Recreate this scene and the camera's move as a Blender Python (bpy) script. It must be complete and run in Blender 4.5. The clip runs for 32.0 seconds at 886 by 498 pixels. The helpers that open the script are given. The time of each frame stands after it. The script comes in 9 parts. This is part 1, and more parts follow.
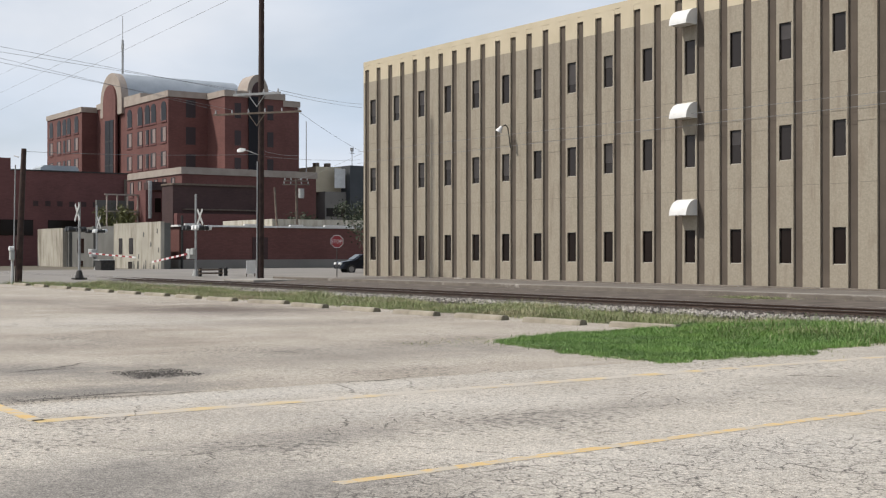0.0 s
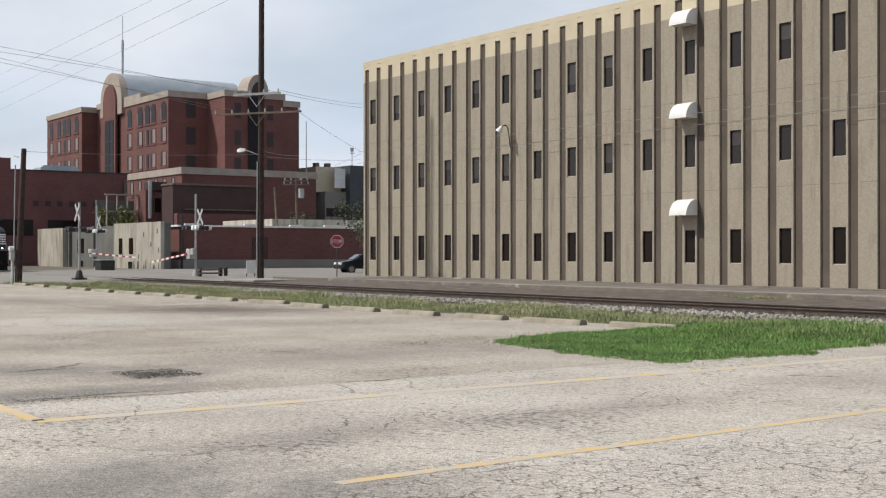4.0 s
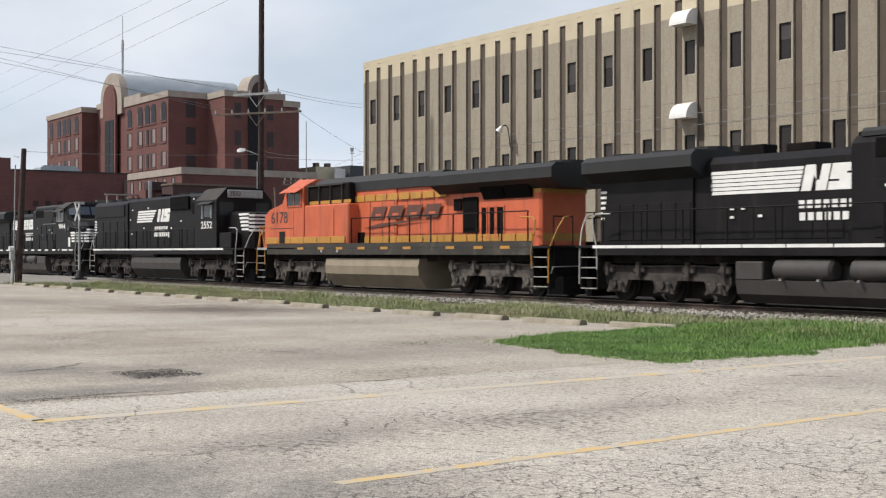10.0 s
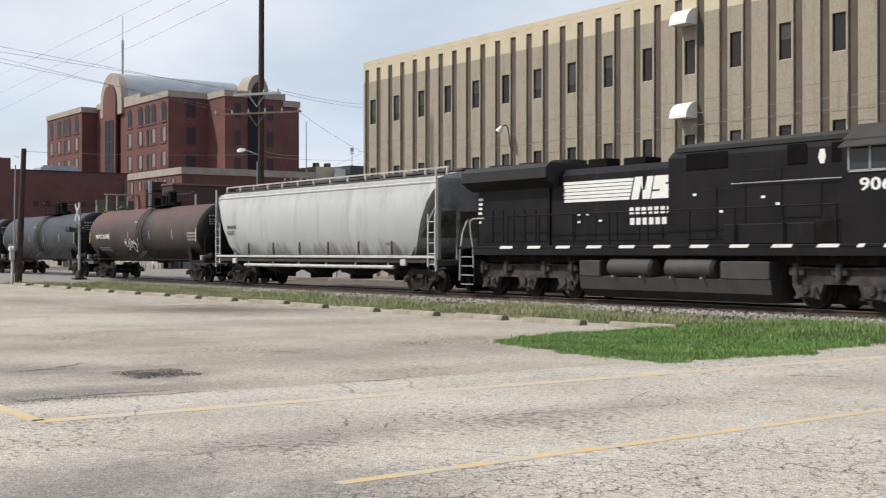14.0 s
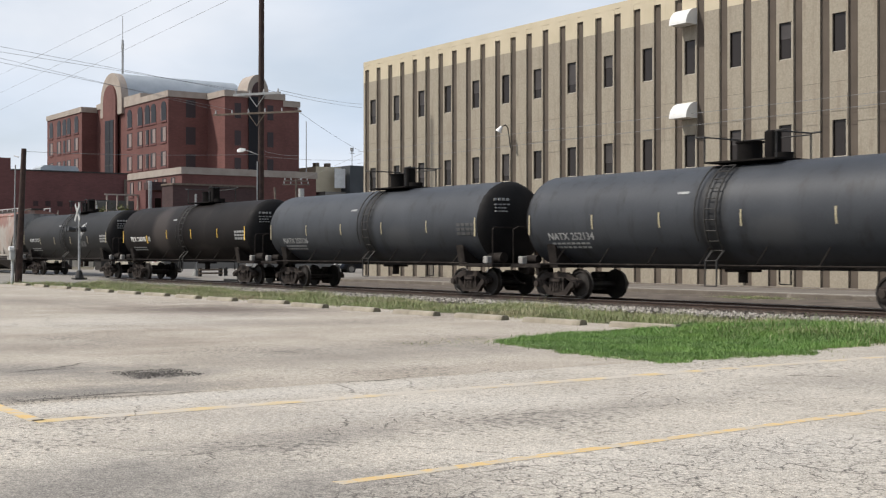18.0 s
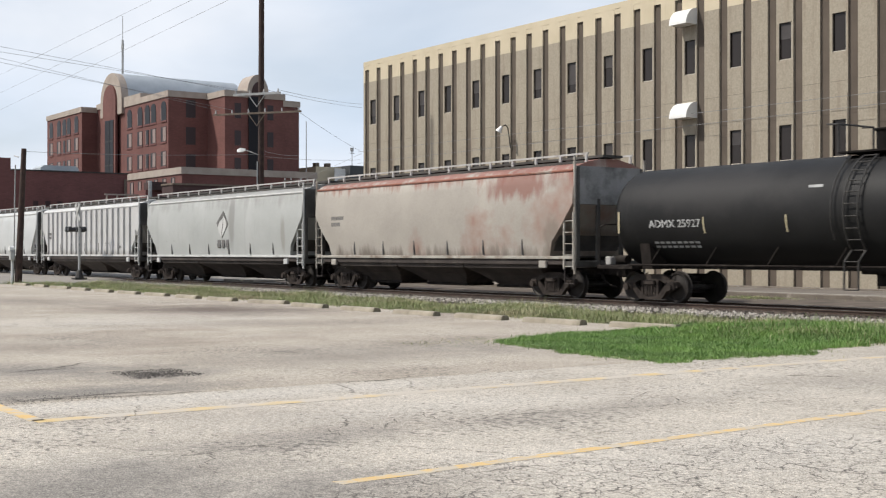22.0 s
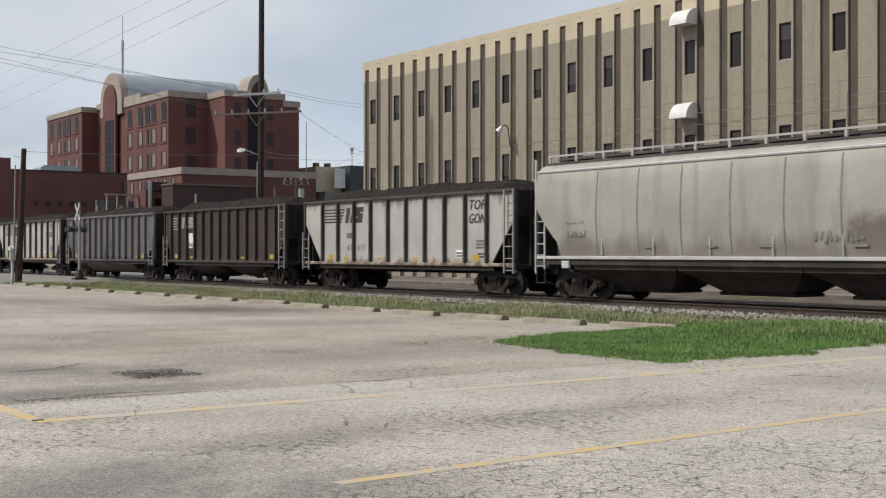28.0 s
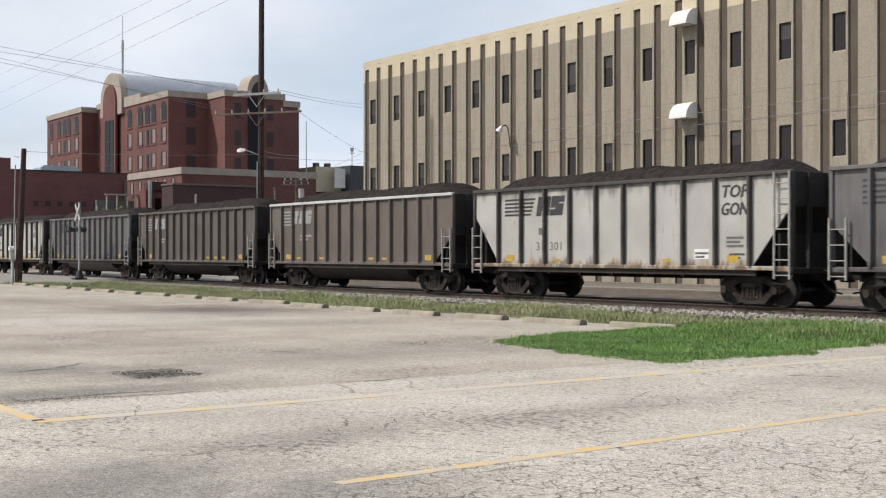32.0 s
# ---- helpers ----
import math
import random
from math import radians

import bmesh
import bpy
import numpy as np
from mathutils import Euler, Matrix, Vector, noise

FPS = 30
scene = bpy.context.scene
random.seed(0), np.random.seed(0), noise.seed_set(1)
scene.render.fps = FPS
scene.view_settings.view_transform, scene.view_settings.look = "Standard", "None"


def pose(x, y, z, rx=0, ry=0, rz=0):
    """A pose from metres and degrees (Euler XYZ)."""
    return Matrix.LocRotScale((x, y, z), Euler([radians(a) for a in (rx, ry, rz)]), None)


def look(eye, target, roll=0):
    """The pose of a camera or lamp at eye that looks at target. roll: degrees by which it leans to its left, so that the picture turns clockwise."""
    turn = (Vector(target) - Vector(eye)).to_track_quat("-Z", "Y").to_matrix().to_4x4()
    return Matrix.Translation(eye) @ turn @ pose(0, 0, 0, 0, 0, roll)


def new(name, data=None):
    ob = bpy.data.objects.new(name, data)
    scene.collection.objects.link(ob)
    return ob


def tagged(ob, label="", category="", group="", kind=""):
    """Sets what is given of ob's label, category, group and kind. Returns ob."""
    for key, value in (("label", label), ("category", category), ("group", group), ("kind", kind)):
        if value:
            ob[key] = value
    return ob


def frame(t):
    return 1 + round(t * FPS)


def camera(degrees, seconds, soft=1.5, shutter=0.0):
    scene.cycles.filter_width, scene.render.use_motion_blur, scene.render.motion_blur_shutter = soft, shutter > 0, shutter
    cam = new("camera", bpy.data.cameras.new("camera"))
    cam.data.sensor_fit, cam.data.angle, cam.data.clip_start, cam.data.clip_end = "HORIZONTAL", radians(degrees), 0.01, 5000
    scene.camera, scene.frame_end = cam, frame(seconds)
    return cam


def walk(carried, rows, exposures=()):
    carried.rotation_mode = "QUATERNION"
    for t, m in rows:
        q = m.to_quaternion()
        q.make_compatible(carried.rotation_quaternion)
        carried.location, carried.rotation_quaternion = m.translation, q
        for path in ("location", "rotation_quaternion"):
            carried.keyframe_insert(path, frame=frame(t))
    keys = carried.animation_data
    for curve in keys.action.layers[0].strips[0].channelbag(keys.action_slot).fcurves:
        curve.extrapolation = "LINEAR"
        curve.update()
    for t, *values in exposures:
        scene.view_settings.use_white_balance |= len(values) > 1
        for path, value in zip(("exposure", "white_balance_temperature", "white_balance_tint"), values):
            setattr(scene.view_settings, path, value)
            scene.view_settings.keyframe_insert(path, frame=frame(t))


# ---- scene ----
cam = camera(38.736, 32.0, soft=1.22, shutter=0.12)
CAM = pose(0, 0, 1.62, 90.177, 0, 54.917)
walk(cam, [(0.0, CAM), (32.0, CAM)],
     [(0.0, 0.06), (9.0, 0.08), (13.0, 0.15), (17.0, 0.13), (19.0, 0.2), (22.0, 0.22), (23.0, 0.1), (24.0, -0.06), (25.0, -0.16), (28.0, -0.15), (30.0, 0.1), (32.0, 0.16)])

# ---- light ----
SUN_DIR = Vector((-0.56, -1.0, 1.3)).normalized()
world = bpy.data.worlds.new("sky")
scene.world = world
world.use_nodes = True


def build_sky():
    nt = world.node_tree
    nt.nodes.clear()
    out = nt.nodes.new("ShaderNodeOutputWorld")
    bg = nt.nodes.new("ShaderNodeBackground")
    sky = nt.nodes.new("ShaderNodeTexSky")
    sky.sky_type = "NISHITA"
    sky.sun_disc = False
    sky.sun_elevation = math.asin(SUN_DIR.z)
    sky.sun_rotation = math.atan2(SUN_DIR.x, SUN_DIR.y)
    sky.dust_density = 2.0
    co = nt.nodes.new("ShaderNodeTexCoord")
    mp = nt.nodes.new("ShaderNodeMapping")
    mp.inputs["Scale"].default_value = (1.0, 1.0, 3.2)
    no = nt.nodes.new("ShaderNodeTexNoise")
    no.inputs["Scale"].default_value = 3.1
    no.inputs["Detail"].default_value = 5.0
    no.inputs["Roughness"].default_value = 0.52
    no.inputs["Distortion"].default_value = 0.35
    ramp = nt.nodes.new("ShaderNodeValToRGB")
    ramp.color_ramp.elements[0].position, ramp.color_ramp.elements[0].color = 0.34, (0.66, 0.66, 0.66, 1)
    ramp.color_ramp.elements[1].position, ramp.color_ramp.elements[1].color = 0.62, (1, 1, 1, 1)
    no2 = nt.nodes.new("ShaderNodeTexNoise")
    no2.inputs["Scale"].default_value = 2.2
    no2.inputs["Detail"].default_value = 4.0
    shade = nt.nodes.new("ShaderNodeValToRGB")
    shade.color_ramp.elements[0].position, shade.color_ramp.elements[0].color = 0.36, (6.1, 7.0, 8.3, 1)
    shade.color_ramp.elements[1].position, shade.color_ramp.elements[1].color = 0.62, (7.7, 8.05, 8.7, 1)
    mix = nt.nodes.new("ShaderNodeMixRGB")
    nt.links.new(co.outputs["Generated"], mp.inputs["Vector"])
    nt.links.new(mp.outputs["Vector"], no.inputs["Vector"])
    nt.links.new(mp.outputs["Vector"], no2.inputs["Vector"])
    nt.links.new(no.outputs["Fac"], ramp.inputs["Fac"])
    nt.links.new(no2.outputs["Fac"], shade.inputs["Fac"])
    # the haze and cloud thin out towards the zenith
    sep = nt.nodes.new("ShaderNodeSeparateXYZ")
    high = nt.nodes.new("ShaderNodeMapRange")
    high.inputs["From Min"].default_value, high.inputs["From Max"].default_value = 0.25, 0.8
    high.inputs["To Min"].default_value, high.inputs["To Max"].default_value = 1.0, 0.3
    nt.links.new(co.outputs["Generated"], sep.inputs["Vector"])
    nt.links.new(sep.outputs["Z"], high.inputs["Value"])
    thin = nt.nodes.new("ShaderNodeMath")
    thin.operation = "MULTIPLY"
    nt.links.new(ramp.outputs["Color"], thin.inputs[0])
    nt.links.new(high.outputs["Result"], thin.inputs[1])
    nt.links.new(thin.outputs[0], mix.inputs["Fac"])
    nt.links.new(sky.outputs["Color"], mix.inputs["Color1"])
    nt.links.new(shade.outputs["Color"], mix.inputs["Color2"])
    nt.links.new(mix.outputs["Color"], bg.inputs["Color"])
    bg.inputs["Strength"].default_value = 0.1
    nt.links.new(bg.outputs["Background"], out.inputs["Surface"])


build_sky()
sun = new("sun", bpy.data.lights.new("sun", "SUN"))
sun.data.energy, sun.data.angle, sun.data.color = 3.55, radians(1.5), (1.0, 0.955, 0.885)
sun.matrix_world = look(SUN_DIR * 200, (0, 0, 0))

# ---- tools ----
class Solid:
    """Collects simple solids into one mesh."""

    def __init__(self):
        self.v, self.f = [], []

    def add(self, verts, faces):
        n = len(self.v)
        self.v.extend(verts)
        self.f.extend([tuple(i + n for i in q) for q in faces])
        return self

    def box(self, x0, x1, y0, y1, z0, z1):
        return self.add([(x0, y0, z0), (x1, y0, z0), (x1, y1, z0), (x0, y1, z0), (x0, y0, z1), (x1, y0, z1), (x1, y1, z1), (x0, y1, z1)],
                        [(0, 3, 2, 1), (4, 5, 6, 7), (0, 1, 5, 4), (1, 2, 6, 5), (2, 3, 7, 6), (3, 0, 4, 7)])

    def cbox(self, x0, x1, y0, y1, z0, z1, c=0.02):
        """A box whose edges are chamfered all round."""
        xs, ys, zs = (x0, x0 + c, x1 - c, x1), (y0, y0 + c, y1 - c, y1), (z0, z0 + c, z1 - c, z1)
        bm = bmesh.new()
        pts = [bm.verts.new((xs[i], ys[j], zs[k])) for i in range(4) for j in range(4) for k in range(4)
               if sum(a in (0, 3) for a in (i, j, k)) == 1]
        hull = bmesh.ops.convex_hull(bm, input=pts)
        bm.verts.index_update()
        self.add([tuple(p.co) for p in bm.verts], [tuple(p.index for p in q.verts) for q in bm.faces])
        bm.free()
        return self

    def prism(self, outline, axis, a, b):
        """An outline of (u, w) pairs swept along an axis: 'x' takes (y, z), 'y' takes (x, z), 'z' takes (x, y)."""
        def place(u, w, s):
            return {"x": (s, u, w), "y": (u, s, w), "z": (u, w, s)}[axis]
        n = len(outline)
        verts = [place(u, w, a) for u, w in outline] + [place(u, w, b) for u, w in outline]
        faces = [tuple(range(n))[::-1], tuple(range(n, 2 * n))] + [(i, (i + 1) % n, n + (i + 1) % n, n + i) for i in range(n)]
        return self.add(verts, faces)

    def loft(self, rings, caps=True):
        """Rings of equally many points joined into a skin."""
        n = len(rings[0])
        verts = [p for ring in rings for p in ring]
        faces = [(k * n + i, k * n + (i + 1) % n, (k + 1) * n + (i + 1) % n, (k + 1) * n + i) for k in range(len(rings) - 1) for i in range(n)]
        if caps:
            faces += [tuple(range(n))[::-1], tuple(range((len(rings) - 1) * n, len(rings) * n))]
        return self.add(verts, faces)

    def tube(self, p, q, r, n=8, r2=None):
        p, q = Vector(p), Vector(q)
        r2 = r if r2 is None else r2
        d = (q - p).normalized()
        u = d.orthogonal().normalized()
        w = d.cross(u)
        rings = [[tuple(c + (u * math.cos(a) + w * math.sin(a)) * s) for a in [2 * math.pi * i / n for i in range(n)]] for c, s in ((p, r), (q, r2))]
        return self.loft(rings)

    def path(self, pts, r, n=6):
        """One bent tube through the points."""
        ps = [Vector(p) for p in pts]
        rings, u = [], None
        for i, c in enumerate(ps):
            a = (c - ps[i - 1]).normalized() if i else (ps[1] - c).normalized()
            b = (ps[i + 1] - c).normalized() if i < len(ps) - 1 else a
            d = (a + b).normalized() if (a + b).length > 0.05 else a
            u = d.orthogonal() if u is None else u - d * u.dot(d)
            u = u.normalized()
            w = d.cross(u)
            k = r / max(0.5, d.dot(a))
            rings.append([tuple(c + (u * math.cos(2 * math.pi * j / n) + w * math.sin(2 * math.pi * j / n)) * k) for j in range(n)])
        return self.loft(rings)

    def sphere(self, c, r, n=10, m=6, sz=1.0):
        rings = []
        for k in range(m + 1):
            t = math.pi * (k + 0.02) / (m + 0.04)
            rings.append([(c[0] + r * math.sin(t) * math.cos(2 * math.pi * i / n), c[1] + r * math.sin(t) * math.sin(2 * math.pi * i / n),
                           c[2] - r * sz * math.cos(t)) for i in range(n)])
        return self.loft(rings)

    def mesh(self, name, smooth=False):
        me = bpy.data.meshes.new(name)
        me.from_pydata(self.v, [], self.f)
        bm = bmesh.new()
        bm.from_mesh(me)
        bmesh.ops.recalc_face_normals(bm, faces=bm.faces)
        bm.to_mesh(me)
        bm.free()
        if smooth:
            me.shade_smooth()
            me.set_sharp_from_angle(angle=radians(32))
        return me


def thing(name, label, category, m=None, group="", kind=""):
    ob = new(name)
    ob.empty_display_size = 0.3
    if m is not None:
        ob.matrix_basis = m
    return tagged(ob, label, category, group, kind)


def part(name, s, material, parent=None, label="", at=None, smooth=False):
    """One mesh object of a solid or of a ready mesh, under a thing or a part."""
    me = s if isinstance(s, bpy.types.Mesh) else s.mesh(name, smooth)
    if not me.materials:
        me.materials.append(material)
    ob = new(name, me)
    if parent is not None:
        ob.parent = parent
    if at is not None:
        ob.location = at
    return tagged(ob, label) if label else ob


def lone(name, s, material, label, category="", kind="", group="", smooth=False, at=None):
    ob = part(name, s, material, None, "", at, smooth)
    return tagged(ob, label, category, group, kind)


def lettering(text, size, depth=0.004, squeeze=1.0, spacing=1.0):
    """Raised letters, in x and z, facing -y, from the left foot at the origin."""
    cu = bpy.data.curves.new("letters", "FONT")
    cu.body, cu.size, cu.extrude, cu.space_character, cu.resolution_u = text, size, depth, spacing, 2
    ob = bpy.data.objects.new("letters", cu)
    scene.collection.objects.link(ob)
    bpy.context.view_layer.update()
    me = bpy.data.meshes.new_from_object(ob.evaluated_get(bpy.context.evaluated_depsgraph_get()))
    bpy.data.objects.remove(ob)
    me.transform(Matrix.Diagonal((squeeze, 1, 1, 1)))
    me.transform(Matrix.Rotation(radians(90), 4, "X"))
    return me


# ---- materials ----
def surf(name, c1, c2, scale=3.0, rough=0.7, metal=0.0, bump=0.15, fine=40.0, stain=None, stain_at=(0.55, 0.75), stain_scale=0.8, streak=False, spec=0.5, random_tint=0.0):
    """A worn surface: two tones in broad patches, fine grain, a stain colour, relief."""
    m = bpy.data.materials.new(name)
    m.use_nodes = True
    nt = m.node_tree
    n, l = nt.nodes, nt.links
    b = n["Principled BSDF"]
    b.inputs["Roughness"].default_value, b.inputs["Metallic"].default_value = rough, metal
    b.inputs["Specular IOR Level"].default_value = spec
    co = n.new("ShaderNodeTexCoord")
    big = n.new("ShaderNodeTexNoise")
    big.inputs["Scale"].default_value, big.inputs["Detail"].default_value = scale, 6
    sm = n.new("ShaderNodeTexNoise")
    sm.inputs["Scale"].default_value, sm.inputs["Detail"].default_value = fine, 3
    l.new(co.outputs["Object"], big.inputs["Vector"])
    l.new(co.outputs["Object"], sm.inputs["Vector"])
    add = n.new("ShaderNodeMath")
    add.operation = "MULTIPLY_ADD"
    l.new(sm.outputs["Fac"], add.inputs[0])
    add.inputs[1].default_value = 0.35
    l.new(big.outputs["Fac"], add.inputs[2])
    ramp = n.new("ShaderNodeValToRGB")
    ramp.color_ramp.elements[0].position, ramp.color_ramp.elements[1].position = 0.48, 0.88
    ramp.color_ramp.elements[0].color, ramp.color_ramp.elements[1].color = (*c1, 1), (*c2, 1)
    l.new(add.outputs[0], ramp.inputs["Fac"])
    col = ramp.outputs["Color"]
    if stain:
        st = n.new("ShaderNodeTexNoise")
        st.inputs["Scale"].default_value, st.inputs["Detail"].default_value = stain_scale, 8
        st.inputs["Roughness"].default_value = 0.62
        mp = n.new("ShaderNodeMapping")
        mp.inputs["Location"].default_value = (7.3, 3.1, 1.7)
        mp.inputs["Scale"].default_value = (3.0, 3.0, 0.45) if streak else (1, 1, 1)
        l.new(co.outputs["Object"], mp.inputs["Vector"])
        l.new(mp.outputs["Vector"], st.inputs["Vector"])
        r2 = n.new("ShaderNodeMapRange")
        r2.inputs["From Min"].default_value, r2.inputs["From Max"].default_value = stain_at
        l.new(st.outputs["Fac"], r2.inputs["Value"])
        mix = n.new("ShaderNodeMixRGB")
        l.new(r2.outputs["Result"], mix.inputs["Fac"])
        l.new(col, mix.inputs["Color1"])
        mix.inputs["Color2"].default_value = (*stain, 1)
        col = mix.outputs["Color"]
    if random_tint:
        info = n.new("ShaderNodeObjectInfo")
        hs = n.new("ShaderNodeHueSaturation")
        mr = n.new("ShaderNodeMapRange")
        mr.inputs["To Min"].default_value, mr.inputs["To Max"].default_value = 1 - random_tint, 1 + random_tint
        l.new(info.outputs["Random"], mr.inputs["Value"])
        l.new(mr.outputs["Result"], hs.inputs["Value"])
        l.new(col, hs.inputs["Color"])
        col = hs.outputs["Color"]
    l.new(col, b.inputs["Base Color"])
    if bump:
        bp = n.new("ShaderNodeBump")
        bp.inputs["Strength"].default_value, bp.inputs["Distance"].default_value = bump, 0.02
        l.new(add.outputs[0], bp.inputs["Height"])
        l.new(bp.outputs["Normal"], b.inputs["Normal"])
    return m


def glass(name, colour, rough=0.06, spec=0.4):
    """Dark window glass before an unlit room."""
    m = bpy.data.materials.new(name)
    m.use_nodes = True
    b = m.node_tree.nodes["Principled BSDF"]
    b.inputs["Base Color"].default_value, b.inputs["Roughness"].default_value = (*colour, 1), rough
    b.inputs["Specular IOR Level"].default_value = spec
    return m


def bricks(name, c1, c2, mortar, wide=0.42, high=0.14):
    """Brickwork of two brick tones with pale joints and sooty patches, upright on any wall."""
    m = surf(name, c1, c2, 0.35, 0.85, 0, 0.0, 6.0)
    nt = m.node_tree
    n, l = nt.nodes, nt.links
    b = n["Principled BSDF"]
    base = b.inputs["Base Color"].links[0].from_socket
    co = n.new("ShaderNodeTexCoord")
    sep = n.new("ShaderNodeSeparateXYZ")
    l.new(co.outputs["Object"], sep.inputs["Vector"])
    su = n.new("ShaderNodeMath")
    l.new(sep.outputs["X"], su.inputs[0])
    l.new(sep.outputs["Y"], su.inputs[1])
    comb = n.new("ShaderNodeCombineXYZ")
    l.new(su.outputs[0], comb.inputs["X"])
    l.new(sep.outputs["Z"], comb.inputs["Y"])
    br = n.new("ShaderNodeTexBrick")
    br.inputs["Scale"].default_value = 1.0
    br.inputs["Brick Width"].default_value, br.inputs["Row Height"].default_value = wide, high
    br.inputs["Mortar Size"].default_value = 0.012
    br.inputs["Color1"].default_value, br.inputs["Color2"].default_value = (0.82, 0.82, 0.82, 1), (1, 1, 1, 1)
    br.inputs["Mortar"].default_value = (*mortar, 1)
    l.new(comb.outputs["Vector"], br.inputs["Vector"])
    mix = n.new("ShaderNodeMixRGB")
    mix.blend_type, mix.inputs["Fac"].default_value = "MULTIPLY", 1.0
    l.new(base, mix.inputs["Color1"])
    l.new(br.outputs["Color"], mix.inputs["Color2"])
    l.new(mix.outputs["Color"], b.inputs["Base Color"])
    return m


CONCRETE = surf("beige_concrete", (0.272, 0.236, 0.179), (0.340, 0.299, 0.233), 11.0, 0.9, 0, 0.6, 38, (0.225, 0.182, 0.135), (0.52, 0.78), 1.1, True)
CAULK = surf("pale_caulk", (0.38, 0.34, 0.28), (0.47, 0.43, 0.36), 3, 0.8, 0, 0, 20)
JOINT = surf("dirty_panel_joint", (0.17, 0.145, 0.11), (0.23, 0.20, 0.155), 3, 0.9, 0, 0, 20)
BLIND = surf("brown_blind", (0.036, 0.030, 0.028), (0.052, 0.044, 0.041), 2, 0.5, 0, 0, 20)
CREAM = surf("cream_paint", (0.49, 0.42, 0.295), (0.56, 0.485, 0.35), 0.8, 0.85, 0, 0.1, 20, (0.42, 0.35, 0.25), (0.60, 0.85), 0.6, True)
# groove shade is put into this brown, which also serves the joint stains
GROOVE = surf("groove_shade_and_stain_brown", (0.082, 0.064, 0.049), (0.118, 0.094, 0.073), 0.6, 0.95, 0, 0.2, 20)
OFFICE_PANE = glass("brown_tinted_glass", (0.026, 0.021, 0.019), 0.2, 0.3)
DUSK_PANE = glass("blue_black_glass", (0.016, 0.016, 0.019), 0.3, 0.1)
SIDE_PANE = glass("dull_side_glass", (0.048, 0.036, 0.038), 0.4, 0.2)
PANE = glass("dark_glass", (0.016, 0.011, 0.009), 0.15, 0.15)
FRAME_DARK = surf("bronze_frame", (0.02, 0.016, 0.013), (0.03, 0.024, 0.02), 3, 0.4, 0.6, 0)
RED_BRICK = bricks("red_brick", (0.130, 0.051, 0.043), (0.166, 0.068, 0.057), (0.8, 0.8, 0.8))
DARK_BRICK = bricks("brown_brick", (0.050, 0.027, 0.026), (0.075, 0.040, 0.037), (0.85, 0.85, 0.85))
OLD_BRICK = bricks("old_brick", (0.132, 0.053, 0.048), (0.178, 0.071, 0.063), (0.85, 0.85, 0.85))
TRIM = surf("pale_stone", (0.30, 0.25, 0.21), (0.38, 0.325, 0.275), 0.8, 0.8, 0, 0.1, 20)
ZINC = surf("grey_roof_metal", (0.35, 0.38, 0.40), (0.45, 0.48, 0.50), 0.5, 0.5, 0.3, 0.05, 12)
COURT_BLIND = surf("pinkish_blind", (0.21, 0.155, 0.14), (0.27, 0.205, 0.185), 2, 0.7, 0, 0, 20)
WHITE = surf("white_paint", (0.62, 0.61, 0.58), (0.74, 0.73, 0.70), 2, 0.6, 0, 0.05, 30, (0.45, 0.42, 0.37), (0.62, 0.85), 2)
STUCCO = surf("stained_stucco", (0.34, 0.315, 0.26), (0.43, 0.40, 0.335), 0.6, 0.9, 0, 0.2, 14, (0.19, 0.165, 0.125), (0.46, 0.70), 0.55, True)
GREY_STUCCO = surf("shaded_stained_grey_stucco", (0.105, 0.102, 0.092), (0.15, 0.147, 0.134), 0.6, 0.9, 0, 0.2, 14, (0.10, 0.095, 0.085), (0.55, 0.78), 0.5, True)
WOOD = surf("tarred_pole_wood", (0.026, 0.015, 0.012), (0.058, 0.034, 0.027), 4, 0.9, 0, 0.4, 30)
GREYWOOD = surf("weathered_wood", (0.10, 0.075, 0.058), (0.17, 0.135, 0.105), 4, 0.9, 0, 0.4, 30)
STEEL = surf("galvanised_steel", (0.30, 0.30, 0.29), (0.42, 0.42, 0.41), 5, 0.5, 0.6, 0.05)
DARKSTEEL = surf("dark_steel", (0.03, 0.028, 0.026), (0.06, 0.055, 0.05), 5, 0.6, 0.4, 0.05)

# ---- ground ----
TRACK_Y, RAIL_Z = 27.65, 0.15


def smooth(a, b, x):
    t = min(1.0, max(0.0, (x - a) / (b - a)))
    return t * t * (3 - 2 * t)


def ground_z(x, y):
    """The lie of the land: a flat lot, a low bank to the track, a rise to the level crossing."""
    road = smooth(-66, -74, x)
    return smooth(19.6, 25.0, y) * (-0.03 + 0.165 * road) + smooth(30.0, 36.0, y) * (0.15 - 0.10 * road)


def sheet(x0, x1, y0, y1, nx, ny, lift):
    """A sheet that follows the ground."""
    s = Solid()
    vs = [(x0 + (x1 - x0) * i / nx, y0 + (y1 - y0) * j / ny) for j in range(ny + 1) for i in range(nx + 1)]
    s.add([(x, y, ground_z(x, y) + lift) for x, y in vs],
          [(j * (nx + 1) + i, j * (nx + 1) + i + 1, (j + 1) * (nx + 1) + i + 1, (j + 1) * (nx + 1) + i) for j in range(ny) for i in range(nx)])
    return s


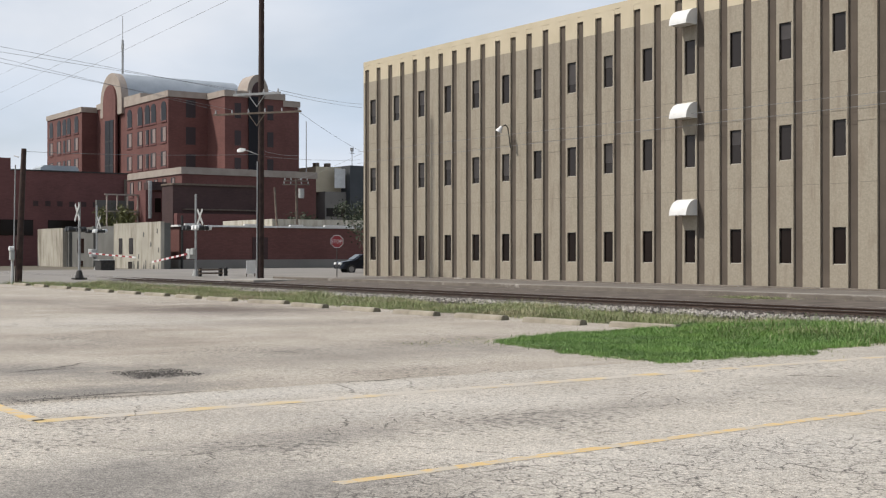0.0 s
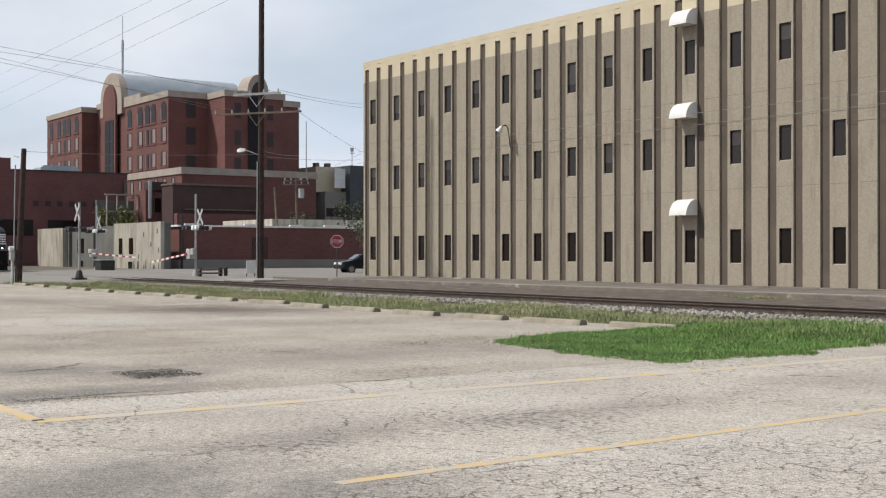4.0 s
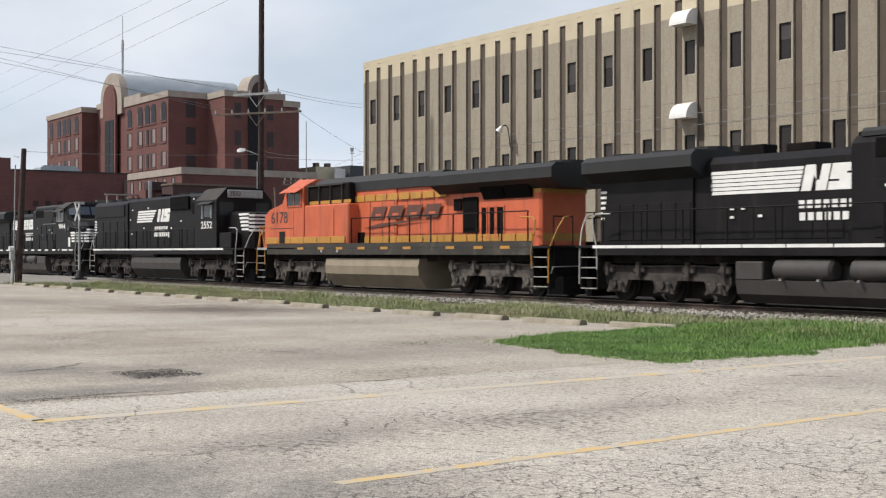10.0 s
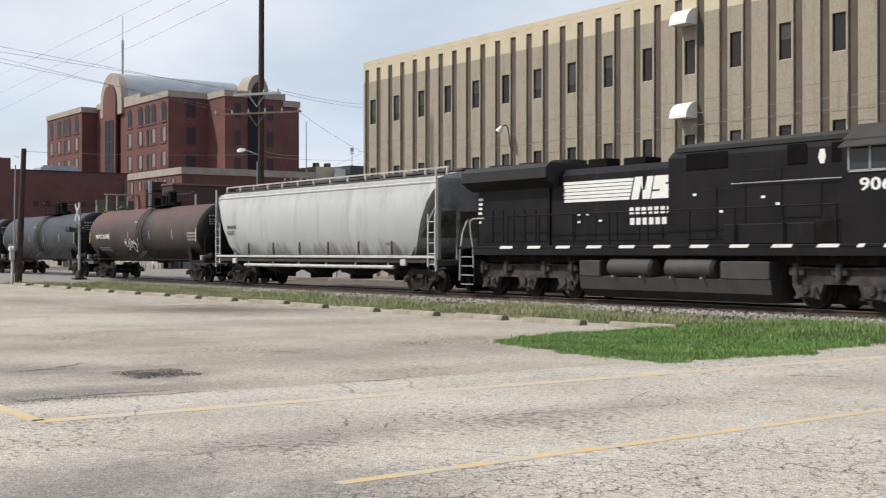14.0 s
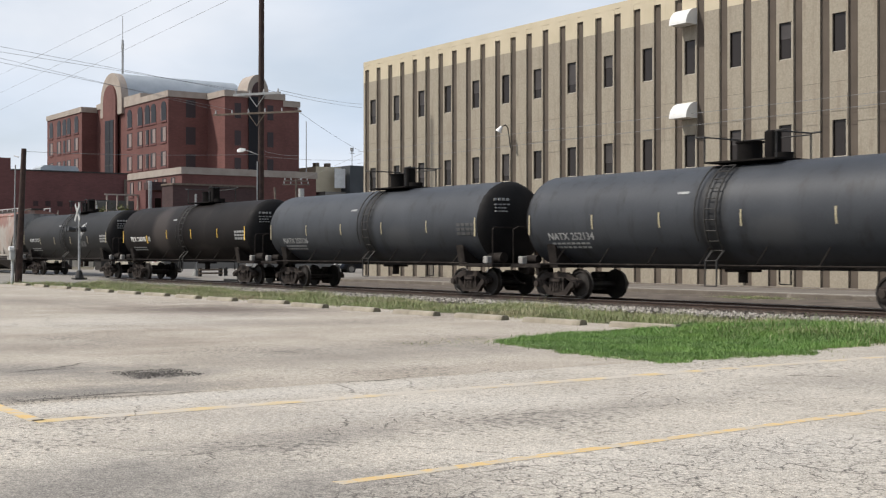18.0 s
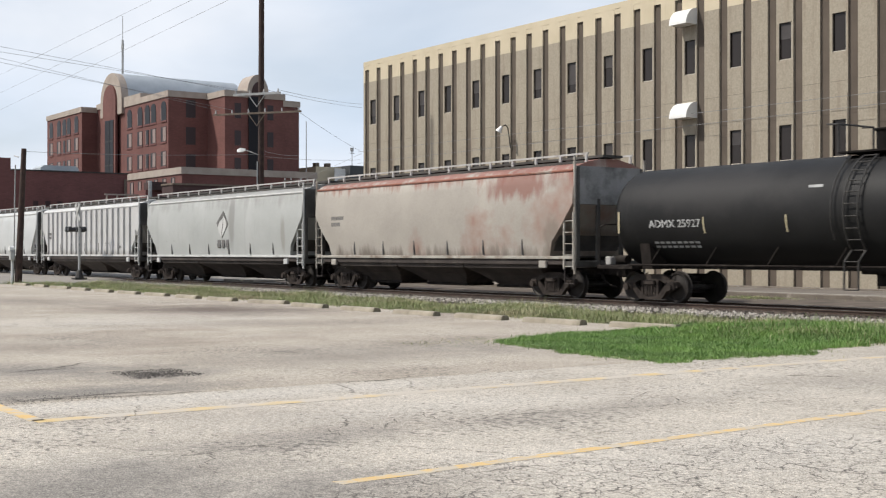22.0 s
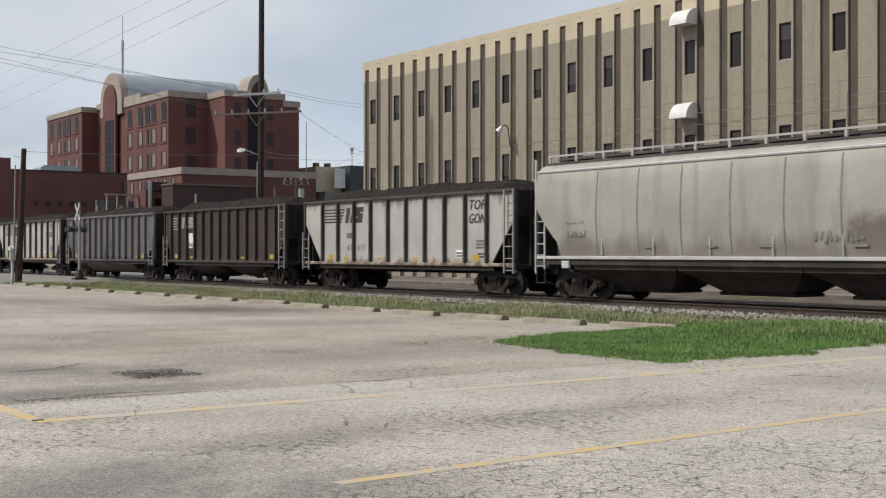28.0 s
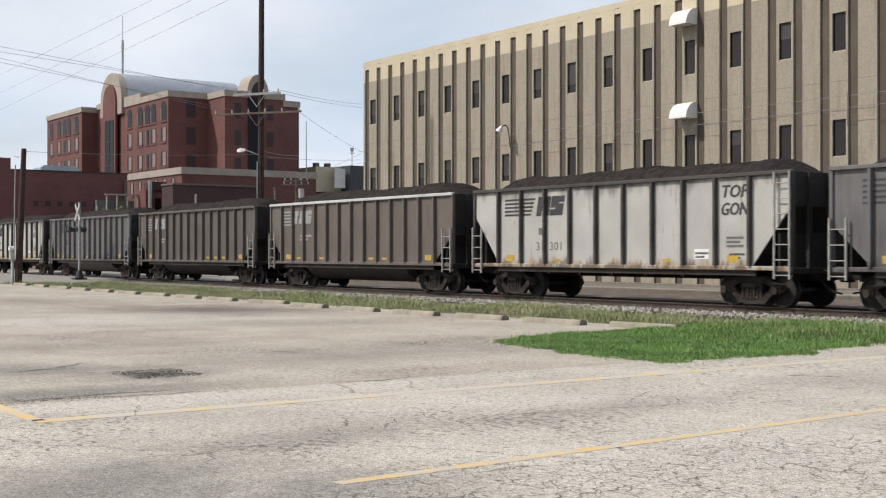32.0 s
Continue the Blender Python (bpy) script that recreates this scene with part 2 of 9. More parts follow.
def ground_mesh():
    """One sheet to the horizon, finer near the track."""
    xs = [-3000, -900, -400, -250, -160] + [-140 + 4 * i for i in range(46)] + [60, 120, 400, 3000]
    ys = [-3000, -400, -100, -30, -8] + [i for i in range(0, 18, 3)] + [18 + 0.75 * i for i in range(28)] + [42, 48, 56, 70, 100, 200, 600, 3000]
    s = Solid()
    n = len(xs)
    s.add([(x, y, ground_z(x, y) - 0.03) for y in ys for x in xs],
          [(j * n + i, j * n + i + 1, (j + 1) * n + i + 1, (j + 1) * n + i) for j in range(len(ys) - 1) for i in range(n - 1)])
    return s


def lot_material(name, c1, c2, stain, fine_cracks, blots):
    """Old chip seal: gritty, stained, with a net of cracks in patches."""
    m = surf(name, c1, c2, 0.55, 0.92, 0, 0.0, 4.0, stain, (0.52, 0.76), 0.3)
    nt = m.node_tree
    n, l = nt.nodes, nt.links
    b = n["Principled BSDF"]
    col = b.inputs["Base Color"].links[0].from_socket
    co = n.new("ShaderNodeTexCoord")
    warp = n.new("ShaderNodeTexNoise")
    warp.inputs["Scale"].default_value, warp.inputs["Detail"].default_value = 3.0, 5
    vm = n.new("ShaderNodeVectorMath")
    vm.operation = "MULTIPLY_ADD"
    l.new(co.outputs["Object"], warp.inputs["Vector"])
    l.new(warp.outputs["Color"], vm.inputs[0])
    vm.inputs[1].default_value = (0.42, 0.42, 0)
    l.new(co.outputs["Object"], vm.inputs[2])
    sep = n.new("ShaderNodeSeparateXYZ")
    l.new(co.outputs["Object"], sep.inputs["Vector"])
    # old oil stains and worn-off patches, with ragged rims
    rag = n.new("ShaderNodeTexNoise")
    rag.inputs["Scale"].default_value, rag.inputs["Detail"].default_value, rag.inputs["Roughness"].default_value = 1.6, 8, 0.7
    l.new(co.outputs["Object"], rag.inputs["Vector"])
    for x, y, rx, ry, turn, tone, amount in blots:
        mp = n.new("ShaderNodeMapping")
        mp.vector_type = "TEXTURE"
        mp.inputs["Location"].default_value = (x, y, 0)
        mp.inputs["Rotation"].default_value = (0, 0, radians(turn))
        mp.inputs["Scale"].default_value = (rx, ry, 1)
        l.new(co.outputs["Object"], mp.inputs["Vector"])
        ln = n.new("ShaderNodeVectorMath")
        ln.operation = "LENGTH"
        l.new(mp.outputs["Vector"], ln.inputs[0])
        ad = n.new("ShaderNodeMath")
        ad.operation = "MULTIPLY_ADD"
        l.new(rag.outputs["Fac"], ad.inputs[0])
        ad.inputs[1].default_value = 2.2
        l.new(ln.outputs["Value"], ad.inputs[2])
        fr = n.new("ShaderNodeMapRange")
        fr.inputs["From Min"].default_value, fr.inputs["From Max"].default_value = 1.3, 2.5
        fr.inputs["To Min"].default_value, fr.inputs["To Max"].default_value = amount, 0.0
        l.new(ad.outputs[0], fr.inputs["Value"])
        bm = n.new("ShaderNodeMixRGB")
        l.new(fr.outputs["Result"], bm.inputs["Fac"])
        l.new(col, bm.inputs["Color1"])
        bm.inputs["Color2"].default_value = (*tone, 1)
        col = bm.outputs["Color"]
    # pits of lost stones, in patches
    pit = n.new("ShaderNodeTexNoise")
    pit.inputs["Scale"].default_value, pit.inputs["Detail"].default_value = 13.0, 3
    l.new(co.outputs["Object"], pit.inputs["Vector"])
    field = n.new("ShaderNodeTexNoise")
    field.inputs["Scale"].default_value, field.inputs["Detail"].default_value = 0.45, 4
    l.new(co.outputs["Object"], field.inputs["Vector"])
    both = n.new("ShaderNodeMath")
    both.operation = "MULTIPLY_ADD"
    l.new(field.outputs["Fac"], both.inputs[0])
    both.inputs[1].default_value = 0.55
    l.new(pit.outputs["Fac"], both.inputs[2])
    pf = n.new("ShaderNodeMapRange")
    pf.inputs["From Min"].default_value, pf.inputs["From Max"].default_value = 0.87, 0.97
    pf.inputs["To Max"].default_value = 0.8
    l.new(both.outputs[0], pf.inputs["Value"])
    pm = n.new("ShaderNodeMixRGB")
    l.new(pf.outputs["Result"], pm.inputs["Fac"])
    l.new(col, pm.inputs["Color1"])
    pm.inputs["Color2"].default_value = (0.13, 0.115, 0.10, 1)
    col = pm.outputs["Color"]
    sets = [(0.42, 0.0035, 0.49, 0.56, 0.33, 0.0)]
    if fine_cracks:
        sets += [(2.6, 0.016, 0.47, 0.54, 0.45, 0.075), (5.6, 0.030, 0.51, 0.60, 0.6, 0.085)]
    for scale, width, lo, hi, patch, slope in sets:
        vo = n.new("ShaderNodeTexVoronoi")
        vo.feature = "DISTANCE_TO_EDGE"
        vo.inputs["Scale"].default_value = scale
        l.new(vm.outputs["Vector"], vo.inputs["Vector"])
        edge = n.new("ShaderNodeMapRange")
        edge.inputs["From Min"].default_value, edge.inputs["From Max"].default_value = 0.0, width
        edge.inputs["To Min"].default_value, edge.inputs["To Max"].default_value = 1.0, 0.0
        l.new(vo.outputs["Distance"], edge.inputs["Value"])
        pn = n.new("ShaderNodeTexNoise")
        pn.inputs["Scale"].default_value, pn.inputs["Detail"].default_value = patch, 5
        l.new(co.outputs["Object"], pn.inputs["Vector"])
        tilt = n.new("ShaderNodeMath")
        tilt.operation = "MULTIPLY_ADD"
        l.new(sep.outputs["X"], tilt.inputs[0])
        tilt.inputs[1].default_value = slope
        l.new(pn.outputs["Fac"], tilt.inputs[2])
        pr = n.new("ShaderNodeMapRange")
        shift = slope * 7.9
        pr.inputs["From Min"].default_value, pr.inputs["From Max"].default_value = lo - shift, hi - shift
        l.new(tilt.outputs[0], pr.inputs["Value"])
        mul = n.new("ShaderNodeMath")
        mul.operation = "MULTIPLY"
        l.new(edge.outputs["Result"], mul.inputs[0])
        l.new(pr.outputs["Result"], mul.inputs[1])
        mix = n.new("ShaderNodeMixRGB")
        l.new(mul.outputs[0], mix.inputs["Fac"])
        l.new(col, mix.inputs["Color1"])
        mix.inputs["Color2"].default_value = (0.085, 0.072, 0.061, 1)
        col = mix.outputs["Color"]
    # gritty speckle of exposed stones, in two sizes
    for scale, low, high in ((20, 0.80, 1.14), (60, 0.60, 1.34)):
        sp = n.new("ShaderNodeTexNoise")
        sp.inputs["Scale"].default_value, sp.inputs["Detail"].default_value = scale, 2
        l.new(co.outputs["Object"], sp.inputs["Vector"])
        spr = n.new("ShaderNodeMapRange")
        spr.inputs["From Min"].default_value, spr.inputs["From Max"].default_value = 0.32, 0.68
        spr.inputs["To Min"].default_value, spr.inputs["To Max"].default_value = low, high
        l.new(sp.outputs["Fac"], spr.inputs["Value"])
        vmul = n.new("ShaderNodeVectorMath")
        vmul.operation = "SCALE"
        l.new(col, vmul.inputs[0])
        l.new(spr.outputs["Result"], vmul.inputs["Scale"])
        col = vmul.outputs["Vector"]
    l.new(col, b.inputs["Base Color"])
    bp = n.new("ShaderNodeBump")
    bp.inputs["Strength"].default_value, bp.inputs["Distance"].default_value = 0.5, 0.012
    l.new(spr.outputs["Result"], bp.inputs["Height"])
    l.new(bp.outputs["Normal"], b.inputs["Normal"])
    return m


OIL, GRIT, PALE_GRIT = (0.15, 0.125, 0.102), (0.20, 0.182, 0.16), (0.52, 0.485, 0.43)
LOT = lot_material("worn_pavement", (0.365, 0.317, 0.256), (0.452, 0.402, 0.334), (0.285, 0.236, 0.187), False,
                   [(-33.0, 15.2, 3.6, 2.6, 20, (0.13, 0.098, 0.078), 0.95), (-26.0, 13.4, 3.0, 1.3, 60, OIL, 0.45), (-42.0, 13.0, 5.0, 2.2, 10, OIL, 0.5), (-17.3, 5.4, 1.5, 1.1, 60, GRIT, 0.8), (-14.4, 4.6, 0.6, 2.4, -4, GRIT, 0.9), (-15.9, 6.5, 0.75, 1.0, 30, GRIT, 0.7), (-15.85, 6.45, 0.35, 0.45, 30, (0.09, 0.078, 0.067), 0.4),
                    (-17.2, 10.2, 1.6, 3.6, 10, GRIT, 0.45), (-22.0, 6.3, 1.6, 2.6, 0, OIL, 0.35), (-17.3, 13.0, 2.2, 1.2, 0, GRIT, 0.3), (-29.0, 10.0, 3.0, 5.0, 0, PALE_GRIT, 0.5)])
LOT_NEAR = lot_material("cracked_chip_seal", (0.412, 0.369, 0.309), (0.527, 0.479, 0.408), (0.350, 0.311, 0.262), True,
                        [(-8.5, 3.1, 1.1, 1.6, 20, GRIT, 0.85), (-7.4, 4.2, 0.7, 1.4, 0, GRIT, 0.7), (-13.0, 6.0, 0.45, 4.5, 0, PALE_GRIT, 0.7), (-9.6, 5.3, 0.5, 0.9, 0, GRIT, 0.5),
                         (-9.7, 9.0, 0.5, 2.4, 8, GRIT, 0.35), (-9.9, 13.2, 1.0, 1.8, 0, GRIT, 0.35), (-6.8, 8.0, 1.2, 2.4, 0, PALE_GRIT, 0.5), (-10.8, 8.0, 0.7, 3.0, 0, PALE_GRIT, 0.4)])
DIRT = surf("dry_dirt", (0.098, 0.078, 0.058), (0.15, 0.122, 0.092), 0.7, 0.95, 0, 0.4, 12, (0.10, 0.12, 0.045), (0.52, 0.66), 0.9)
ASPHALT = surf("grey_asphalt", (0.19, 0.172, 0.15), (0.255, 0.234, 0.205), 0.3, 0.9, 0, 0.2, 26, (0.20, 0.185, 0.165), (0.55, 0.75), 0.3)
KERB = surf("kerb_concrete", (0.24, 0.222, 0.195), (0.33, 0.308, 0.272), 1.5, 0.9, 0, 0.3, 20, (0.28, 0.25, 0.21), (0.55, 0.75), 1.2)
YELLOW = surf("faded_yellow_paint", (0.60, 0.39, 0.13), (0.64, 0.46, 0.21), 1.2, 0.85, 0, 0.1, 30, (0.48, 0.42, 0.33), (0.41, 0.57), 5.0)
YELLOW_PALE = surf("ghostly_yellow_paint", (0.60, 0.42, 0.16), (0.58, 0.44, 0.22), 1.2, 0.85, 0, 0.1, 30, (0.48, 0.43, 0.36), (0.36, 0.54), 1.6)
BALLAST = surf("ballast_stone", (0.038, 0.030, 0.024), (0.085, 0.069, 0.056), 9, 0.9, 0, 0.4, 40)
RAIL = surf("rusty_rail", (0.055, 0.035, 0.026), (0.085, 0.055, 0.04), 6, 0.6, 0.3, 0.1)
RAILTOP = surf("polished_rail_head", (0.35, 0.34, 0.33), (0.45, 0.44, 0.42), 6, 0.3, 0.9, 0.02)
TIE = surf("creosoted_tie", (0.035, 0.028, 0.023), (0.075, 0.06, 0.048), 3, 0.9, 0, 0.4, random_tint=0.3)

BERM = surf("oily_mottled_berm", (0.070, 0.055, 0.043), (0.135, 0.110, 0.088), 1.3, 0.95, 0, 0.4, 14, (0.30, 0.265, 0.22), (0.60, 0.70), 1.1)
OLDKERB = surf("chipped_dark_kerb", (0.115, 0.096, 0.078), (0.20, 0.172, 0.142), 1.4, 0.9, 0, 0.3, 20, (0.36, 0.33, 0.29), (0.60, 0.68), 0.9)
DRIVE = surf("old_brown_asphalt", (0.115, 0.099, 0.083), (0.172, 0.151, 0.128), 0.5, 0.9, 0, 0.2, 20, (0.25, 0.225, 0.195), (0.56, 0.7), 0.5)
lone("ground", ground_mesh(), DIRT, "dry bare dirt with weeds along the railway", "ground", "structure")
lone("parking_lot", sheet(-66, 18, -14, 19.5, 21, 10, 0.006), LOT, "stained pale pavement of the far parking rows", "pavement", "structure")
lone("parking_lot", sheet(-13.5, 18, -14, 19.4, 8, 8, 0.012), LOT_NEAR, "cracked gritty pavement of the near parking rows", "pavement", "structure")
lone("street", sheet(-106.5, -66.3, -14, 60, 12, 74, 0.004), ASPHALT, "grey asphalt street leading over the level crossing", "road", "structure")
lone("street", sheet(-106.4, -70.2, 60.2, 110, 4, 8, 0.004), ASPHALT, "grey asphalt street beside the low brick building", "road", "structure")
lone("driveway", sheet(-66.2, 30, 34.6, 42.2, 24, 8, 0.01), DRIVE, "narrow asphalt drive beside the beige office building", "road", "structure")
lone("berm", sheet(-66.2, 30, 30.9, 34.3, 48, 4, 0.006), BERM, "oily brown earth berm flecked with broken concrete", "ground", "structure")
lone("kerb", Solid().cbox(-66.2, 30, 34.3, 34.6, 0.0, 0.24, 0.02), OLDKERB, "pale concrete kerb along the narrow drive", "kerb", "structure")
lone("kerb", Solid().cbox(-66.2, 30, 42.2, 42.66, 0.05, 0.19, 0.02), OLDKERB, "dark concrete footing strip along the facade", "kerb", "structure")
lone("kerb", Solid().cbox(-60, 30, 36.9, 37.2, 0.0, 0.155, 0.01), KERB, "pale concrete gutter strip along the narrow drive", "kerb", "structure")
lone("kerb", Solid().cbox(-66.3, -62.5, 31.2, 33.9, 0.0, 0.14, 0.03), KERB, "worn concrete apron beside the street corner", "kerb", "structure")


def painted_line(points, width, wear):
    """A painted line with ragged wear."""
    s = Solid()
    rng = random.Random(wear)
    for (ax, ay), (bx, by) in zip(points[:-1], points[1:]):
        d = Vector((bx - ax, by - ay))
        n = max(1, int(d.length / 0.07))
        u = d.normalized()
        w = Vector((-u.y, u.x)) * width / 2
        last = 1.0
        for i in range(n):
            p, q = Vector((ax, ay)) + d * i / n, Vector((ax, ay)) + d * (i + 1) / n
            a, b = last, rng.uniform(1 - 0.05 * wear, 1.0)
            last = b
            s.add([(*(p - w * a), 0.0145), (*(q - w * b), 0.0145), (*(q + w * b), 0.0145), (*(p + w * a), 0.0145)], [(0, 1, 2, 3)])
    return s


lone("parking_line", painted_line([(-16.4, 3.78), (-12.1, 3.76)], 0.16, 2), YELLOW, "faded yellow painted line closing a parking row", "road marking", "structure")
lone("parking_line", painted_line([(-12.07, 3.72), (-12.03, 19.2)], 0.26, 3), YELLOW_PALE, "faded yellow painted parking line", "road marking", "structure")
lone("parking_line", painted_line([(-7.62, 4.45), (-7.98, 11.2), (-8.3, 19.0)], 0.15, 4), YELLOW, "worn yellow painted parking line", "road marking", "structure")


def crack_lines(lines):
    """Dark open cracks that wander between their ends."""
    s = Solid()
    rng = random.Random(77)
    for ax, ay, bx, by, width, z in lines:
        a, b = Vector((ax, ay)), Vector((bx, by))
        d = b - a
        n = max(3, int(d.length / 0.06))
        side = Vector((-d.y, d.x)).normalized()
        pts, off = [], 0.0
        for i in range(n + 1):
            off = off * 0.9 + rng.uniform(-0.045, 0.045)
            fade = math.sin(math.pi * i / n) ** 0.4 if 0 < i < n else 0.05
            pts.append((a + d * i / n + side * off, width * fade * rng.uniform(0.15, 0.85)))
        for (p, w), (q, x) in zip(pts[:-1], pts[1:]):
            s.add([(*(p - side * w), z), (*(q - side * x), z), (*(q + side * x), z), (*(p + side * w), z)], [(0, 1, 2, 3)])
    return s


CRACK = surf("dirt_filled_crack", (0.06, 0.052, 0.045), (0.17, 0.15, 0.125), 6, 0.95, 0, 0.3, 40)
FAR, NEAR = 0.010, 0.0155
lone("cracks", crack_lines([
    (-17.25, 5.0, -18.2, 6.35, 0.05, FAR), (-17.5, 5.2, -17.2, 6.6, 0.02, FAR), (-14.0, 3.9, -13.9, 5.9, 0.05, FAR), (-13.75, 3.4, -13.62, 6.2, 0.03, FAR),
    (-18.0, 9.3, -18.1, 10.1, 0.03, FAR), (-18.4, 8.6, -18.2, 9.4, 0.02, FAR), (-20.6, 8.0, -20.3, 9.6, 0.03, FAR), (-25.0, 8.0, -24.6, 11.0, 0.03, FAR), (-17.2, 12.6, -17.5, 14.6, 0.03, FAR),
    (-13.56, 7.9, -13.5, 9.2, 0.028, NEAR), (-13.5, 9.25, -13.5, 9.5, 0.02, NEAR), (-13.62, 10.0, -13.7, 12.4, 0.012, NEAR),
    (-11.39, 4.19, -11.93, 4.69, 0.013, NEAR), (-11.93, 4.69, -12.74, 5.14, 0.013, NEAR), (-12.4, 5.3, -12.5, 6.6, 0.008, NEAR),
    (-10.7, 6.25, -10.0, 5.78, 0.014, NEAR), (-10.0, 5.78, -9.5, 5.6, 0.012, NEAR), (-9.58, 4.6, -9.15, 5.3, 0.014, NEAR), (-9.6, 5.0, -9.05, 5.5, 0.012, NEAR), (-9.3, 3.9, -9.55, 4.7, 0.010, NEAR),
    (-10.3, 6.7, -9.7, 6.2, 0.010, NEAR), (-10.6, 7.2, -10.0, 7.0, 0.010, NEAR), (-9.2, 5.9, -8.8, 6.2, 0.010, NEAR),
    (-10.0, 7.3, -9.66, 8.7, 0.016, NEAR), (-9.66, 8.7, -9.6, 9.2, 0.018, NEAR), (-9.6, 9.15, -10.3, 9.8, 0.012, NEAR), (-10.3, 9.8, -10.64, 10.6, 0.010, NEAR), (-9.6, 9.2, -9.55, 9.94, 0.012, NEAR),
    (-9.55, 9.94, -10.0, 10.1, 0.018, NEAR), (-9.55, 9.94, -9.17, 10.4, 0.014, NEAR), (-9.17, 10.4, -8.95, 11.6, 0.014, NEAR), (-8.95, 11.6, -8.8, 13.4, 0.010, NEAR),
    (-10.95, 13.15, -10.78, 13.45, 0.045, NEAR), (-10.66, 13.38, -10.36, 13.62, 0.045, NEAR), (-10.3, 12.1, -10.15, 12.5, 0.02, NEAR), (-9.6, 12.4, -9.5, 12.5, 0.03, NEAR)]),
    CRACK, "dark open cracks and split seams in the pavement", "crack", "stuff")

# ---- railway track ----
def scatter_stones(regions, count, lo, hi, seed):
    """Loose angular stones lying on given strips (x0, x1, y0, y1, z at y0, z at y1)."""
    rng = np.random.default_rng(seed)
    area = np.array([(r[1] - r[0]) * (r[3] - r[2]) for r in regions])
    pick = rng.choice(len(regions), count, p=area / area.sum())
    base = np.array([(1, 0, 0), (0, 1, 0), (-1, 0, 0), (0, -1, 0), (0, 0, 1), (0, 0, -1)], float)
    tris = np.array([(0, 1, 4), (1, 2, 4), (2, 3, 4), (3, 0, 4), (1, 0, 5), (2, 1, 5), (3, 2, 5), (0, 3, 5)])
    R = np.array(regions)[pick]
    u, w = rng.random(count), rng.random(count)
    x, y = R[:, 0] + (R[:, 1] - R[:, 0]) * u, R[:, 2] + (R[:, 3] - R[:, 2]) * w
    z = R[:, 4] + (R[:, 5] - R[:, 4]) * w
    size = rng.uniform(lo, hi, count)
    ang = rng.uniform(0, 6.28, count)
    v = np.repeat(base[None], count, 0) * rng.uniform(0.6, 1.25, (count, 6, 1)) * size[:, None, None]
    v[:, :, 2] *= 0.75
    ca, sa = np.cos(ang)[:, None], np.sin(ang)[:, None]
    vx, vy = v[:, :, 0] * ca - v[:, :, 1] * sa, v[:, :, 0] * sa + v[:, :, 1] * ca
    verts = np.stack([vx + x[:, None], vy + y[:, None], v[:, :, 2] + (z + size * 0.35)[:, None]], 2).reshape(-1, 3)
    faces = (tris[None] + 6 * np.arange(count)[:, None, None]).reshape(-1, 3)
    me = bpy.data.meshes.new("stones")
    me.from_pydata(verts.tolist(), [], faces.tolist())
    return me


def island_stone(name, c1, c2):
    """Stone whose tone differs from piece to piece."""
    m = surf(name, c1, c2, 12, 0.9, 0, 0.0, 40)
    nt = m.node_tree
    n, l = nt.nodes, nt.links
    b = n["Principled BSDF"]
    geo = n.new("ShaderNodeNewGeometry")
    ramp = n.new("ShaderNodeValToRGB")
    ramp.color_ramp.elements[0].color, ramp.color_ramp.elements[1].color = (*c1, 1), (*c2, 1)
    l.new(geo.outputs["Random Per Island"], ramp.inputs["Fac"])
    l.new(ramp.outputs["Color"], b.inputs["Base Color"])
    return m


STONE = island_stone("loose_ballast", (0.022, 0.017, 0.014), (0.50, 0.46, 0.40))
RUSTSTONE = island_stone("rusty_oiled_ballast", (0.016, 0.012, 0.010), (0.135, 0.105, 0.085))
TX0, TX1 = -220.0, 60.0
bed = Solid().prism([(24.2, -0.10), (24.6, -0.02), (25.7, 0.02), (29.6, 0.02), (30.6, -0.02), (31.2, -0.1)], "x", TX0, TX1)
lone("ballast_bed", bed, BALLAST, "grey crushed stone ballast bed", "ballast", "structure")
lone("ballast", scatter_stones([(-76, -6, 24.15, 25.7, -0.03, 0.02), (-76, -6, 24.4, 25.5, 0.0, 0.02)], 15000, 0.028, 0.06, 3), STONE, "loose grey and white ballast stones", "gravel", "stuff")
lone("ballast", scatter_stones([(-76, -6, 25.5, 26.85, 0.02, 0.02)], 11000, 0.026, 0.052, 13), RUSTSTONE, "rust brown oiled ballast beside the rail", "gravel", "stuff")
lone("ballast", scatter_stones([(-76, -6, 27.0, 28.3, 0.02, 0.02), (-76, -6, 28.5, 31.2, 0.02, -0.03)], 9000, 0.028, 0.055, 4), RUSTSTONE, "loose rusty ballast stones beyond the rails", "gravel", "stuff")
track = thing("railway_track", "single railway track with rusty rails on wooden ties", "railway track", kind="structure")
for dy in (-0.7525, 0.7525):
    y = TRACK_Y + dy
    o = [(y - 0.07, -0.02), (y - 0.07, 0.0), (y - 0.012, 0.02), (y - 0.012, 0.10), (y - 0.036, 0.115), (y - 0.036, 0.146), (y + 0.036, 0.146), (y + 0.036, 0.115), (y + 0.012, 0.10), (y + 0.012, 0.02), (y + 0.07, 0.0), (y + 0.07, -0.02)]
    r = part("rail", Solid().prism(o, "x", TX0, TX1), RAIL, track)
    part("running_surface", Solid().box(TX0, TX1, y - 0.028, y + 0.028, 0.146, 0.15), RAILTOP, r, "polished running surface")
TIE_MESH = Solid().cbox(-0.115, 0.115, -1.28, 1.28, -0.12, 0.035, 0.015).mesh("tie")
for i in range(130):
    part("tie", TIE_MESH, TIE, track, at=(-68 + 0.52 * i, TRACK_Y, 0))
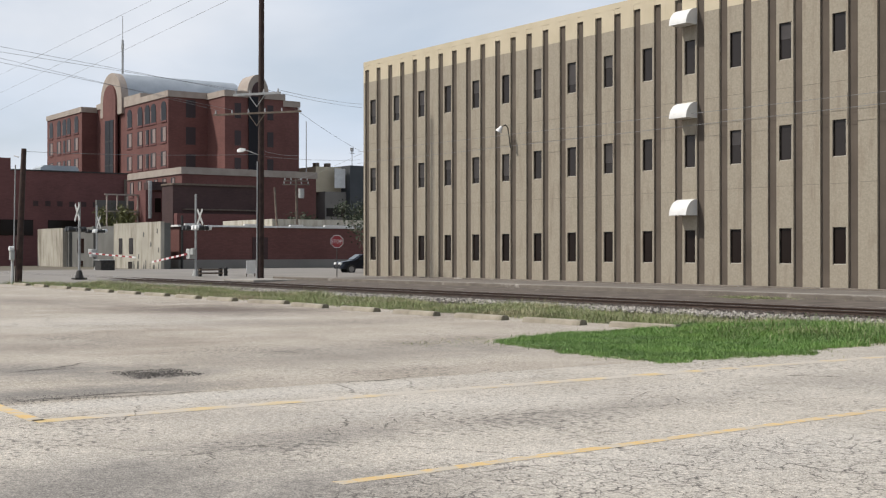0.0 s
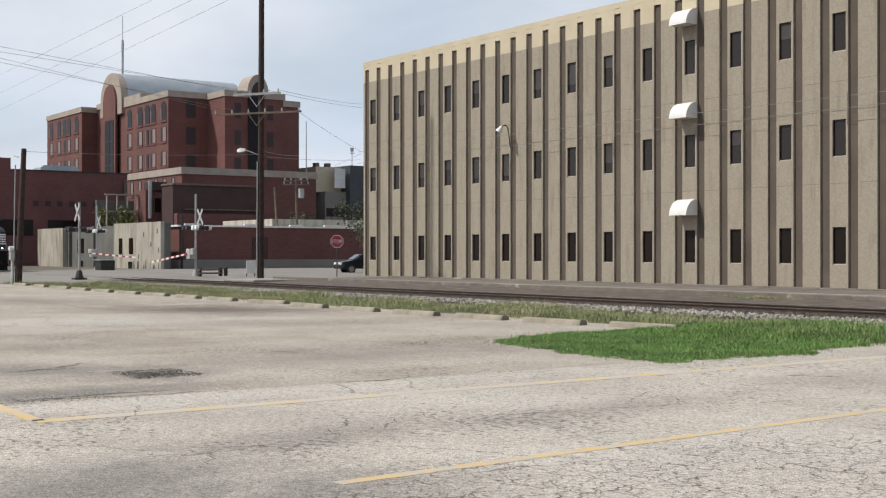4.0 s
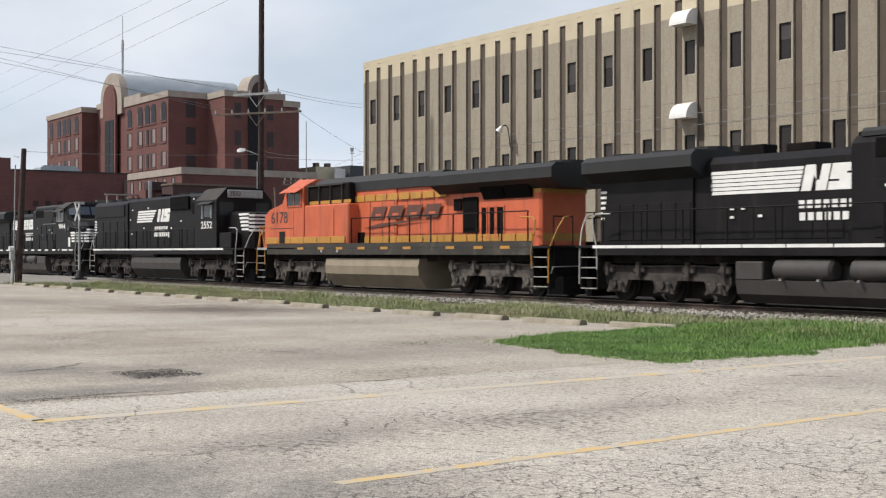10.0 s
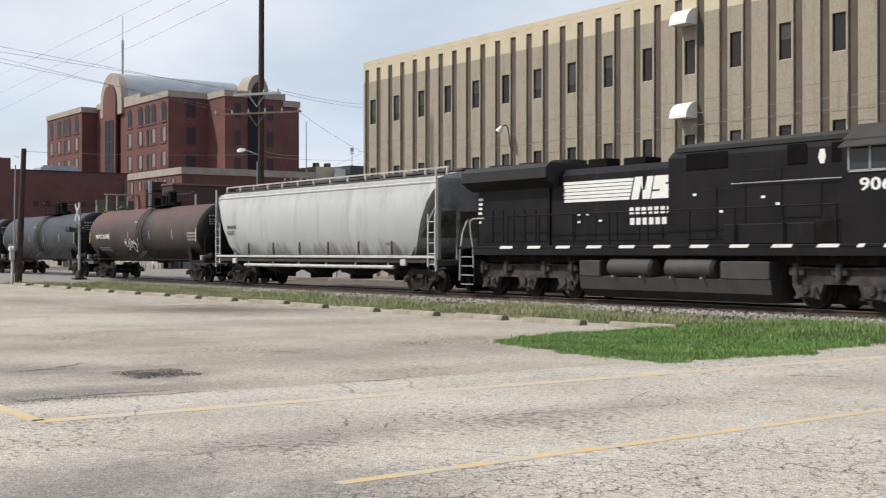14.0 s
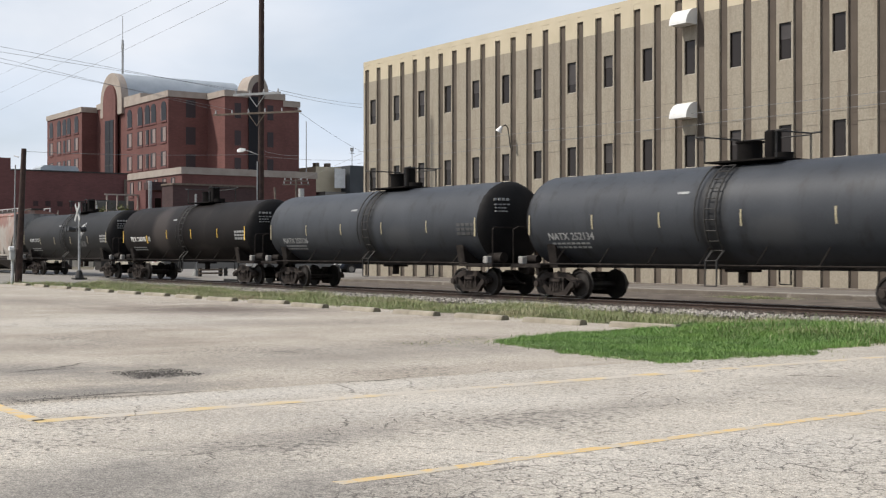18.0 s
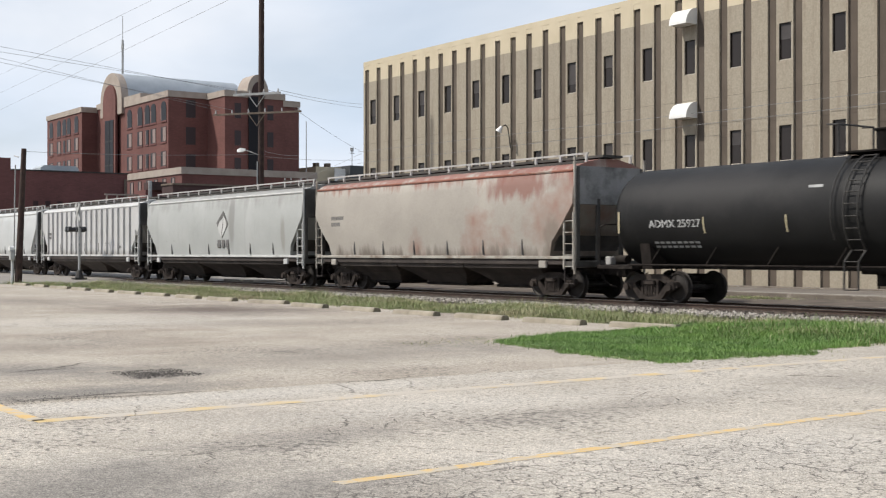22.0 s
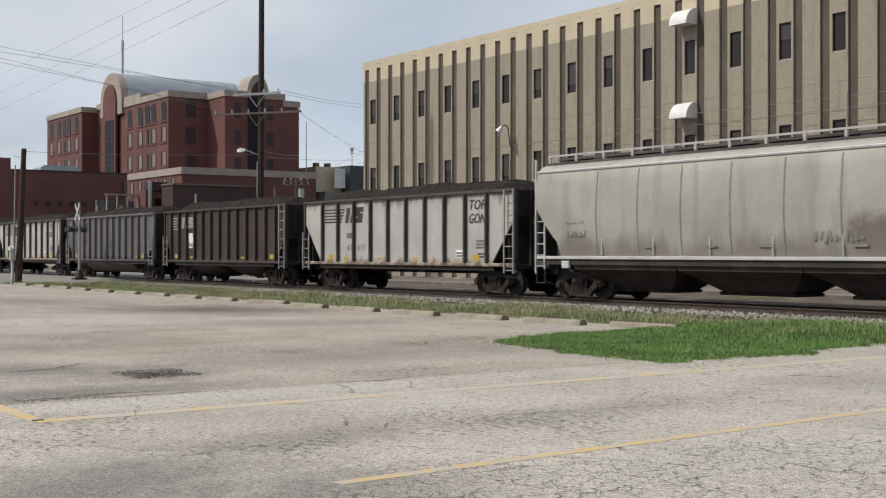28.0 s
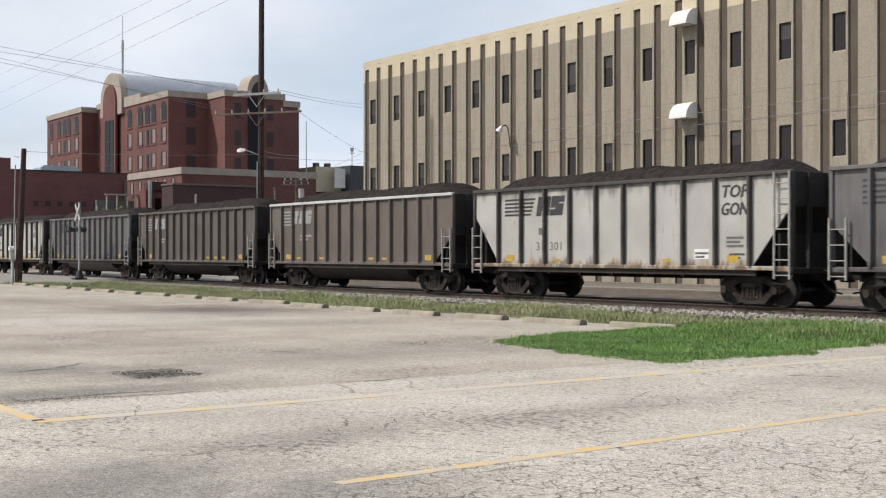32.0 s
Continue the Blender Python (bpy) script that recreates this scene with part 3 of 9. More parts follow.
lone("crossing_panel", sheet(-98, -76.5, TRACK_Y - 0.66, TRACK_Y + 0.66, 2, 2, 0.008), ASPHALT, "asphalt panel between the rails at the crossing", "road", "structure")


# ---- grass ----
def blades(points, heights, widths, seed):
    rng = np.random.default_rng(seed)
    n = len(points)
    ang, lean = rng.uniform(0, 6.28, n), rng.uniform(0.1, 1.0, n)
    dx, dy = np.cos(ang), np.sin(ang)
    side = np.stack([-dy, dx, np.zeros(n)], 1) * (widths / 2)[:, None]
    base = np.array(points)
    mid = base + np.stack([dx * lean * heights * 0.35, dy * lean * heights * 0.35, heights * 0.55], 1)
    tip = base + np.stack([dx * lean * heights, dy * lean * heights, heights], 1)
    v = np.stack([base - side, base + side, mid + side * 0.8, mid - side * 0.8, tip], 1).reshape(-1, 3)
    f = []
    for i in range(n):
        k = 5 * i
        f.append((k, k + 1, k + 2, k + 3))
        f.append((k + 3, k + 2, k + 4))
    me = bpy.data.meshes.new("grass")
    me.from_pydata(v.tolist(), [], f)
    return me


def grass_material(name, c1, c2, c3, dry, lo, hi):
    m = bpy.data.materials.new(name)
    m.use_nodes = True
    nt = m.node_tree
    n, l = nt.nodes, nt.links
    b = n["Principled BSDF"]
    b.inputs["Roughness"].default_value = 0.6
    geo = n.new("ShaderNodeNewGeometry")
    ramp = n.new("ShaderNodeValToRGB")
    ramp.color_ramp.elements[0].color, ramp.color_ramp.elements[1].color = (*c1, 1), (*c2, 1)
    e = ramp.color_ramp.elements.new(0.93)
    e.color = (*c3, 1)
    l.new(geo.outputs["Random Per Island"], ramp.inputs["Fac"])
    co = n.new("ShaderNodeTexCoord")
    no = n.new("ShaderNodeTexNoise")
    no.inputs["Scale"].default_value = 0.9
    l.new(co.outputs["Object"], no.inputs["Vector"])
    mr = n.new("ShaderNodeMapRange")
    mr.inputs["From Min"].default_value, mr.inputs["From Max"].default_value = 0.35, 0.65
    mr.inputs["To Min"].default_value, mr.inputs["To Max"].default_value = 0.75, 1.25
    l.new(no.outputs["Fac"], mr.inputs["Value"])
    sc = n.new("ShaderNodeVectorMath")
    sc.operation = "SCALE"
    wide = n.new("ShaderNodeTexNoise")
    wide.inputs["Scale"].default_value, wide.inputs["Detail"].default_value = 0.33, 4
    l.new(co.outputs["Object"], wide.inputs["Vector"])
    fr = n.new("ShaderNodeMapRange")
    fr.inputs["From Min"].default_value, fr.inputs["From Max"].default_value = lo, hi
    l.new(wide.outputs["Fac"], fr.inputs["Value"])
    mix = n.new("ShaderNodeMixRGB")
    l.new(fr.outputs["Result"], mix.inputs["Fac"])
    l.new(ramp.outputs["Color"], mix.inputs["Color1"])
    mix.inputs["Color2"].default_value = (*dry, 1)
    l.new(mix.outputs["Color"], sc.inputs[0])
    l.new(mr.outputs["Result"], sc.inputs["Scale"])
    l.new(sc.outputs["Vector"], b.inputs["Base Color"])
    return m


THATCH = surf("mossy_thatch", (0.050, 0.095, 0.020), (0.085, 0.135, 0.035), 3.0, 0.95, 0, 0.4, 20)
LAWN = grass_material("fresh_grass", (0.072, 0.172, 0.017), (0.100, 0.222, 0.024), (0.17, 0.26, 0.07), (0.15, 0.245, 0.045), 0.52, 0.74)
WEED = grass_material("dry_weeds", (0.125, 0.190, 0.045), (0.215, 0.280, 0.080), (0.34, 0.32, 0.17), (0.37, 0.32, 0.20), 0.53, 0.68)


def inside(poly, x, y):
    hit = False
    for (ax, ay), (bx, by) in zip(poly, poly[1:] + poly[:1]):
        if (ay > y) != (by > y) and x < (bx - ax) * (y - ay) / (by - ay) + ax:
            hit = not hit
    return hit


GREEN_EDGE = [(-18.1, 13.8), (-15.8, 13.45), (-13.1, 13.1), (-13.3, 14.8), (-12.9, 16.2), (-13.6, 17.1), (-13.8, 19.1), (-14.6, 22.3), (-18.3, 22.6), (-19.2, 20.2), (-19.2, 16.4)]


def green_patch():
    """A tongue of lush grass that has grown over the edge of the lot."""
    poly = GREEN_EDGE
    rng = random.Random(11)
    pts, hs = [], []
    while len(pts) < 150000:
        x, y = rng.uniform(-19.4, -12.6), rng.uniform(13.0, 22.8)
        jx = 0.30 * noise.noise((x * 1.7, y * 1.7, 0)) + 0.22 * noise.noise((x * 6.0, y * 6.0, 1)) + rng.gauss(0, 0.07)
        jy = 0.30 * noise.noise((x * 1.7, y * 1.7, 5)) + 0.22 * noise.noise((x * 6.0, y * 6.0, 2)) + rng.gauss(0, 0.07)
        if not inside(poly, x + jx, y + jy):
            continue
        q = noise.noise((x * 0.5, y * 0.5, 2))
        thin = smooth(19.5, 22.5, y)
        if rng.random() < 0.6 * thin:
            continue
        pts.append((x, y, 0.0))
        hs.append(rng.uniform(0.03, 0.075) * (0.9 + 0.5 * q + 1.7 * smooth(17.0, 21.5, y)) * (2.0 if rng.random() < 0.02 else 1.0))
    cx, cy = -16.2, 17.5
    soil = Solid().prism([(cx + (x - cx) * 0.93, cy + (y - cy) * 0.95) for x, y in poly], "z", -0.02, 0.02)
    lone("grass_soil", soil, THATCH, "earth under the tongue of grass", "ground", "structure")
    lone("grass", blades(pts, np.array(hs), np.full(len(pts), 0.009), 5), LAWN, "lush green grass spreading over the pavement edge", "grass", "stuff")


def verge():
    """Patchy dry weeds along the track."""
    rng = random.Random(21)
    pts, hs = [], []
    while len(pts) < 95000:
        x, y = rng.uniform(-68, -9), rng.uniform(18.9, 24.9)
        d = noise.noise((x * 0.22, y * 0.5, 9)) + 0.35 * noise.noise((x * 0.9, y * 1.3, 3))
        edge = smooth(18.8, 19.8, y) * (1 - 0.75 * smooth(23.4, 24.9, y))
        bare = smooth(-24, -20, x) * 0.15
        if rng.random() > edge * (0.50 + 0.9 * d - bare):
            continue
        pts.append((x, y, ground_z(x, y) - 0.03))
        hs.append(rng.uniform(0.05, 0.16) * (1.0 + 0.8 * d) * (1.9 if rng.random() < 0.05 else 1.0))
    for _ in range(1800):
        x, y = rng.gauss(-29.2, 0.9), rng.gauss(33.5, 0.3)
        pts.append((x, y, ground_z(x, y) - 0.03))
        hs.append(rng.uniform(0.05, 0.13))
    for _ in range(1500):
        x, y = rng.uniform(-66, -12), rng.choice((33.9, 42.1)) + rng.gauss(0, 0.06)
        if noise.noise((x * 0.6, y, 4)) > 0.2:
            pts.append((x, y, ground_z(x, y) - 0.03))
            hs.append(rng.uniform(0.03, 0.10))
    # dry stalks mixed into the back of the green tongue and straggling past its edges
    for _ in range(5200):
        x, y = rng.uniform(-19.6, -13.4), 23.2 - abs(rng.gauss(0, 2.0))
        if y > 17.5 and noise.noise((x * 0.7, y * 0.7, 12)) > -0.25:
            pts.append((x, y, 0.0))
            hs.append(rng.uniform(0.06, 0.20))
    for (ax, ay), (bx, by) in zip(GREEN_EDGE, GREEN_EDGE[1:] + GREEN_EDGE[:1]):
        for _ in range(170):
            f = rng.random()
            x, y = ax + (bx - ax) * f + rng.gauss(0, 0.22), ay + (by - ay) * f + rng.gauss(0, 0.22)
            if noise.noise((x * 2.2, y * 2.2, 7)) > 0.02:
                pts.append((x, y, 0.0))
                hs.append(rng.uniform(0.02, 0.06))
    for _ in range(260):
        x, y = -18.6 + rng.gauss(0, 0.5), rng.uniform(12.2, 14.4)
        pts.append((x, y, 0.0))
        hs.append(rng.uniform(0.015, 0.045))
    lone("weeds", blades(pts, np.array(hs), np.full(len(pts), 0.012), 6), WEED, "patchy dry weeds along the track", "weeds", "stuff")


green_patch()
verge()


# ---- wheel stops ----
def wheel_stops():
    s = Solid()
    o = [(-0.13, 0.0), (0.13, 0.0), (0.10, 0.09), (0.06, 0.115), (-0.06, 0.115), (-0.10, 0.09)]
    s.prism(o, "x", -0.92, 0.92)
    me = s.mesh("wheel_stop")
    me.materials.append(STOPC)
    places = [(-19.55, 19.0, 5), (-22.1, 18.62, 5), (-24.72, 18.5, 2), (-27.3, 18.32, 1), (-30.05, 18.28, -1), (-32.9, 18.27, 1), (-36.1, 18.55, 11), (-39.2, 18.4, 2), (-42.0, 18.4, -1), (-45.0, 18.45, 2),
              (-47.7, 18.4, 1), (-50.6, 18.45, -2), (-53.6, 18.5, 0), (-56.6, 18.6, 6), (-60.0, 18.8, -3), (-63.4, 18.9, 2)]
    for x, y, a in places:
        ob = new("wheel_stop", me)
        ob.matrix_basis = pose(x, y, 0.008, 0, 0, a)
        tagged(ob, "weathered concrete wheel stop at the lot's edge", "wheel stop", "wheel stops of the parking row")


STOPC = surf("weathered_concrete_stop", (0.22, 0.192, 0.145), (0.33, 0.292, 0.23), 2.5, 0.9, 0, 0.3, 25, (0.13, 0.118, 0.075), (0.50, 0.68), 2.5)
wheel_stops()
TAR = island_stone("crumbled_dark_asphalt", (0.018, 0.016, 0.014), (0.10, 0.087, 0.075))
lone("pothole_rubble", scatter_stones([(-16.25, -15.75, 6.25, 6.5, 0.0, 0.0), (-16.0, -15.6, 6.4, 6.7, 0.0, 0.0), (-16.4, -16.1, 6.15, 6.35, 0.0, 0.0), (-15.95, -15.55, 6.62, 6.9, 0.0, 0.0), (-16.1, -15.7, 6.4, 6.6, 0.0, 0.0), (-16.6, -15.4, 6.05, 7.05, 0.0, 0.0)], 1900, 0.005, 0.017, 8), TAR, "dark crumbled asphalt in a pothole", "rubble", "stuff")
lone("pothole_rubble", scatter_stones([(-14.3, -13.55, 3.2, 5.2, 0.0, 0.0), (-17.45, -17.3, 4.9, 6.1, 0.0, 0.0), (-13.55, -13.42, 8.0, 8.8, 0.006, 0.006), (-10.9, -10.8, 11.4, 12.3, 0.006, 0.006)], 900, 0.005, 0.013, 9), TAR, "dark crumbs along the pavement seams", "rubble", "stuff")

# ---- beige office building ----
BX0, BX1, BY, BZ, BTOP = -69.75, -17.5, 42.7, 0.1, 13.95


def beige_building():
    rng = random.Random(31)
    b = thing("office_building", "beige ribbed concrete office building of three storeys", "building")
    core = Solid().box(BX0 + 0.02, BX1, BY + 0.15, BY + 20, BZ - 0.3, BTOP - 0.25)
    part("wall", core, GROOVE, b, "recessed wall behind the ribs in a brown that holds the groove shade")
    pitch = 1.380
    hole = {0: (1.14, 2.67), 1: (5.54, 7.06), 2: (9.83, 11.42)}
    panels = [(BX0, -69.55)]
    x = -69.07
    while x < BX1 - 1:
        panels.append((x, x + 0.905))
        x += pitch
    for i, (a, c) in enumerate(panels):
        win = i % 2 == 1
        s = Solid()
        if not win:
            s.box(a, c, BY, BY + 0.17, BZ, 12.6)
        else:
            w0, w1 = a + 0.14, a + 0.82
            zs = [BZ] + [z for p in hole.values() for z in p] + [12.6]
            s.box(a, w0, BY, BY + 0.17, BZ, 12.6)
            s.box(w1, c, BY, BY + 0.17, BZ, 12.6)
            for z0, z1 in zip(zs[0::2], zs[1::2]):
                s.box(w0, w1, BY, BY + 0.17, z0, z1)
        part("rib_panel", s, CONCRETE, b)
        part("rib_cap", Solid().box(a, c, BY - 0.003, BY + 0.17, 12.6, 13.66), CREAM, b, "cream painted head of the rib")
        if win:
            for z0, z1 in hole.values():
                w = part("window", Solid().box(w0, w1, BY + 0.095, BY + 0.108, z0, z1), OFFICE_PANE if z0 > 3 else PANE, b, "dark narrow window pane")
                part("frame", Solid().box(w0, w0 + 0.035, BY + 0.065, BY + 0.095, z0, z1).box(w0 + 0.035, w1, BY + 0.065, BY + 0.095, z1 - 0.035, z1), FRAME_DARK, w)
                part("sill", Solid().box(w1 - 0.035, w1, BY + 0.02, BY + 0.095, z0, z1 - 0.035).box(w0 + 0.035, w1 - 0.035, BY + 0.02, BY + 0.095, z0, z0 + 0.035), CAULK, w, "pale worn caulk along the pane")
                if z0 > 3 and rng.random() < 0.55:
                    h = (z1 - z0) * rng.uniform(0.35, 0.8)
                    part("blind", Solid().box(w0 + 0.04, w1 - 0.04, BY + 0.092, BY + 0.0945, z1 - h, z1 - 0.036), BLIND, w, "lowered dull brown blind")
        if win and rng.random() < 0.5:
            q = rng.uniform(4.0, 11.0)
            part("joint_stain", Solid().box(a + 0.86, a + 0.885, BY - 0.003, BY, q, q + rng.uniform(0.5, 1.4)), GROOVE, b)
    for z in (4.45, 8.62):
        for a, c in panels:
            part("panel_joint", Solid().box(a, c, BY - 0.0035, BY + 0.002, z + 0.012 * math.sin(a * 2.1), z + 0.022 + 0.012 * math.sin(a * 2.1)), JOINT, b)
    # shallow groove backs, coloured dark as if a deep groove shaded them
    for (_, a), (c, _) in zip(panels, panels[1:]):
        part("groove_back", Solid().box(a, c, BY + 0.095, BY + 0.149, BZ, 13.655), GROOVE, b, "back face of the groove with its shade put into the brown")
        part("groove_head", Solid().prism([(BY + 0.004, 13.40), (BY + 0.094, 13.655), (BY + 0.004, 13.655)], "x", a, c), CREAM, b, "sloping cream head of the groove")
    part("parapet", Solid().box(BX0, BX1, BY - 0.006, BY + 0.4, 13.66, BTOP), CREAM, b, "cream painted parapet band")
    part("roof", Solid().box(BX0 + 0.1, BX1, BY + 0.4, BY + 20, BTOP - 0.25, BTOP - 0.1), ASPHALT, b)
    for z in (3.34, 7.80, 12.10):
        # barrel awnings over one column of windows
        w = 0.72
        out = [(BY - w, z), (BY - 0.002, z)] + [(BY - 0.002 - w * math.sin(t), z + 0.75 * math.cos(t)) for t in [math.pi / 2 * i / 8 for i in range(8)]]
        a0 = -41.62
        part("awning", Solid().prism(out, "x", a0, a0 + 1.08), WHITE, b, "white barrel awning over a window", smooth=True)
    return b


beige_building()

# ---- red brick courthouse ----
def red_building():
    b = thing("courthouse", "large red brick public building with barrel vaulted roof", "building")
    fy = 73.0
    def block(name, x0, x1, y0, y1, z1, mat=RED_BRICK, trim=0.9, z0=0.1):
        w = part(name, Solid().box(x0, x1, y0, y1, z0, z1 - trim), mat, b)
        part("cornice", Solid().box(x0 - 0.15, x1 + 0.15, y0 - 0.15, y1 + 0.15, z1 - trim, z1), TRIM, b, "pale stone cornice")
        return w
    block("wall", -229.5, -210.95, fy, fy + 16, 26.5)
    block("wall", -191.0, -173.8, fy, fy + 14, 25.4)
    block("wall", -187.0, -167.77, 79.16, 88.8, 25.3)
    block("wall", -185.0, -167.9, 88.8, 91.4, 24.4)
    block("wall", -211.0, -191.2, 75.7, 90, 27.0)
    block("podium", -172.0, -152.7, 66, 85.8, 12.75)
    # front gable and vault
    cx, rr, zc = -203.2, 4.9, 26.6
    arch = [(cx - rr, 24.4)] + [(cx - rr * math.cos(t), zc + rr * math.sin(t)) for t in [math.pi * i / 16 for i in range(17)]] + [(cx + rr, 24.4)]
    part("gable", Solid().prism(arch, "y", 75.2, 76.4), TRIM, b, "round pale stone gable")
    inner = [(cx - 2.9, 2.0)] + [(cx - 2.9 * math.cos(t), zc + 2.9 * math.sin(t)) for t in [math.pi * i / 16 for i in range(17)]] + [(cx + 2.9, 2.0)]
    part("bay", Solid().prism(inner, "y", 74.9, 75.3), RED_BRICK, b)
    for q in (8.0, 12.0, 16.0, 20.0):
        part("mullion", Solid().box(cx - 1.7, cx + 2.1, 74.78, 74.83, q, q + 0.25), FRAME_DARK, b)
    part("mullion", Solid().box(cx + 0.1, cx + 0.35, 74.78, 74.83, 4, 23.6), FRAME_DARK, b)
    part("window", Solid().box(cx - 1.7, cx + 2.1, 74.82, 74.9, 4, 23.6), DUSK_PANE, b, "tall dark glazed bay")
    vault = [(cx + 4.9 * math.cos(t), zc + 4.9 * math.sin(t)) for t in [math.pi * i / 16 for i in range(17)]]
    part("vault_roof", Solid().prism(vault, "y", 76.4, 97), ZINC, b, "grey metal barrel vault roof", smooth=True)
    a2 = [(84.4 + 1.75 * math.cos(t), 25.0 + 2.9 * math.sin(t)) for t in [math.pi * i / 14 for i in range(15)]]
    part("gable", Solid().prism(a2, "x", -171.0, -167.6), TRIM, b, "round pale stone gable")
    a3 = [(84.4 + 1.1 * math.cos(t), 24.6 + 2.2 * math.sin(t)) for t in [math.pi * i / 14 for i in range(15)]]
    part("bay", Solid().prism(a3, "x", -167.6, -167.5), DARK_BRICK, b)
    def window(x, z0, z1, w, y, arch=False):
        o = [(x - w / 2, z0), (x + w / 2, z0), (x + w / 2, z1)]
        if arch:
            o = o[:2] + [(x + w / 2 * math.cos(t), z1 - w / 2 + w / 2 * math.sin(t)) for t in [math.pi * i / 6 for i in range(7)]]
        else:
            o += [(x - w / 2, z1)]
        q = part("window", Solid().prism(o, "y", y - 0.06, y + 0.02), DUSK_PANE, b)
        if not arch and w > 1.15:
            part("blind", Solid().box(x - w * 0.10, x + w / 2 - 0.06, y - 0.075, y - 0.06, z0 + 0.1, z1 - 0.1), COURT_BLIND, q, "pale drawn blind")
        else:
            part("reveal", Solid().box(x - w / 2 + 0.04, x - w / 2 + 0.2, y - 0.075, y - 0.06, z0 + 0.1, z1 - (w / 2 if arch else 0.1)), COURT_BLIND, q)
        part("sill", Solid().box(x - w / 2 - 0.15, x + w / 2 + 0.15, y - 0.12, y + 0.02, z0 - 0.25, z0), OLD_BRICK, q)
    for x0, zs in ((-227.2, 0.3), (-189.0, -0.9)):
        for i, dx in enumerate((0, 4.3, 7.2, 9.6, 13.5)):
            w = 1.1 if i == 2 else 2.0
            window(x0 + dx, 22.0 + zs, 25.2 + zs - 0.3, 2.0, fy, True)
            for z in (18.9, 15.3, 11.7, 8.1):
                window(x0 + dx, z + zs, z + 2.2 + zs, w, fy)
    def side(x, y, z0, z1, w):
        part("window", Solid().box(x - 0.02, x + 0.06, y - w / 2, y + w / 2, z0, z1), SIDE_PANE, b)
    for z in (21.6, 17.6, 13.6):
        side(-173.8, 76.5, z, z + 2.6, 1.5)
        for y in (81.2, 86.5):
            side(-167.77, y, z - 0.3, z + 1.9, 1.0)
    part("bay_window", Solid().box(-167.62, -167.46, 82.85, 84.45, 13.2, 24.6), DUSK_PANE, b, "tall dark glazed bay")
    for i in range(6):
        window(-170.0 + 2.9 * i, 9.6, 11.5, 1.2, 66)
    part("mast", Solid().tube((-205.2, 78, 28), (-205.2, 78, 37.6), 0.2, 6).tube((-205.2, 78, 37.6), (-205.2, 78, 41.6), 0.06, 5).box(-205.6, -204.8, 77.9, 78.1, 36.0, 36.8), STEEL, b, "slim antenna mast on the roof")
    return b


red_building()


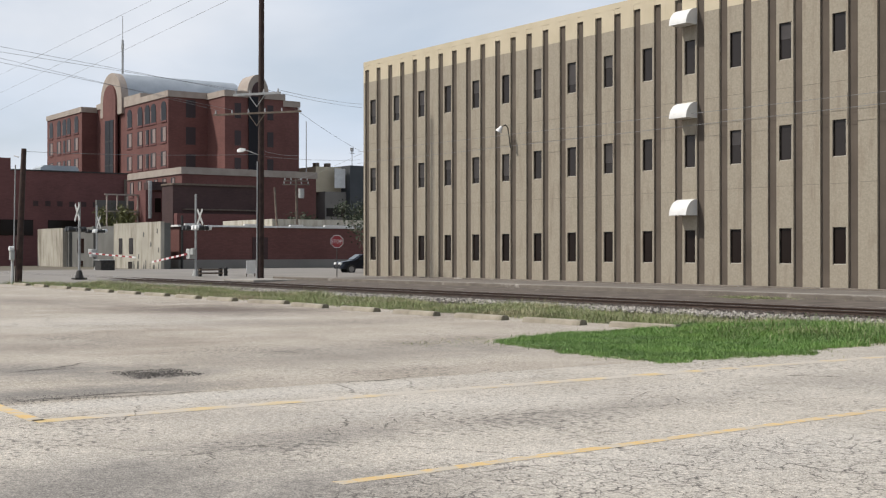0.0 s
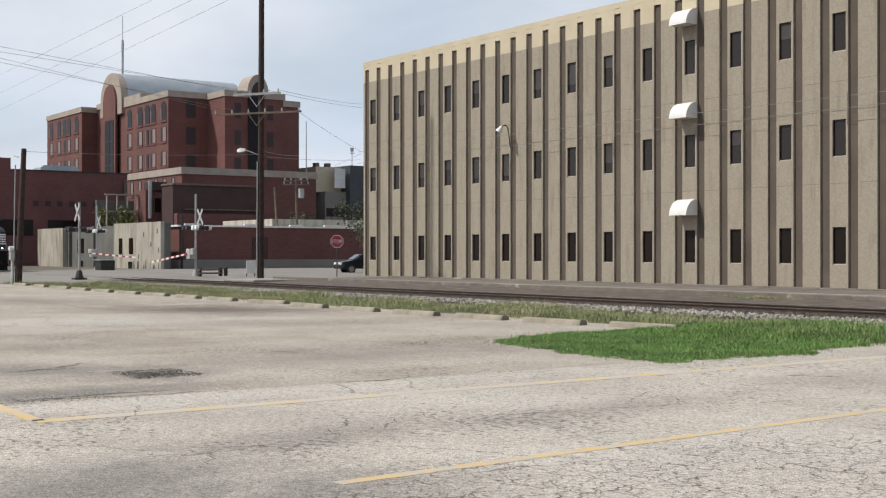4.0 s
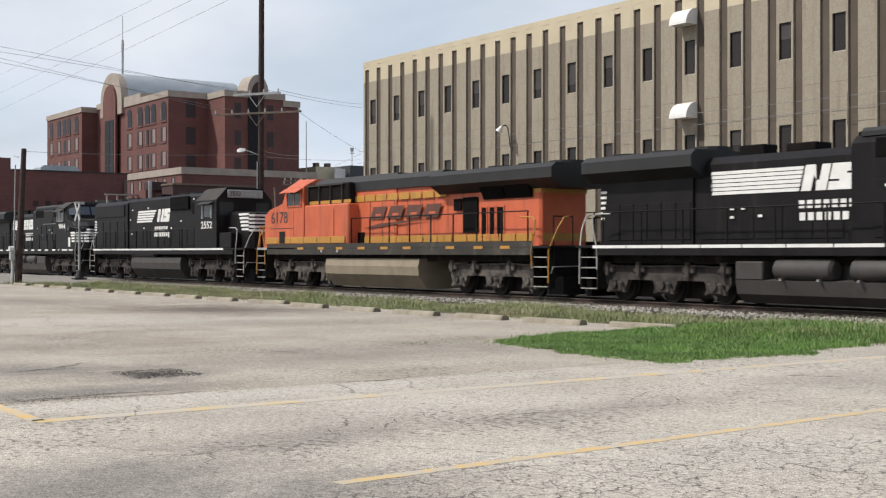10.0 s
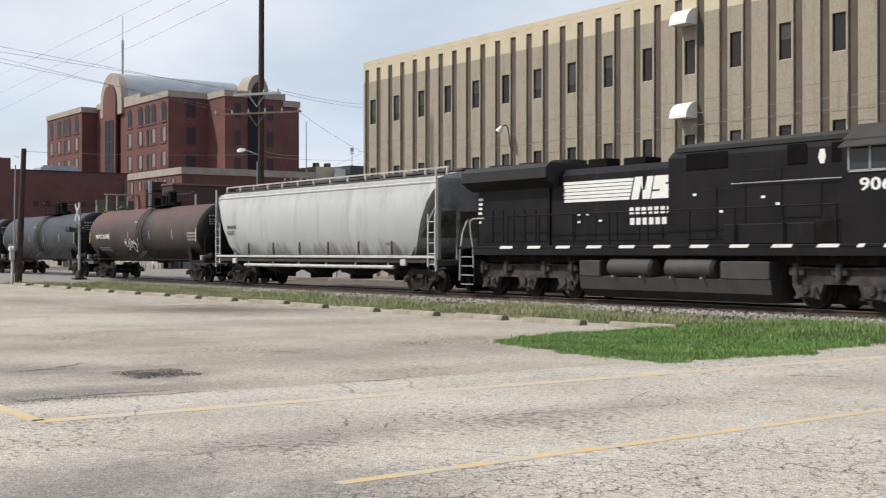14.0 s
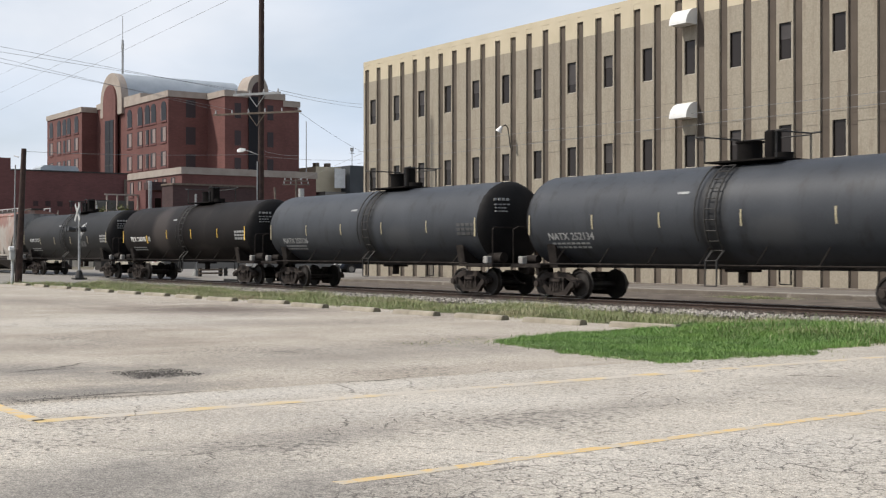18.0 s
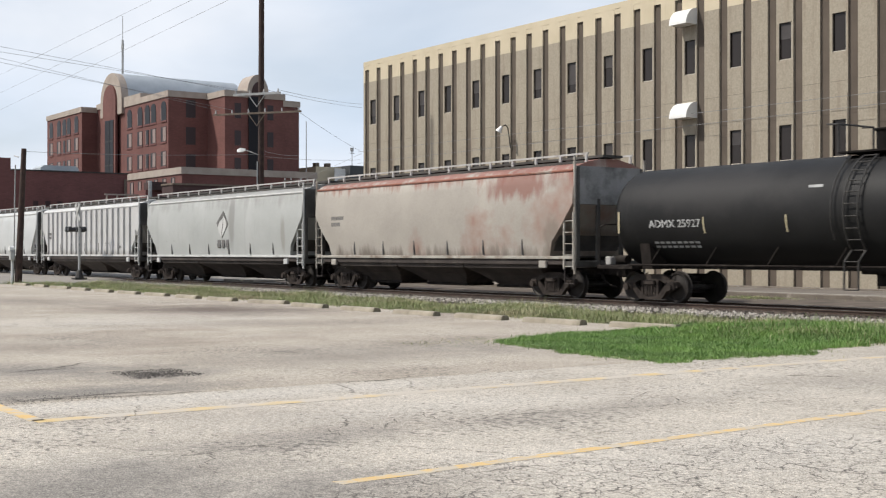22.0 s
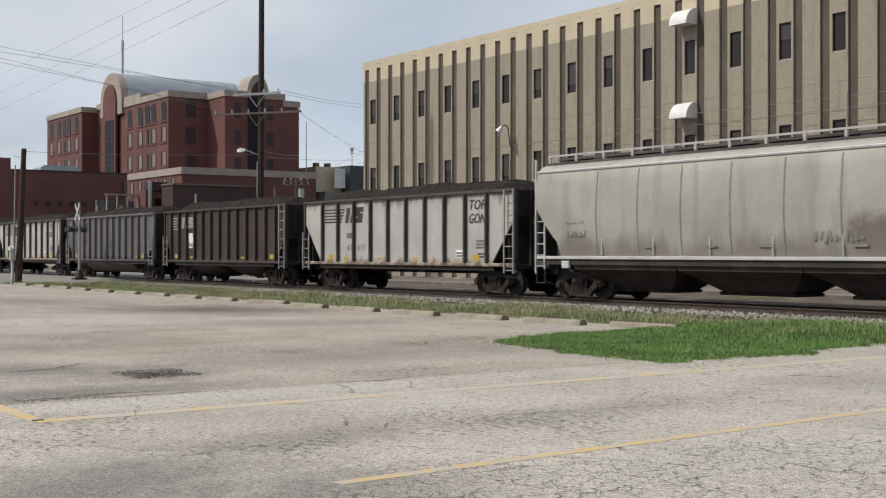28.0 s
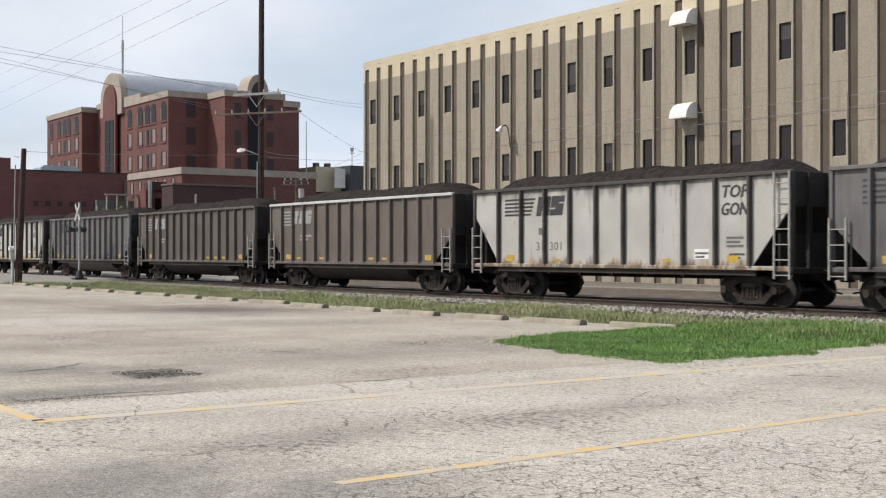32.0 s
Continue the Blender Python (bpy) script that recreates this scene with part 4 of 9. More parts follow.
# ---- low buildings along the street ----
def low_buildings():
    a = thing("brick_warehouse", "dark brown brick warehouse with a flat roof", "building")
    part("wall", Solid().box(-165, -145, 34, 55.7, 0, 11.0), OLD_BRICK, a)
    part("wall", Solid().box(-165, -145.1, 30, 42.0, 11.0, 12.4), OLD_BRICK, a)
    part("roof", Solid().box(-165, -144.9, 42.0, 55.8, 11.0, 11.15), DARKSTEEL, a)
    for y0, y1 in ((36, 44.5), (46.2, 50.0)):
        part("window", Solid().box(-145.02, -144.94, y0, y1, 3.6, 5.4), PANE, a, "dark boarded window band")
    for i in range(8):
        part("patch", Solid().box(-145.02, -144.97, 44.5 + 1.4 * i, 45.1 + 1.4 * i, 7.0, 7.6), DARK_BRICK, a)
    part("downpipe", Solid().tube((-144.8, 55.4, 0), (-144.8, 55.4, 10.4), 0.16, 8), GREYWOOD, a)
    vent = thing("roof_vent", "long pale curved vent on the warehouse roof", "vent")
    part("shell", Solid().prism([(46.6, 11.15), (46.6, 11.7), (47.0, 12.0), (50.8, 12.0), (51.2, 11.7), (51.2, 11.15)], "x", -152, -149), ZINC, vent)
    part("curb", Solid().box(-152.2, -148.8, 46.4, 51.4, 11.1, 11.25), DARKSTEEL, vent)
    c = thing("concrete_shell", "stained pale concrete walls of a low roofless building", "building")
    part("wall", Solid().box(-140.4, -131.9, 43.6, 44.4, 0, 4.25), STUCCO, c)
    # the middle wall's grey holds its shade as well as its stains
    part("wall", Solid().box(-131.9, -117.0, 44.4, 45.0, 0, 4.25), GREY_STUCCO, c)
    part("wall", Solid().box(-117.0, -105.5, 43.6, 43.95, 0, 4.4), STUCCO, c)
    # wall end turned from the sun, its shade painted as darker grey
    part("wall", Solid().box(-106.3, -105.54, 43.95, 44.55, 0, 4.3), GREY_STUCCO, c, "rough broken end of the wall in a grey darkened for its shaded side")
    rng = random.Random(64)
    for _ in range(16):
        x = rng.uniform(-113.0, -106.0)
        w, h = rng.uniform(0.12, 0.4), rng.uniform(0.3, 0.95)
        part("broken_patch", Solid().prism([(x, 0.02), (x + w, 0.02), (x + w * rng.uniform(0.6, 1.0), h), (x + w * 0.3, h * rng.uniform(0.7, 1.1))], "y", 43.575, 43.598), GREY_STUCCO, c, "dark crumbled patch at the wall's foot")
    for x, z in ((-109.6, 3.1), (-107.9, 2.2), (-106.4, 3.4), (-110.8, 1.1), (-106.1, 1.7)):
        part("broken_patch", Solid().prism([(x, z), (x + 0.22, z - 0.06), (x + 0.3, z + 0.35), (x + 0.08, z + 0.42)], "y", 43.58, 43.598), GREY_STUCCO, c, "spalled patch in the render")
    for x0, x1 in ((-131.9, -131.4), (-124.5, -124.0), (-117.5, -117.0)):
        part("pilaster", Solid().box(x0, x1, 44.1, 44.4, 0, 4.3), GREY_STUCCO, c)
    for x0, x1, z0, z1, y in ((-129.6, -127.6, 1.6, 3.1, 44.4), (-129.3, -127.9, 0.15, 0.8, 44.4), (-115.6, -114.7, 1.5, 3.0, 43.6), (-113.0, -112.0, 1.5, 3.0, 43.6), (-113.2, -112.2, 0.15, 0.8, 43.6)):
        part("window", Solid().box(x0, x1, y - 0.03, y + 0.1, z0, z1), PANE, c, "dark empty window opening")
    d = thing("low_brick_building", "long low red brick building with white coping", "building")
    part("wall", Solid().box(-120, -107, 46.0, 75, 1.0, 4.0), RED_BRICK, d)
    part("plinth", Solid().box(-120, -106.9, 45.9, 75, 0, 1.0), ASPHALT, d, "grey rendered plinth")
    part("coping", Solid().box(-120.2, -106.8, 45.8, 75.2, 4.0, 4.16), WHITE, d, "white metal coping")
    part("door", Solid().box(-107.02, -106.95, 53.3, 54.9, 1.0, 3.1), DARK_BRICK, d, "bricked up dark doorway")
    part("pipe", Solid().tube((-106.85, 46.2, 0.2), (-106.85, 46.2, 5.0), 0.12, 8), DARKSTEEL, d)
    part("upper_wall", Solid().box(-120, -109, 56.4, 75, 4.16, 4.9), STUCCO, d, "pale set back upper wall")
    for y0, y1 in ((46.5, 48.0), (52.4, 53.8), (57.2, 58.6), (61, 65), (67, 70)):
        part("flashing", Solid().box(-107.1, -106.75, y0, y1, 4.16, 4.3), WHITE, d, "bright lifted roof flashing")
    e = thing("dark_brick_building", "dark sooty brick building behind the low one", "building")
    part("wall", Solid().box(-131.5, -128.5, 54.5, 64.6, 0, 9.0), DARK_BRICK, e)
    part("coping", Solid().box(-131.6, -128.3, 54.4, 64.7, 9.0, 9.2), GREYWOOD, e)
    part("ledge", Solid().box(-128.5, -128.2, 55.6, 64.4, 6.3, 6.45), GREYWOOD, e)
    part("lower_wall", Solid().box(-128.5, -127.6, 54.6, 66.0, 0, 5.9), OLD_BRICK, e)
    f = thing("brick_annex", "narrow red brick annex with a tall flue", "building")
    part("wall", Solid().box(-138, -135, 54.0, 57.4, 0, 8.7), OLD_BRICK, f)
    part("wall", Solid().box(-137, -134.6, 54.6, 56.4, 8.7, 9.6), DARK_BRICK, f)
    part("flue", Solid().tube((-134.4, 54.3, 5.5), (-134.4, 54.3, 9.7), 0.22, 8), STEEL, f)
    for y in (55.1, 56.3):
        part("window", Solid().box(-135.02, -134.94, y, y + 0.7, 6.2, 7.8), PANE, f)
    g = thing("glazed_frame", "pale steel frame of an old glasshouse", "glasshouse")
    for y in (50.2, 51.4, 52.6, 53.8):
        part("post", Solid().box(-137.1, -136.9, y, y + 0.12, 3.5, 8.1), TRIM, g)
    for z in (6.2, 8.1):
        part("beam", Solid().box(-137.1, -136.9, 50.0, 54.0, z, z + 0.15), TRIM, g)
    part("back_wall", Solid().box(-139.4, -139.0, 49.8, 54.2, 0, 7.6), GREY_STUCCO, g)
    h = thing("grey_office_block", "grey office block behind the trees", "building")
    part("wall", Solid().box(-182, -168, 96.0, 99.7, 0, 11.0), ASPHALT, h, "pale rendered lower storeys")
    part("wall", Solid().box(-184, -169.5, 95.2, 99.7, 11.0, 14.9), CREAM, h, "cream rendered top storey")
    part("wall", Solid().box(-182, -167, 99.8, 112, 0, 15.1), SLATE, h, "dark slate grey wing")
    part("panel", Solid().box(-168.0, -167.9, 97.6, 99.5, 11.6, 14.6), WHITE, h)
    for z in (7.2,):
        part("window", Solid().box(-168.02, -167.95, 96.2, 99.4, z, z + 1.3), PANE, h)
    for y in (96.0, 98.0):
        part("roof_unit", Solid().cbox(-172, -171, y, y + 0.7, 14.9, 15.6, 0.05), GREYWOOD, h)


SLATE = surf("slate_grey_cladding", (0.045, 0.05, 0.054), (0.065, 0.07, 0.075), 0.4, 0.7, 0, 0.05, 12)
low_buildings()


# ---- trees behind the street ----
def leaf_material(name, c1, c2):
    m = surf(name, c1, c2, 1.4, 0.7, 0, 0, 8)
    nt = m.node_tree
    n, l = nt.nodes, nt.links
    b = n["Principled BSDF"]
    geo = n.new("ShaderNodeNewGeometry")
    ramp = n.new("ShaderNodeValToRGB")
    ramp.color_ramp.elements[0].color, ramp.color_ramp.elements[1].color = (*c1, 1), (*c2, 1)
    l.new(geo.outputs["Random Per Island"], ramp.inputs["Fac"])
    l.new(ramp.outputs["Color"], b.inputs["Base Color"])
    return m


LEAF = leaf_material("dark_leaves", (0.018, 0.028, 0.012), (0.05, 0.065, 0.028))
LEAFY = leaf_material("yellow_green_leaves", (0.07, 0.075, 0.02), (0.15, 0.15, 0.045))


def tree(x, y, z, height, spread, seed, label, mat, leaves=2600, bare=False):
    rng = random.Random(seed)
    v = thing("tree", label, "tree")
    trunk = Solid().tube((x, y, z), (x + 0.1, y, z + height * 0.45), 0.05 * height * 0.35 + 0.05, 8, 0.06)
    ends = []
    for i in range(9):
        a = rng.uniform(0, 6.28)
        p = Vector((x, y, z + height * rng.uniform(0.2, 0.45)))
        q = p + Vector((math.cos(a) * spread * rng.uniform(0.5, 0.95), math.sin(a) * spread * rng.uniform(0.5, 0.95), height * rng.uniform(0.25, 0.55)))
        trunk.tube(p, q, 0.055, 5, 0.018)
        ends += [p.lerp(q, k) for k in (0.55, 0.8, 1.0)]
        for _ in range(3 if bare else 1):
            w = q + Vector((rng.uniform(-1, 1), rng.uniform(-1, 1), rng.uniform(-0.3, 0.8))) * spread * 0.35
            trunk.tube(p.lerp(q, 0.7), w, 0.025, 4, 0.008)
            ends.append(w)
    part("trunk", trunk, GREYWOOD, v)
    verts, faces = [], []
    for i in range(leaves):
        c = rng.choice(ends) + Vector((rng.gauss(0, 1), rng.gauss(0, 1), rng.gauss(0, 0.8))) * spread * 0.2
        s = rng.uniform(0.07, 0.16)
        u = Vector((rng.gauss(0, 1), rng.gauss(0, 1), rng.gauss(0, 1))).normalized()
        w = u.orthogonal().normalized()
        k = len(verts)
        verts += [tuple(c - u * s), tuple(c + w * s * 0.6), tuple(c + u * s), tuple(c - w * s * 0.6)]
        faces.append((k, k + 1, k + 2, k + 3))
    me = bpy.data.meshes.new("crown")
    me.from_pydata(verts, [], faces)
    part("crown", me, mat, v)


tree(-128.0, 76.5, 0.1, 7.6, 2.6, 1, "dark leafy tree behind the low roofs", LEAF, 3200)
tree(-126.0, 80.0, 0.1, 7.2, 2.8, 2, "dark leafy tree behind the low roofs", LEAF, 3200)
tree(-124.0, 68.5, 0.1, 5.6, 2.2, 3, "dark low tree behind the brick building", LEAF, 2600)
tree(-100.5, 61.8, 0.1, 5.0, 2.0, 4, "half bare small street tree", LEAF, 500, True)
tree(-137.6, 52.0, 0.1, 7.0, 2.0, 5, "yellow green shrub inside the old glasshouse", LEAFY, 4200)

# ---- street furniture ----
REDSIGN = surf("red_sign_face", (0.25, 0.018, 0.022), (0.31, 0.026, 0.03), 3, 0.4, 0, 0, 30)
SIGNWHITE = surf("white_sign_face", (0.66, 0.66, 0.64), (0.76, 0.76, 0.74), 3, 0.45, 0, 0, 30)
GREYBOX = surf("grey_steel_cabinet", (0.34, 0.34, 0.32), (0.44, 0.44, 0.42), 2, 0.6, 0.1, 0.05)
BLACKPAINT = surf("black_signal_paint", (0.015, 0.015, 0.015), (0.03, 0.03, 0.03), 3, 0.5, 0, 0.05)
PORCELAIN = surf("insulator_glaze", (0.30, 0.29, 0.28), (0.42, 0.41, 0.40), 5, 0.3, 0, 0)
CAPWHITE = surf("white_lamp_head", (0.72, 0.72, 0.70), (0.80, 0.80, 0.78), 3, 0.4, 0, 0)


def crossarm(p, dx, dy, half, z, size=0.06):
    d = Vector((dx, dy, 0)).normalized()
    n = Vector((-d.y, d.x, 0)) * size
    a, b = Vector((p[0], p[1], z)) - d * half, Vector((p[0], p[1], z)) + d * half
    u = Vector((0, 0, size))
    return Solid().loft([[tuple(a - n - u), tuple(a + n - u), tuple(a + n + u), tuple(a - n + u)], [tuple(b - n - u), tuple(b + n - u), tuple(b + n + u), tuple(b - n + u)]])


def big_pole():
    x, y, z = -67.02, 33.92, 0.1
    v = thing("utility_pole", "tall dark tarred wooden utility pole with crossarms", "utility pole")
    part("pole", Solid().tube((x, y, z - 0.3), (x + 0.15, y, 21), 0.20, 14, 0.15), WOOD, v, smooth=True)
    part("conduit", Solid().tube((x + 0.02, y - 0.25, z), (x + 0.04, y - 0.23, 7), 0.04, 8), STEEL, v)
    for zz, half, r in ((10.98, 1.55, 0.065), (9.85, 2.9, 0.055)):
        c = part("crossarm", crossarm((x, y - 0.25), 0.82, 0.57, half, zz, r), GREYWOOD if zz < 10.5 else STEEL, v, "weathered crossarm")
        n = 4 if half < 2 else 6
        for i in range(n):
            q = -half + 0.15 + (2 * half - 0.3) * i / (n - 1)
            if abs(q) < 0.3:
                continue
            px, py = x + 0.82 * q, y - 0.25 + 0.57 * q
            part("insulator", Solid().tube((px, py, zz + 0.05), (px, py, zz + 0.26), 0.06, 8, 0.035), PORCELAIN, c)
        part("brace", Solid().tube((x - 0.45, y - 0.56, zz - 0.05), (x, y - 0.25, zz - 0.75), 0.03, 5).tube((x + 0.45, y + 0.06, zz - 0.05), (x, y - 0.25, zz - 0.75), 0.03, 5), STEEL if zz > 10.5 else GREYWOOD, v)
    arm = Solid().path([(x, y, 7.35), (x - 0.3, y - 0.3, 7.52), (x - 0.8, y - 0.6, 7.72)], 0.03)
    part("lamp_arm", arm, STEEL, v, "thin steel lamp bracket")
    part("lamp_head", Solid().loft([[(x - 0.82, y - 0.55, 7.68), (x - 0.75, y - 0.65, 7.68), (x - 0.75, y - 0.65, 7.80), (x - 0.82, y - 0.55, 7.80)],
                                    [(x - 1.10, y - 0.62, 7.60), (x - 0.98, y - 0.84, 7.60), (x - 0.98, y - 0.84, 7.84), (x - 1.10, y - 0.62, 7.84)],
                                    [(x - 1.34, y - 0.80, 7.60), (x - 1.27, y - 0.92, 7.60), (x - 1.27, y - 0.92, 7.76), (x - 1.34, y - 0.80, 7.76)]]), CAPWHITE, v, "white street lamp head")
    return v


def meter_pole():
    x, y = -66.4, 19.6
    v = thing("service_pole", "leaning dark wooden pole with an electric meter", "utility pole")
    part("pole", Solid().tube((x, y, -0.3), (x + 0.18, y + 0.25, 7.05), 0.19, 12, 0.13), WOOD, v, smooth=True)
    part("conduit", Solid().tube((x - 0.12, y - 0.2, 0.0), (x - 0.05, y - 0.12, 6.2), 0.035, 7), STEEL, v)
    part("meter_box", Solid().cbox(x - 0.14, x + 0.14, y - 0.42, y - 0.2, 1.25, 1.72, 0.02), GREYBOX, v, "grey meter box")
    part("meter", Solid().tube((x, y - 0.46, 1.84), (x, y - 0.22, 1.84), 0.13, 14), SIGNWHITE, v, "round glass meter")
    part("lower_pipe", Solid().tube((x - 0.05, y - 0.3, 0), (x - 0.05, y - 0.3, 1.25), 0.05, 8), SIGNWHITE, v)
    part("insulator", Solid().tube((x + 0.1, y, 6.6), (x - 0.35, y - 0.1, 6.7), 0.03, 6), PORCELAIN, v)
    return v


def crossing_signal(x, y, z, top, lights, cross, gate=None, side=1, spots=(-0.62, 0.62), buck=(0.0, None)):
    """A flashing light mast with a crossbuck and, if given, a lowered gate arm."""
    v = thing("crossing_signal", "level crossing signal mast with a white crossbuck", "crossing signal", group="level crossing signals")
    part("mast", Solid().tube((x, y, z), (x, y, top), 0.075, 10), STEEL, v)
    part("foot", Solid().tube((x, y, z), (x, y, z + 0.45), 0.26, 10, 0.14).box(x - 0.35, x + 0.35, y - 0.35, y + 0.35, z - 0.4, z + 0.03), DARKSTEEL if gate is None else GREYBOX, v)
    # crossbuck facing the road traffic along y, seen edge on a little
    for a in (1, -1):
        c, s_ = math.cos(radians(50)), math.sin(radians(50)) * a
        L, w = 0.62, 0.10
        pts = [(-L * c - w * s_, -L * s_ + w * c), (L * c - w * s_, L * s_ + w * c), (L * c + w * s_, L * s_ - w * c), (-L * c + w * s_, -L * s_ - w * c)]
        part("crossbuck_blade", Solid().prism([(x + buck[0] + p, cross + q) for p, q in pts], "y", y - 0.13 - 0.012 * a, y - 0.12 - 0.012 * a), buck[1] or SIGNWHITE, v)
    part("light_arm", Solid().tube((x + min(spots) - 0.12, y, lights), (x + max(0.1, max(spots)) + 0.12, y, lights), 0.035, 7), BLACKPAINT, v)
    for dx in spots:
        for dy in (-1, 1):
            l = part("signal_lamp", Solid().tube((x + dx, y + dy * 0.1, lights - 0.14), (x + dx, y + dy * 0.34, lights - 0.14), 0.13, 12), BLACKPAINT, v)
            part("hood", Solid().tube((x + dx, y + dy * 0.34, lights - 0.12), (x + dx, y + dy * 0.52, lights - 0.10), 0.17, 12, 0.15), SIGNWHITE if gate and dx > 0 else BLACKPAINT, l)
    if gate:
        (ex, ey, ez), gz = gate
        m = part("gate_motor", Solid().cbox(x - 0.28, x + 0.28, y - 0.55, y - 0.1, gz - 0.32, gz + 0.32, 0.04), GREYBOX, v, "grey gate mechanism box")
        part("counterweight", Solid().cbox(x + side * 0.45 - 0.2, x + side * 0.45 + 0.2, y - 0.5, y - 0.3, gz - 0.05, gz + 0.35, 0.03), GREYBOX, v)
        a, b = Vector((x, y - 0.6, gz)), Vector((ex, ey, ez))
        n = 14
        for i in range(n):
            p, q = a + (b - a) * i / n, a + (b - a) * (i + 1) / n
            part("gate_arm_stripe", Solid().loft([[(p.x, p.y - 0.03, p.z - 0.06), (p.x, p.y + 0.03, p.z - 0.06), (p.x, p.y + 0.03, p.z + 0.06), (p.x, p.y - 0.03, p.z + 0.06)],
                                                  [(q.x, q.y - 0.03, q.z - 0.06), (q.x, q.y + 0.03, q.z - 0.06), (q.x, q.y + 0.03, q.z + 0.06), (q.x, q.y - 0.03, q.z + 0.06)]]), SIGNWHITE if i % 2 else REDSIGN, v)
    return v


def stop_sign():
    x, y, z = -67.5, 39.4, 0.1
    v = thing("stop_sign", "red octagonal stop sign on a thin steel post", "stop sign")
    part("post", Solid().box(x - 0.025, x + 0.025, y - 0.02, y + 0.02, z - 0.2, 2.75), DARKSTEEL, v)
    d = Vector((0.86, -0.5, 0)).normalized()
    r = Vector((0.5, 0.86, 0)).normalized()
    def octagon(rad, off):
        return [tuple(Vector((x, y, 2.33)) + r * rad * math.cos(math.pi / 8 + math.pi / 4 * i) + Vector((0, 0, rad * math.sin(math.pi / 8 + math.pi / 4 * i))) + d * off) for i in range(8)]
    part("border", Solid().loft([octagon(0.42, 0.03), octagon(0.42, 0.04)]), SIGNWHITE, v)
    part("face", Solid().loft([octagon(0.385, 0.04), octagon(0.385, 0.045)]), REDSIGN, v)
    o = part("lettering", lettering("STOP", 0.34, 0.003, 0.8), SIGNWHITE, v)
    o.matrix_basis = Matrix.Translation(Vector((x, y, 2.21)) + d * 0.05 - r * 0.34) @ Matrix.Rotation(math.atan2(r.y, r.x), 4, "Z")
    return v


def parked_car():
    """A small dark saloon, its nose out past the corner of the building."""
    v = thing("car", "dark blue parked saloon car with lit chrome headlights", "car", pose(-79.2, 48.7, 0.12, 0, 0, -104))
    paint = surf("dark_blue_car_paint", (0.022, 0.026, 0.036), (0.034, 0.04, 0.052), 3, 0.15, 0.5, 0)
    prof = [(-2.2, 0.35), (-2.2, 0.75), (-1.9, 0.92), (-1.45, 0.97), (-0.7, 1.40), (0.55, 1.40), (1.2, 0.98), (2.0, 0.86), (2.22, 0.66), (2.22, 0.35)]
    def ring(y, k):
        return [(x * (1 - 0.05 * (1 - k)), y, 0.35 + (z - 0.35) * (1 if z < 0.98 else 0.97 + 0.03 * k)) for x, z in prof]
    part("body", Solid().loft([ring(-0.86, 0), ring(-0.80, 1), ring(0.80, 1), ring(0.86, 0)]), paint, v, smooth=True)
    part("windscreen", Solid().loft([[(1.16, -0.68, 1.02), (1.16, 0.68, 1.02), (0.62, 0.6, 1.385), (0.62, -0.6, 1.385)], [(1.18, -0.68, 1.03), (1.18, 0.68, 1.03), (0.64, 0.6, 1.40), (0.64, -0.6, 1.40)]]), CABGLASS_S, v)
    for y in (-1, 1):
        part("side_window", Solid().prism([(-1.2, 1.0), (1.0, 1.0), (0.5, 1.34), (-0.65, 1.34)], "y", y * 0.855 - 0.008, y * 0.855 + 0.008), CABGLASS_S, v)
        part("headlight", Solid().cbox(2.05, 2.22, y * 0.62 - 0.22, y * 0.62 + 0.22, 0.60, 0.80, 0.03), CAPWHITE, v)
        part("mirror", Solid().cbox(0.85, 1.0, y * 0.95 - 0.08, y * 0.95 + 0.08, 0.98, 1.12, 0.02), paint, v)
        for x in (-1.35, 1.38):
            t = part("tyre", Solid().tube((x, y * 0.72, 0.32), (x, y * 0.88, 0.32), 0.32, 18), BLACKPAINT, v)
            part("rim", Solid().tube((x, y * 0.87, 0.32), (x, y * 0.895, 0.32), 0.20, 14), STEEL, t)
    part("grille", Solid().cbox(2.19, 2.235, -0.4, 0.4, 0.48, 0.66, 0.01), BLACKPAINT, v)
    return v


def small_pole(x, y, z, top, r, label, arm=None, lean=(0, 0), mat=None):
    v = thing("street_pole", label, "utility pole")
    part("pole", Solid().tube((x, y, z - 0.2), (x + lean[0], y + lean[1], top), r, 9, r * 0.7), mat or GREYWOOD, v)
    if arm:
        for zz, half in arm:
            part("crossarm", crossarm((x + lean[0], y + lean[1]), 0.4, 0.9, half, zz, 0.06), GREYWOOD, v)
            for q in (-0.9, -0.4, 0.4, 0.9):
                part("insulator", Solid().tube((x + lean[0] + 0.4 * half * q, y + lean[1] + 0.9 * half * q, zz), (x + lean[0] + 0.4 * half * q, y + lean[1] + 0.9 * half * q, zz + 0.25), 0.06, 6), PORCELAIN, v)
    return v


def wire(name, p, q, sag, r, label):
    p, q = Vector(p), Vector(q)
    pts = [tuple(p + (q - p) * t - Vector((0, 0, sag * 4 * t * (1 - t)))) for t in [i / 14 for i in range(15)]]
    s = Solid()
    n = len(pts)
    rings = []
    for c in pts:
        rings.append([(c[0] + r * math.cos(a) * 0.7, c[1] + r * math.cos(a) * 0.7, c[2] + r * math.sin(a)) for a in (0, 2.09, 4.19)])
    s.loft(rings)
    lone(name, s, WIRE, label, "wire", "structure")


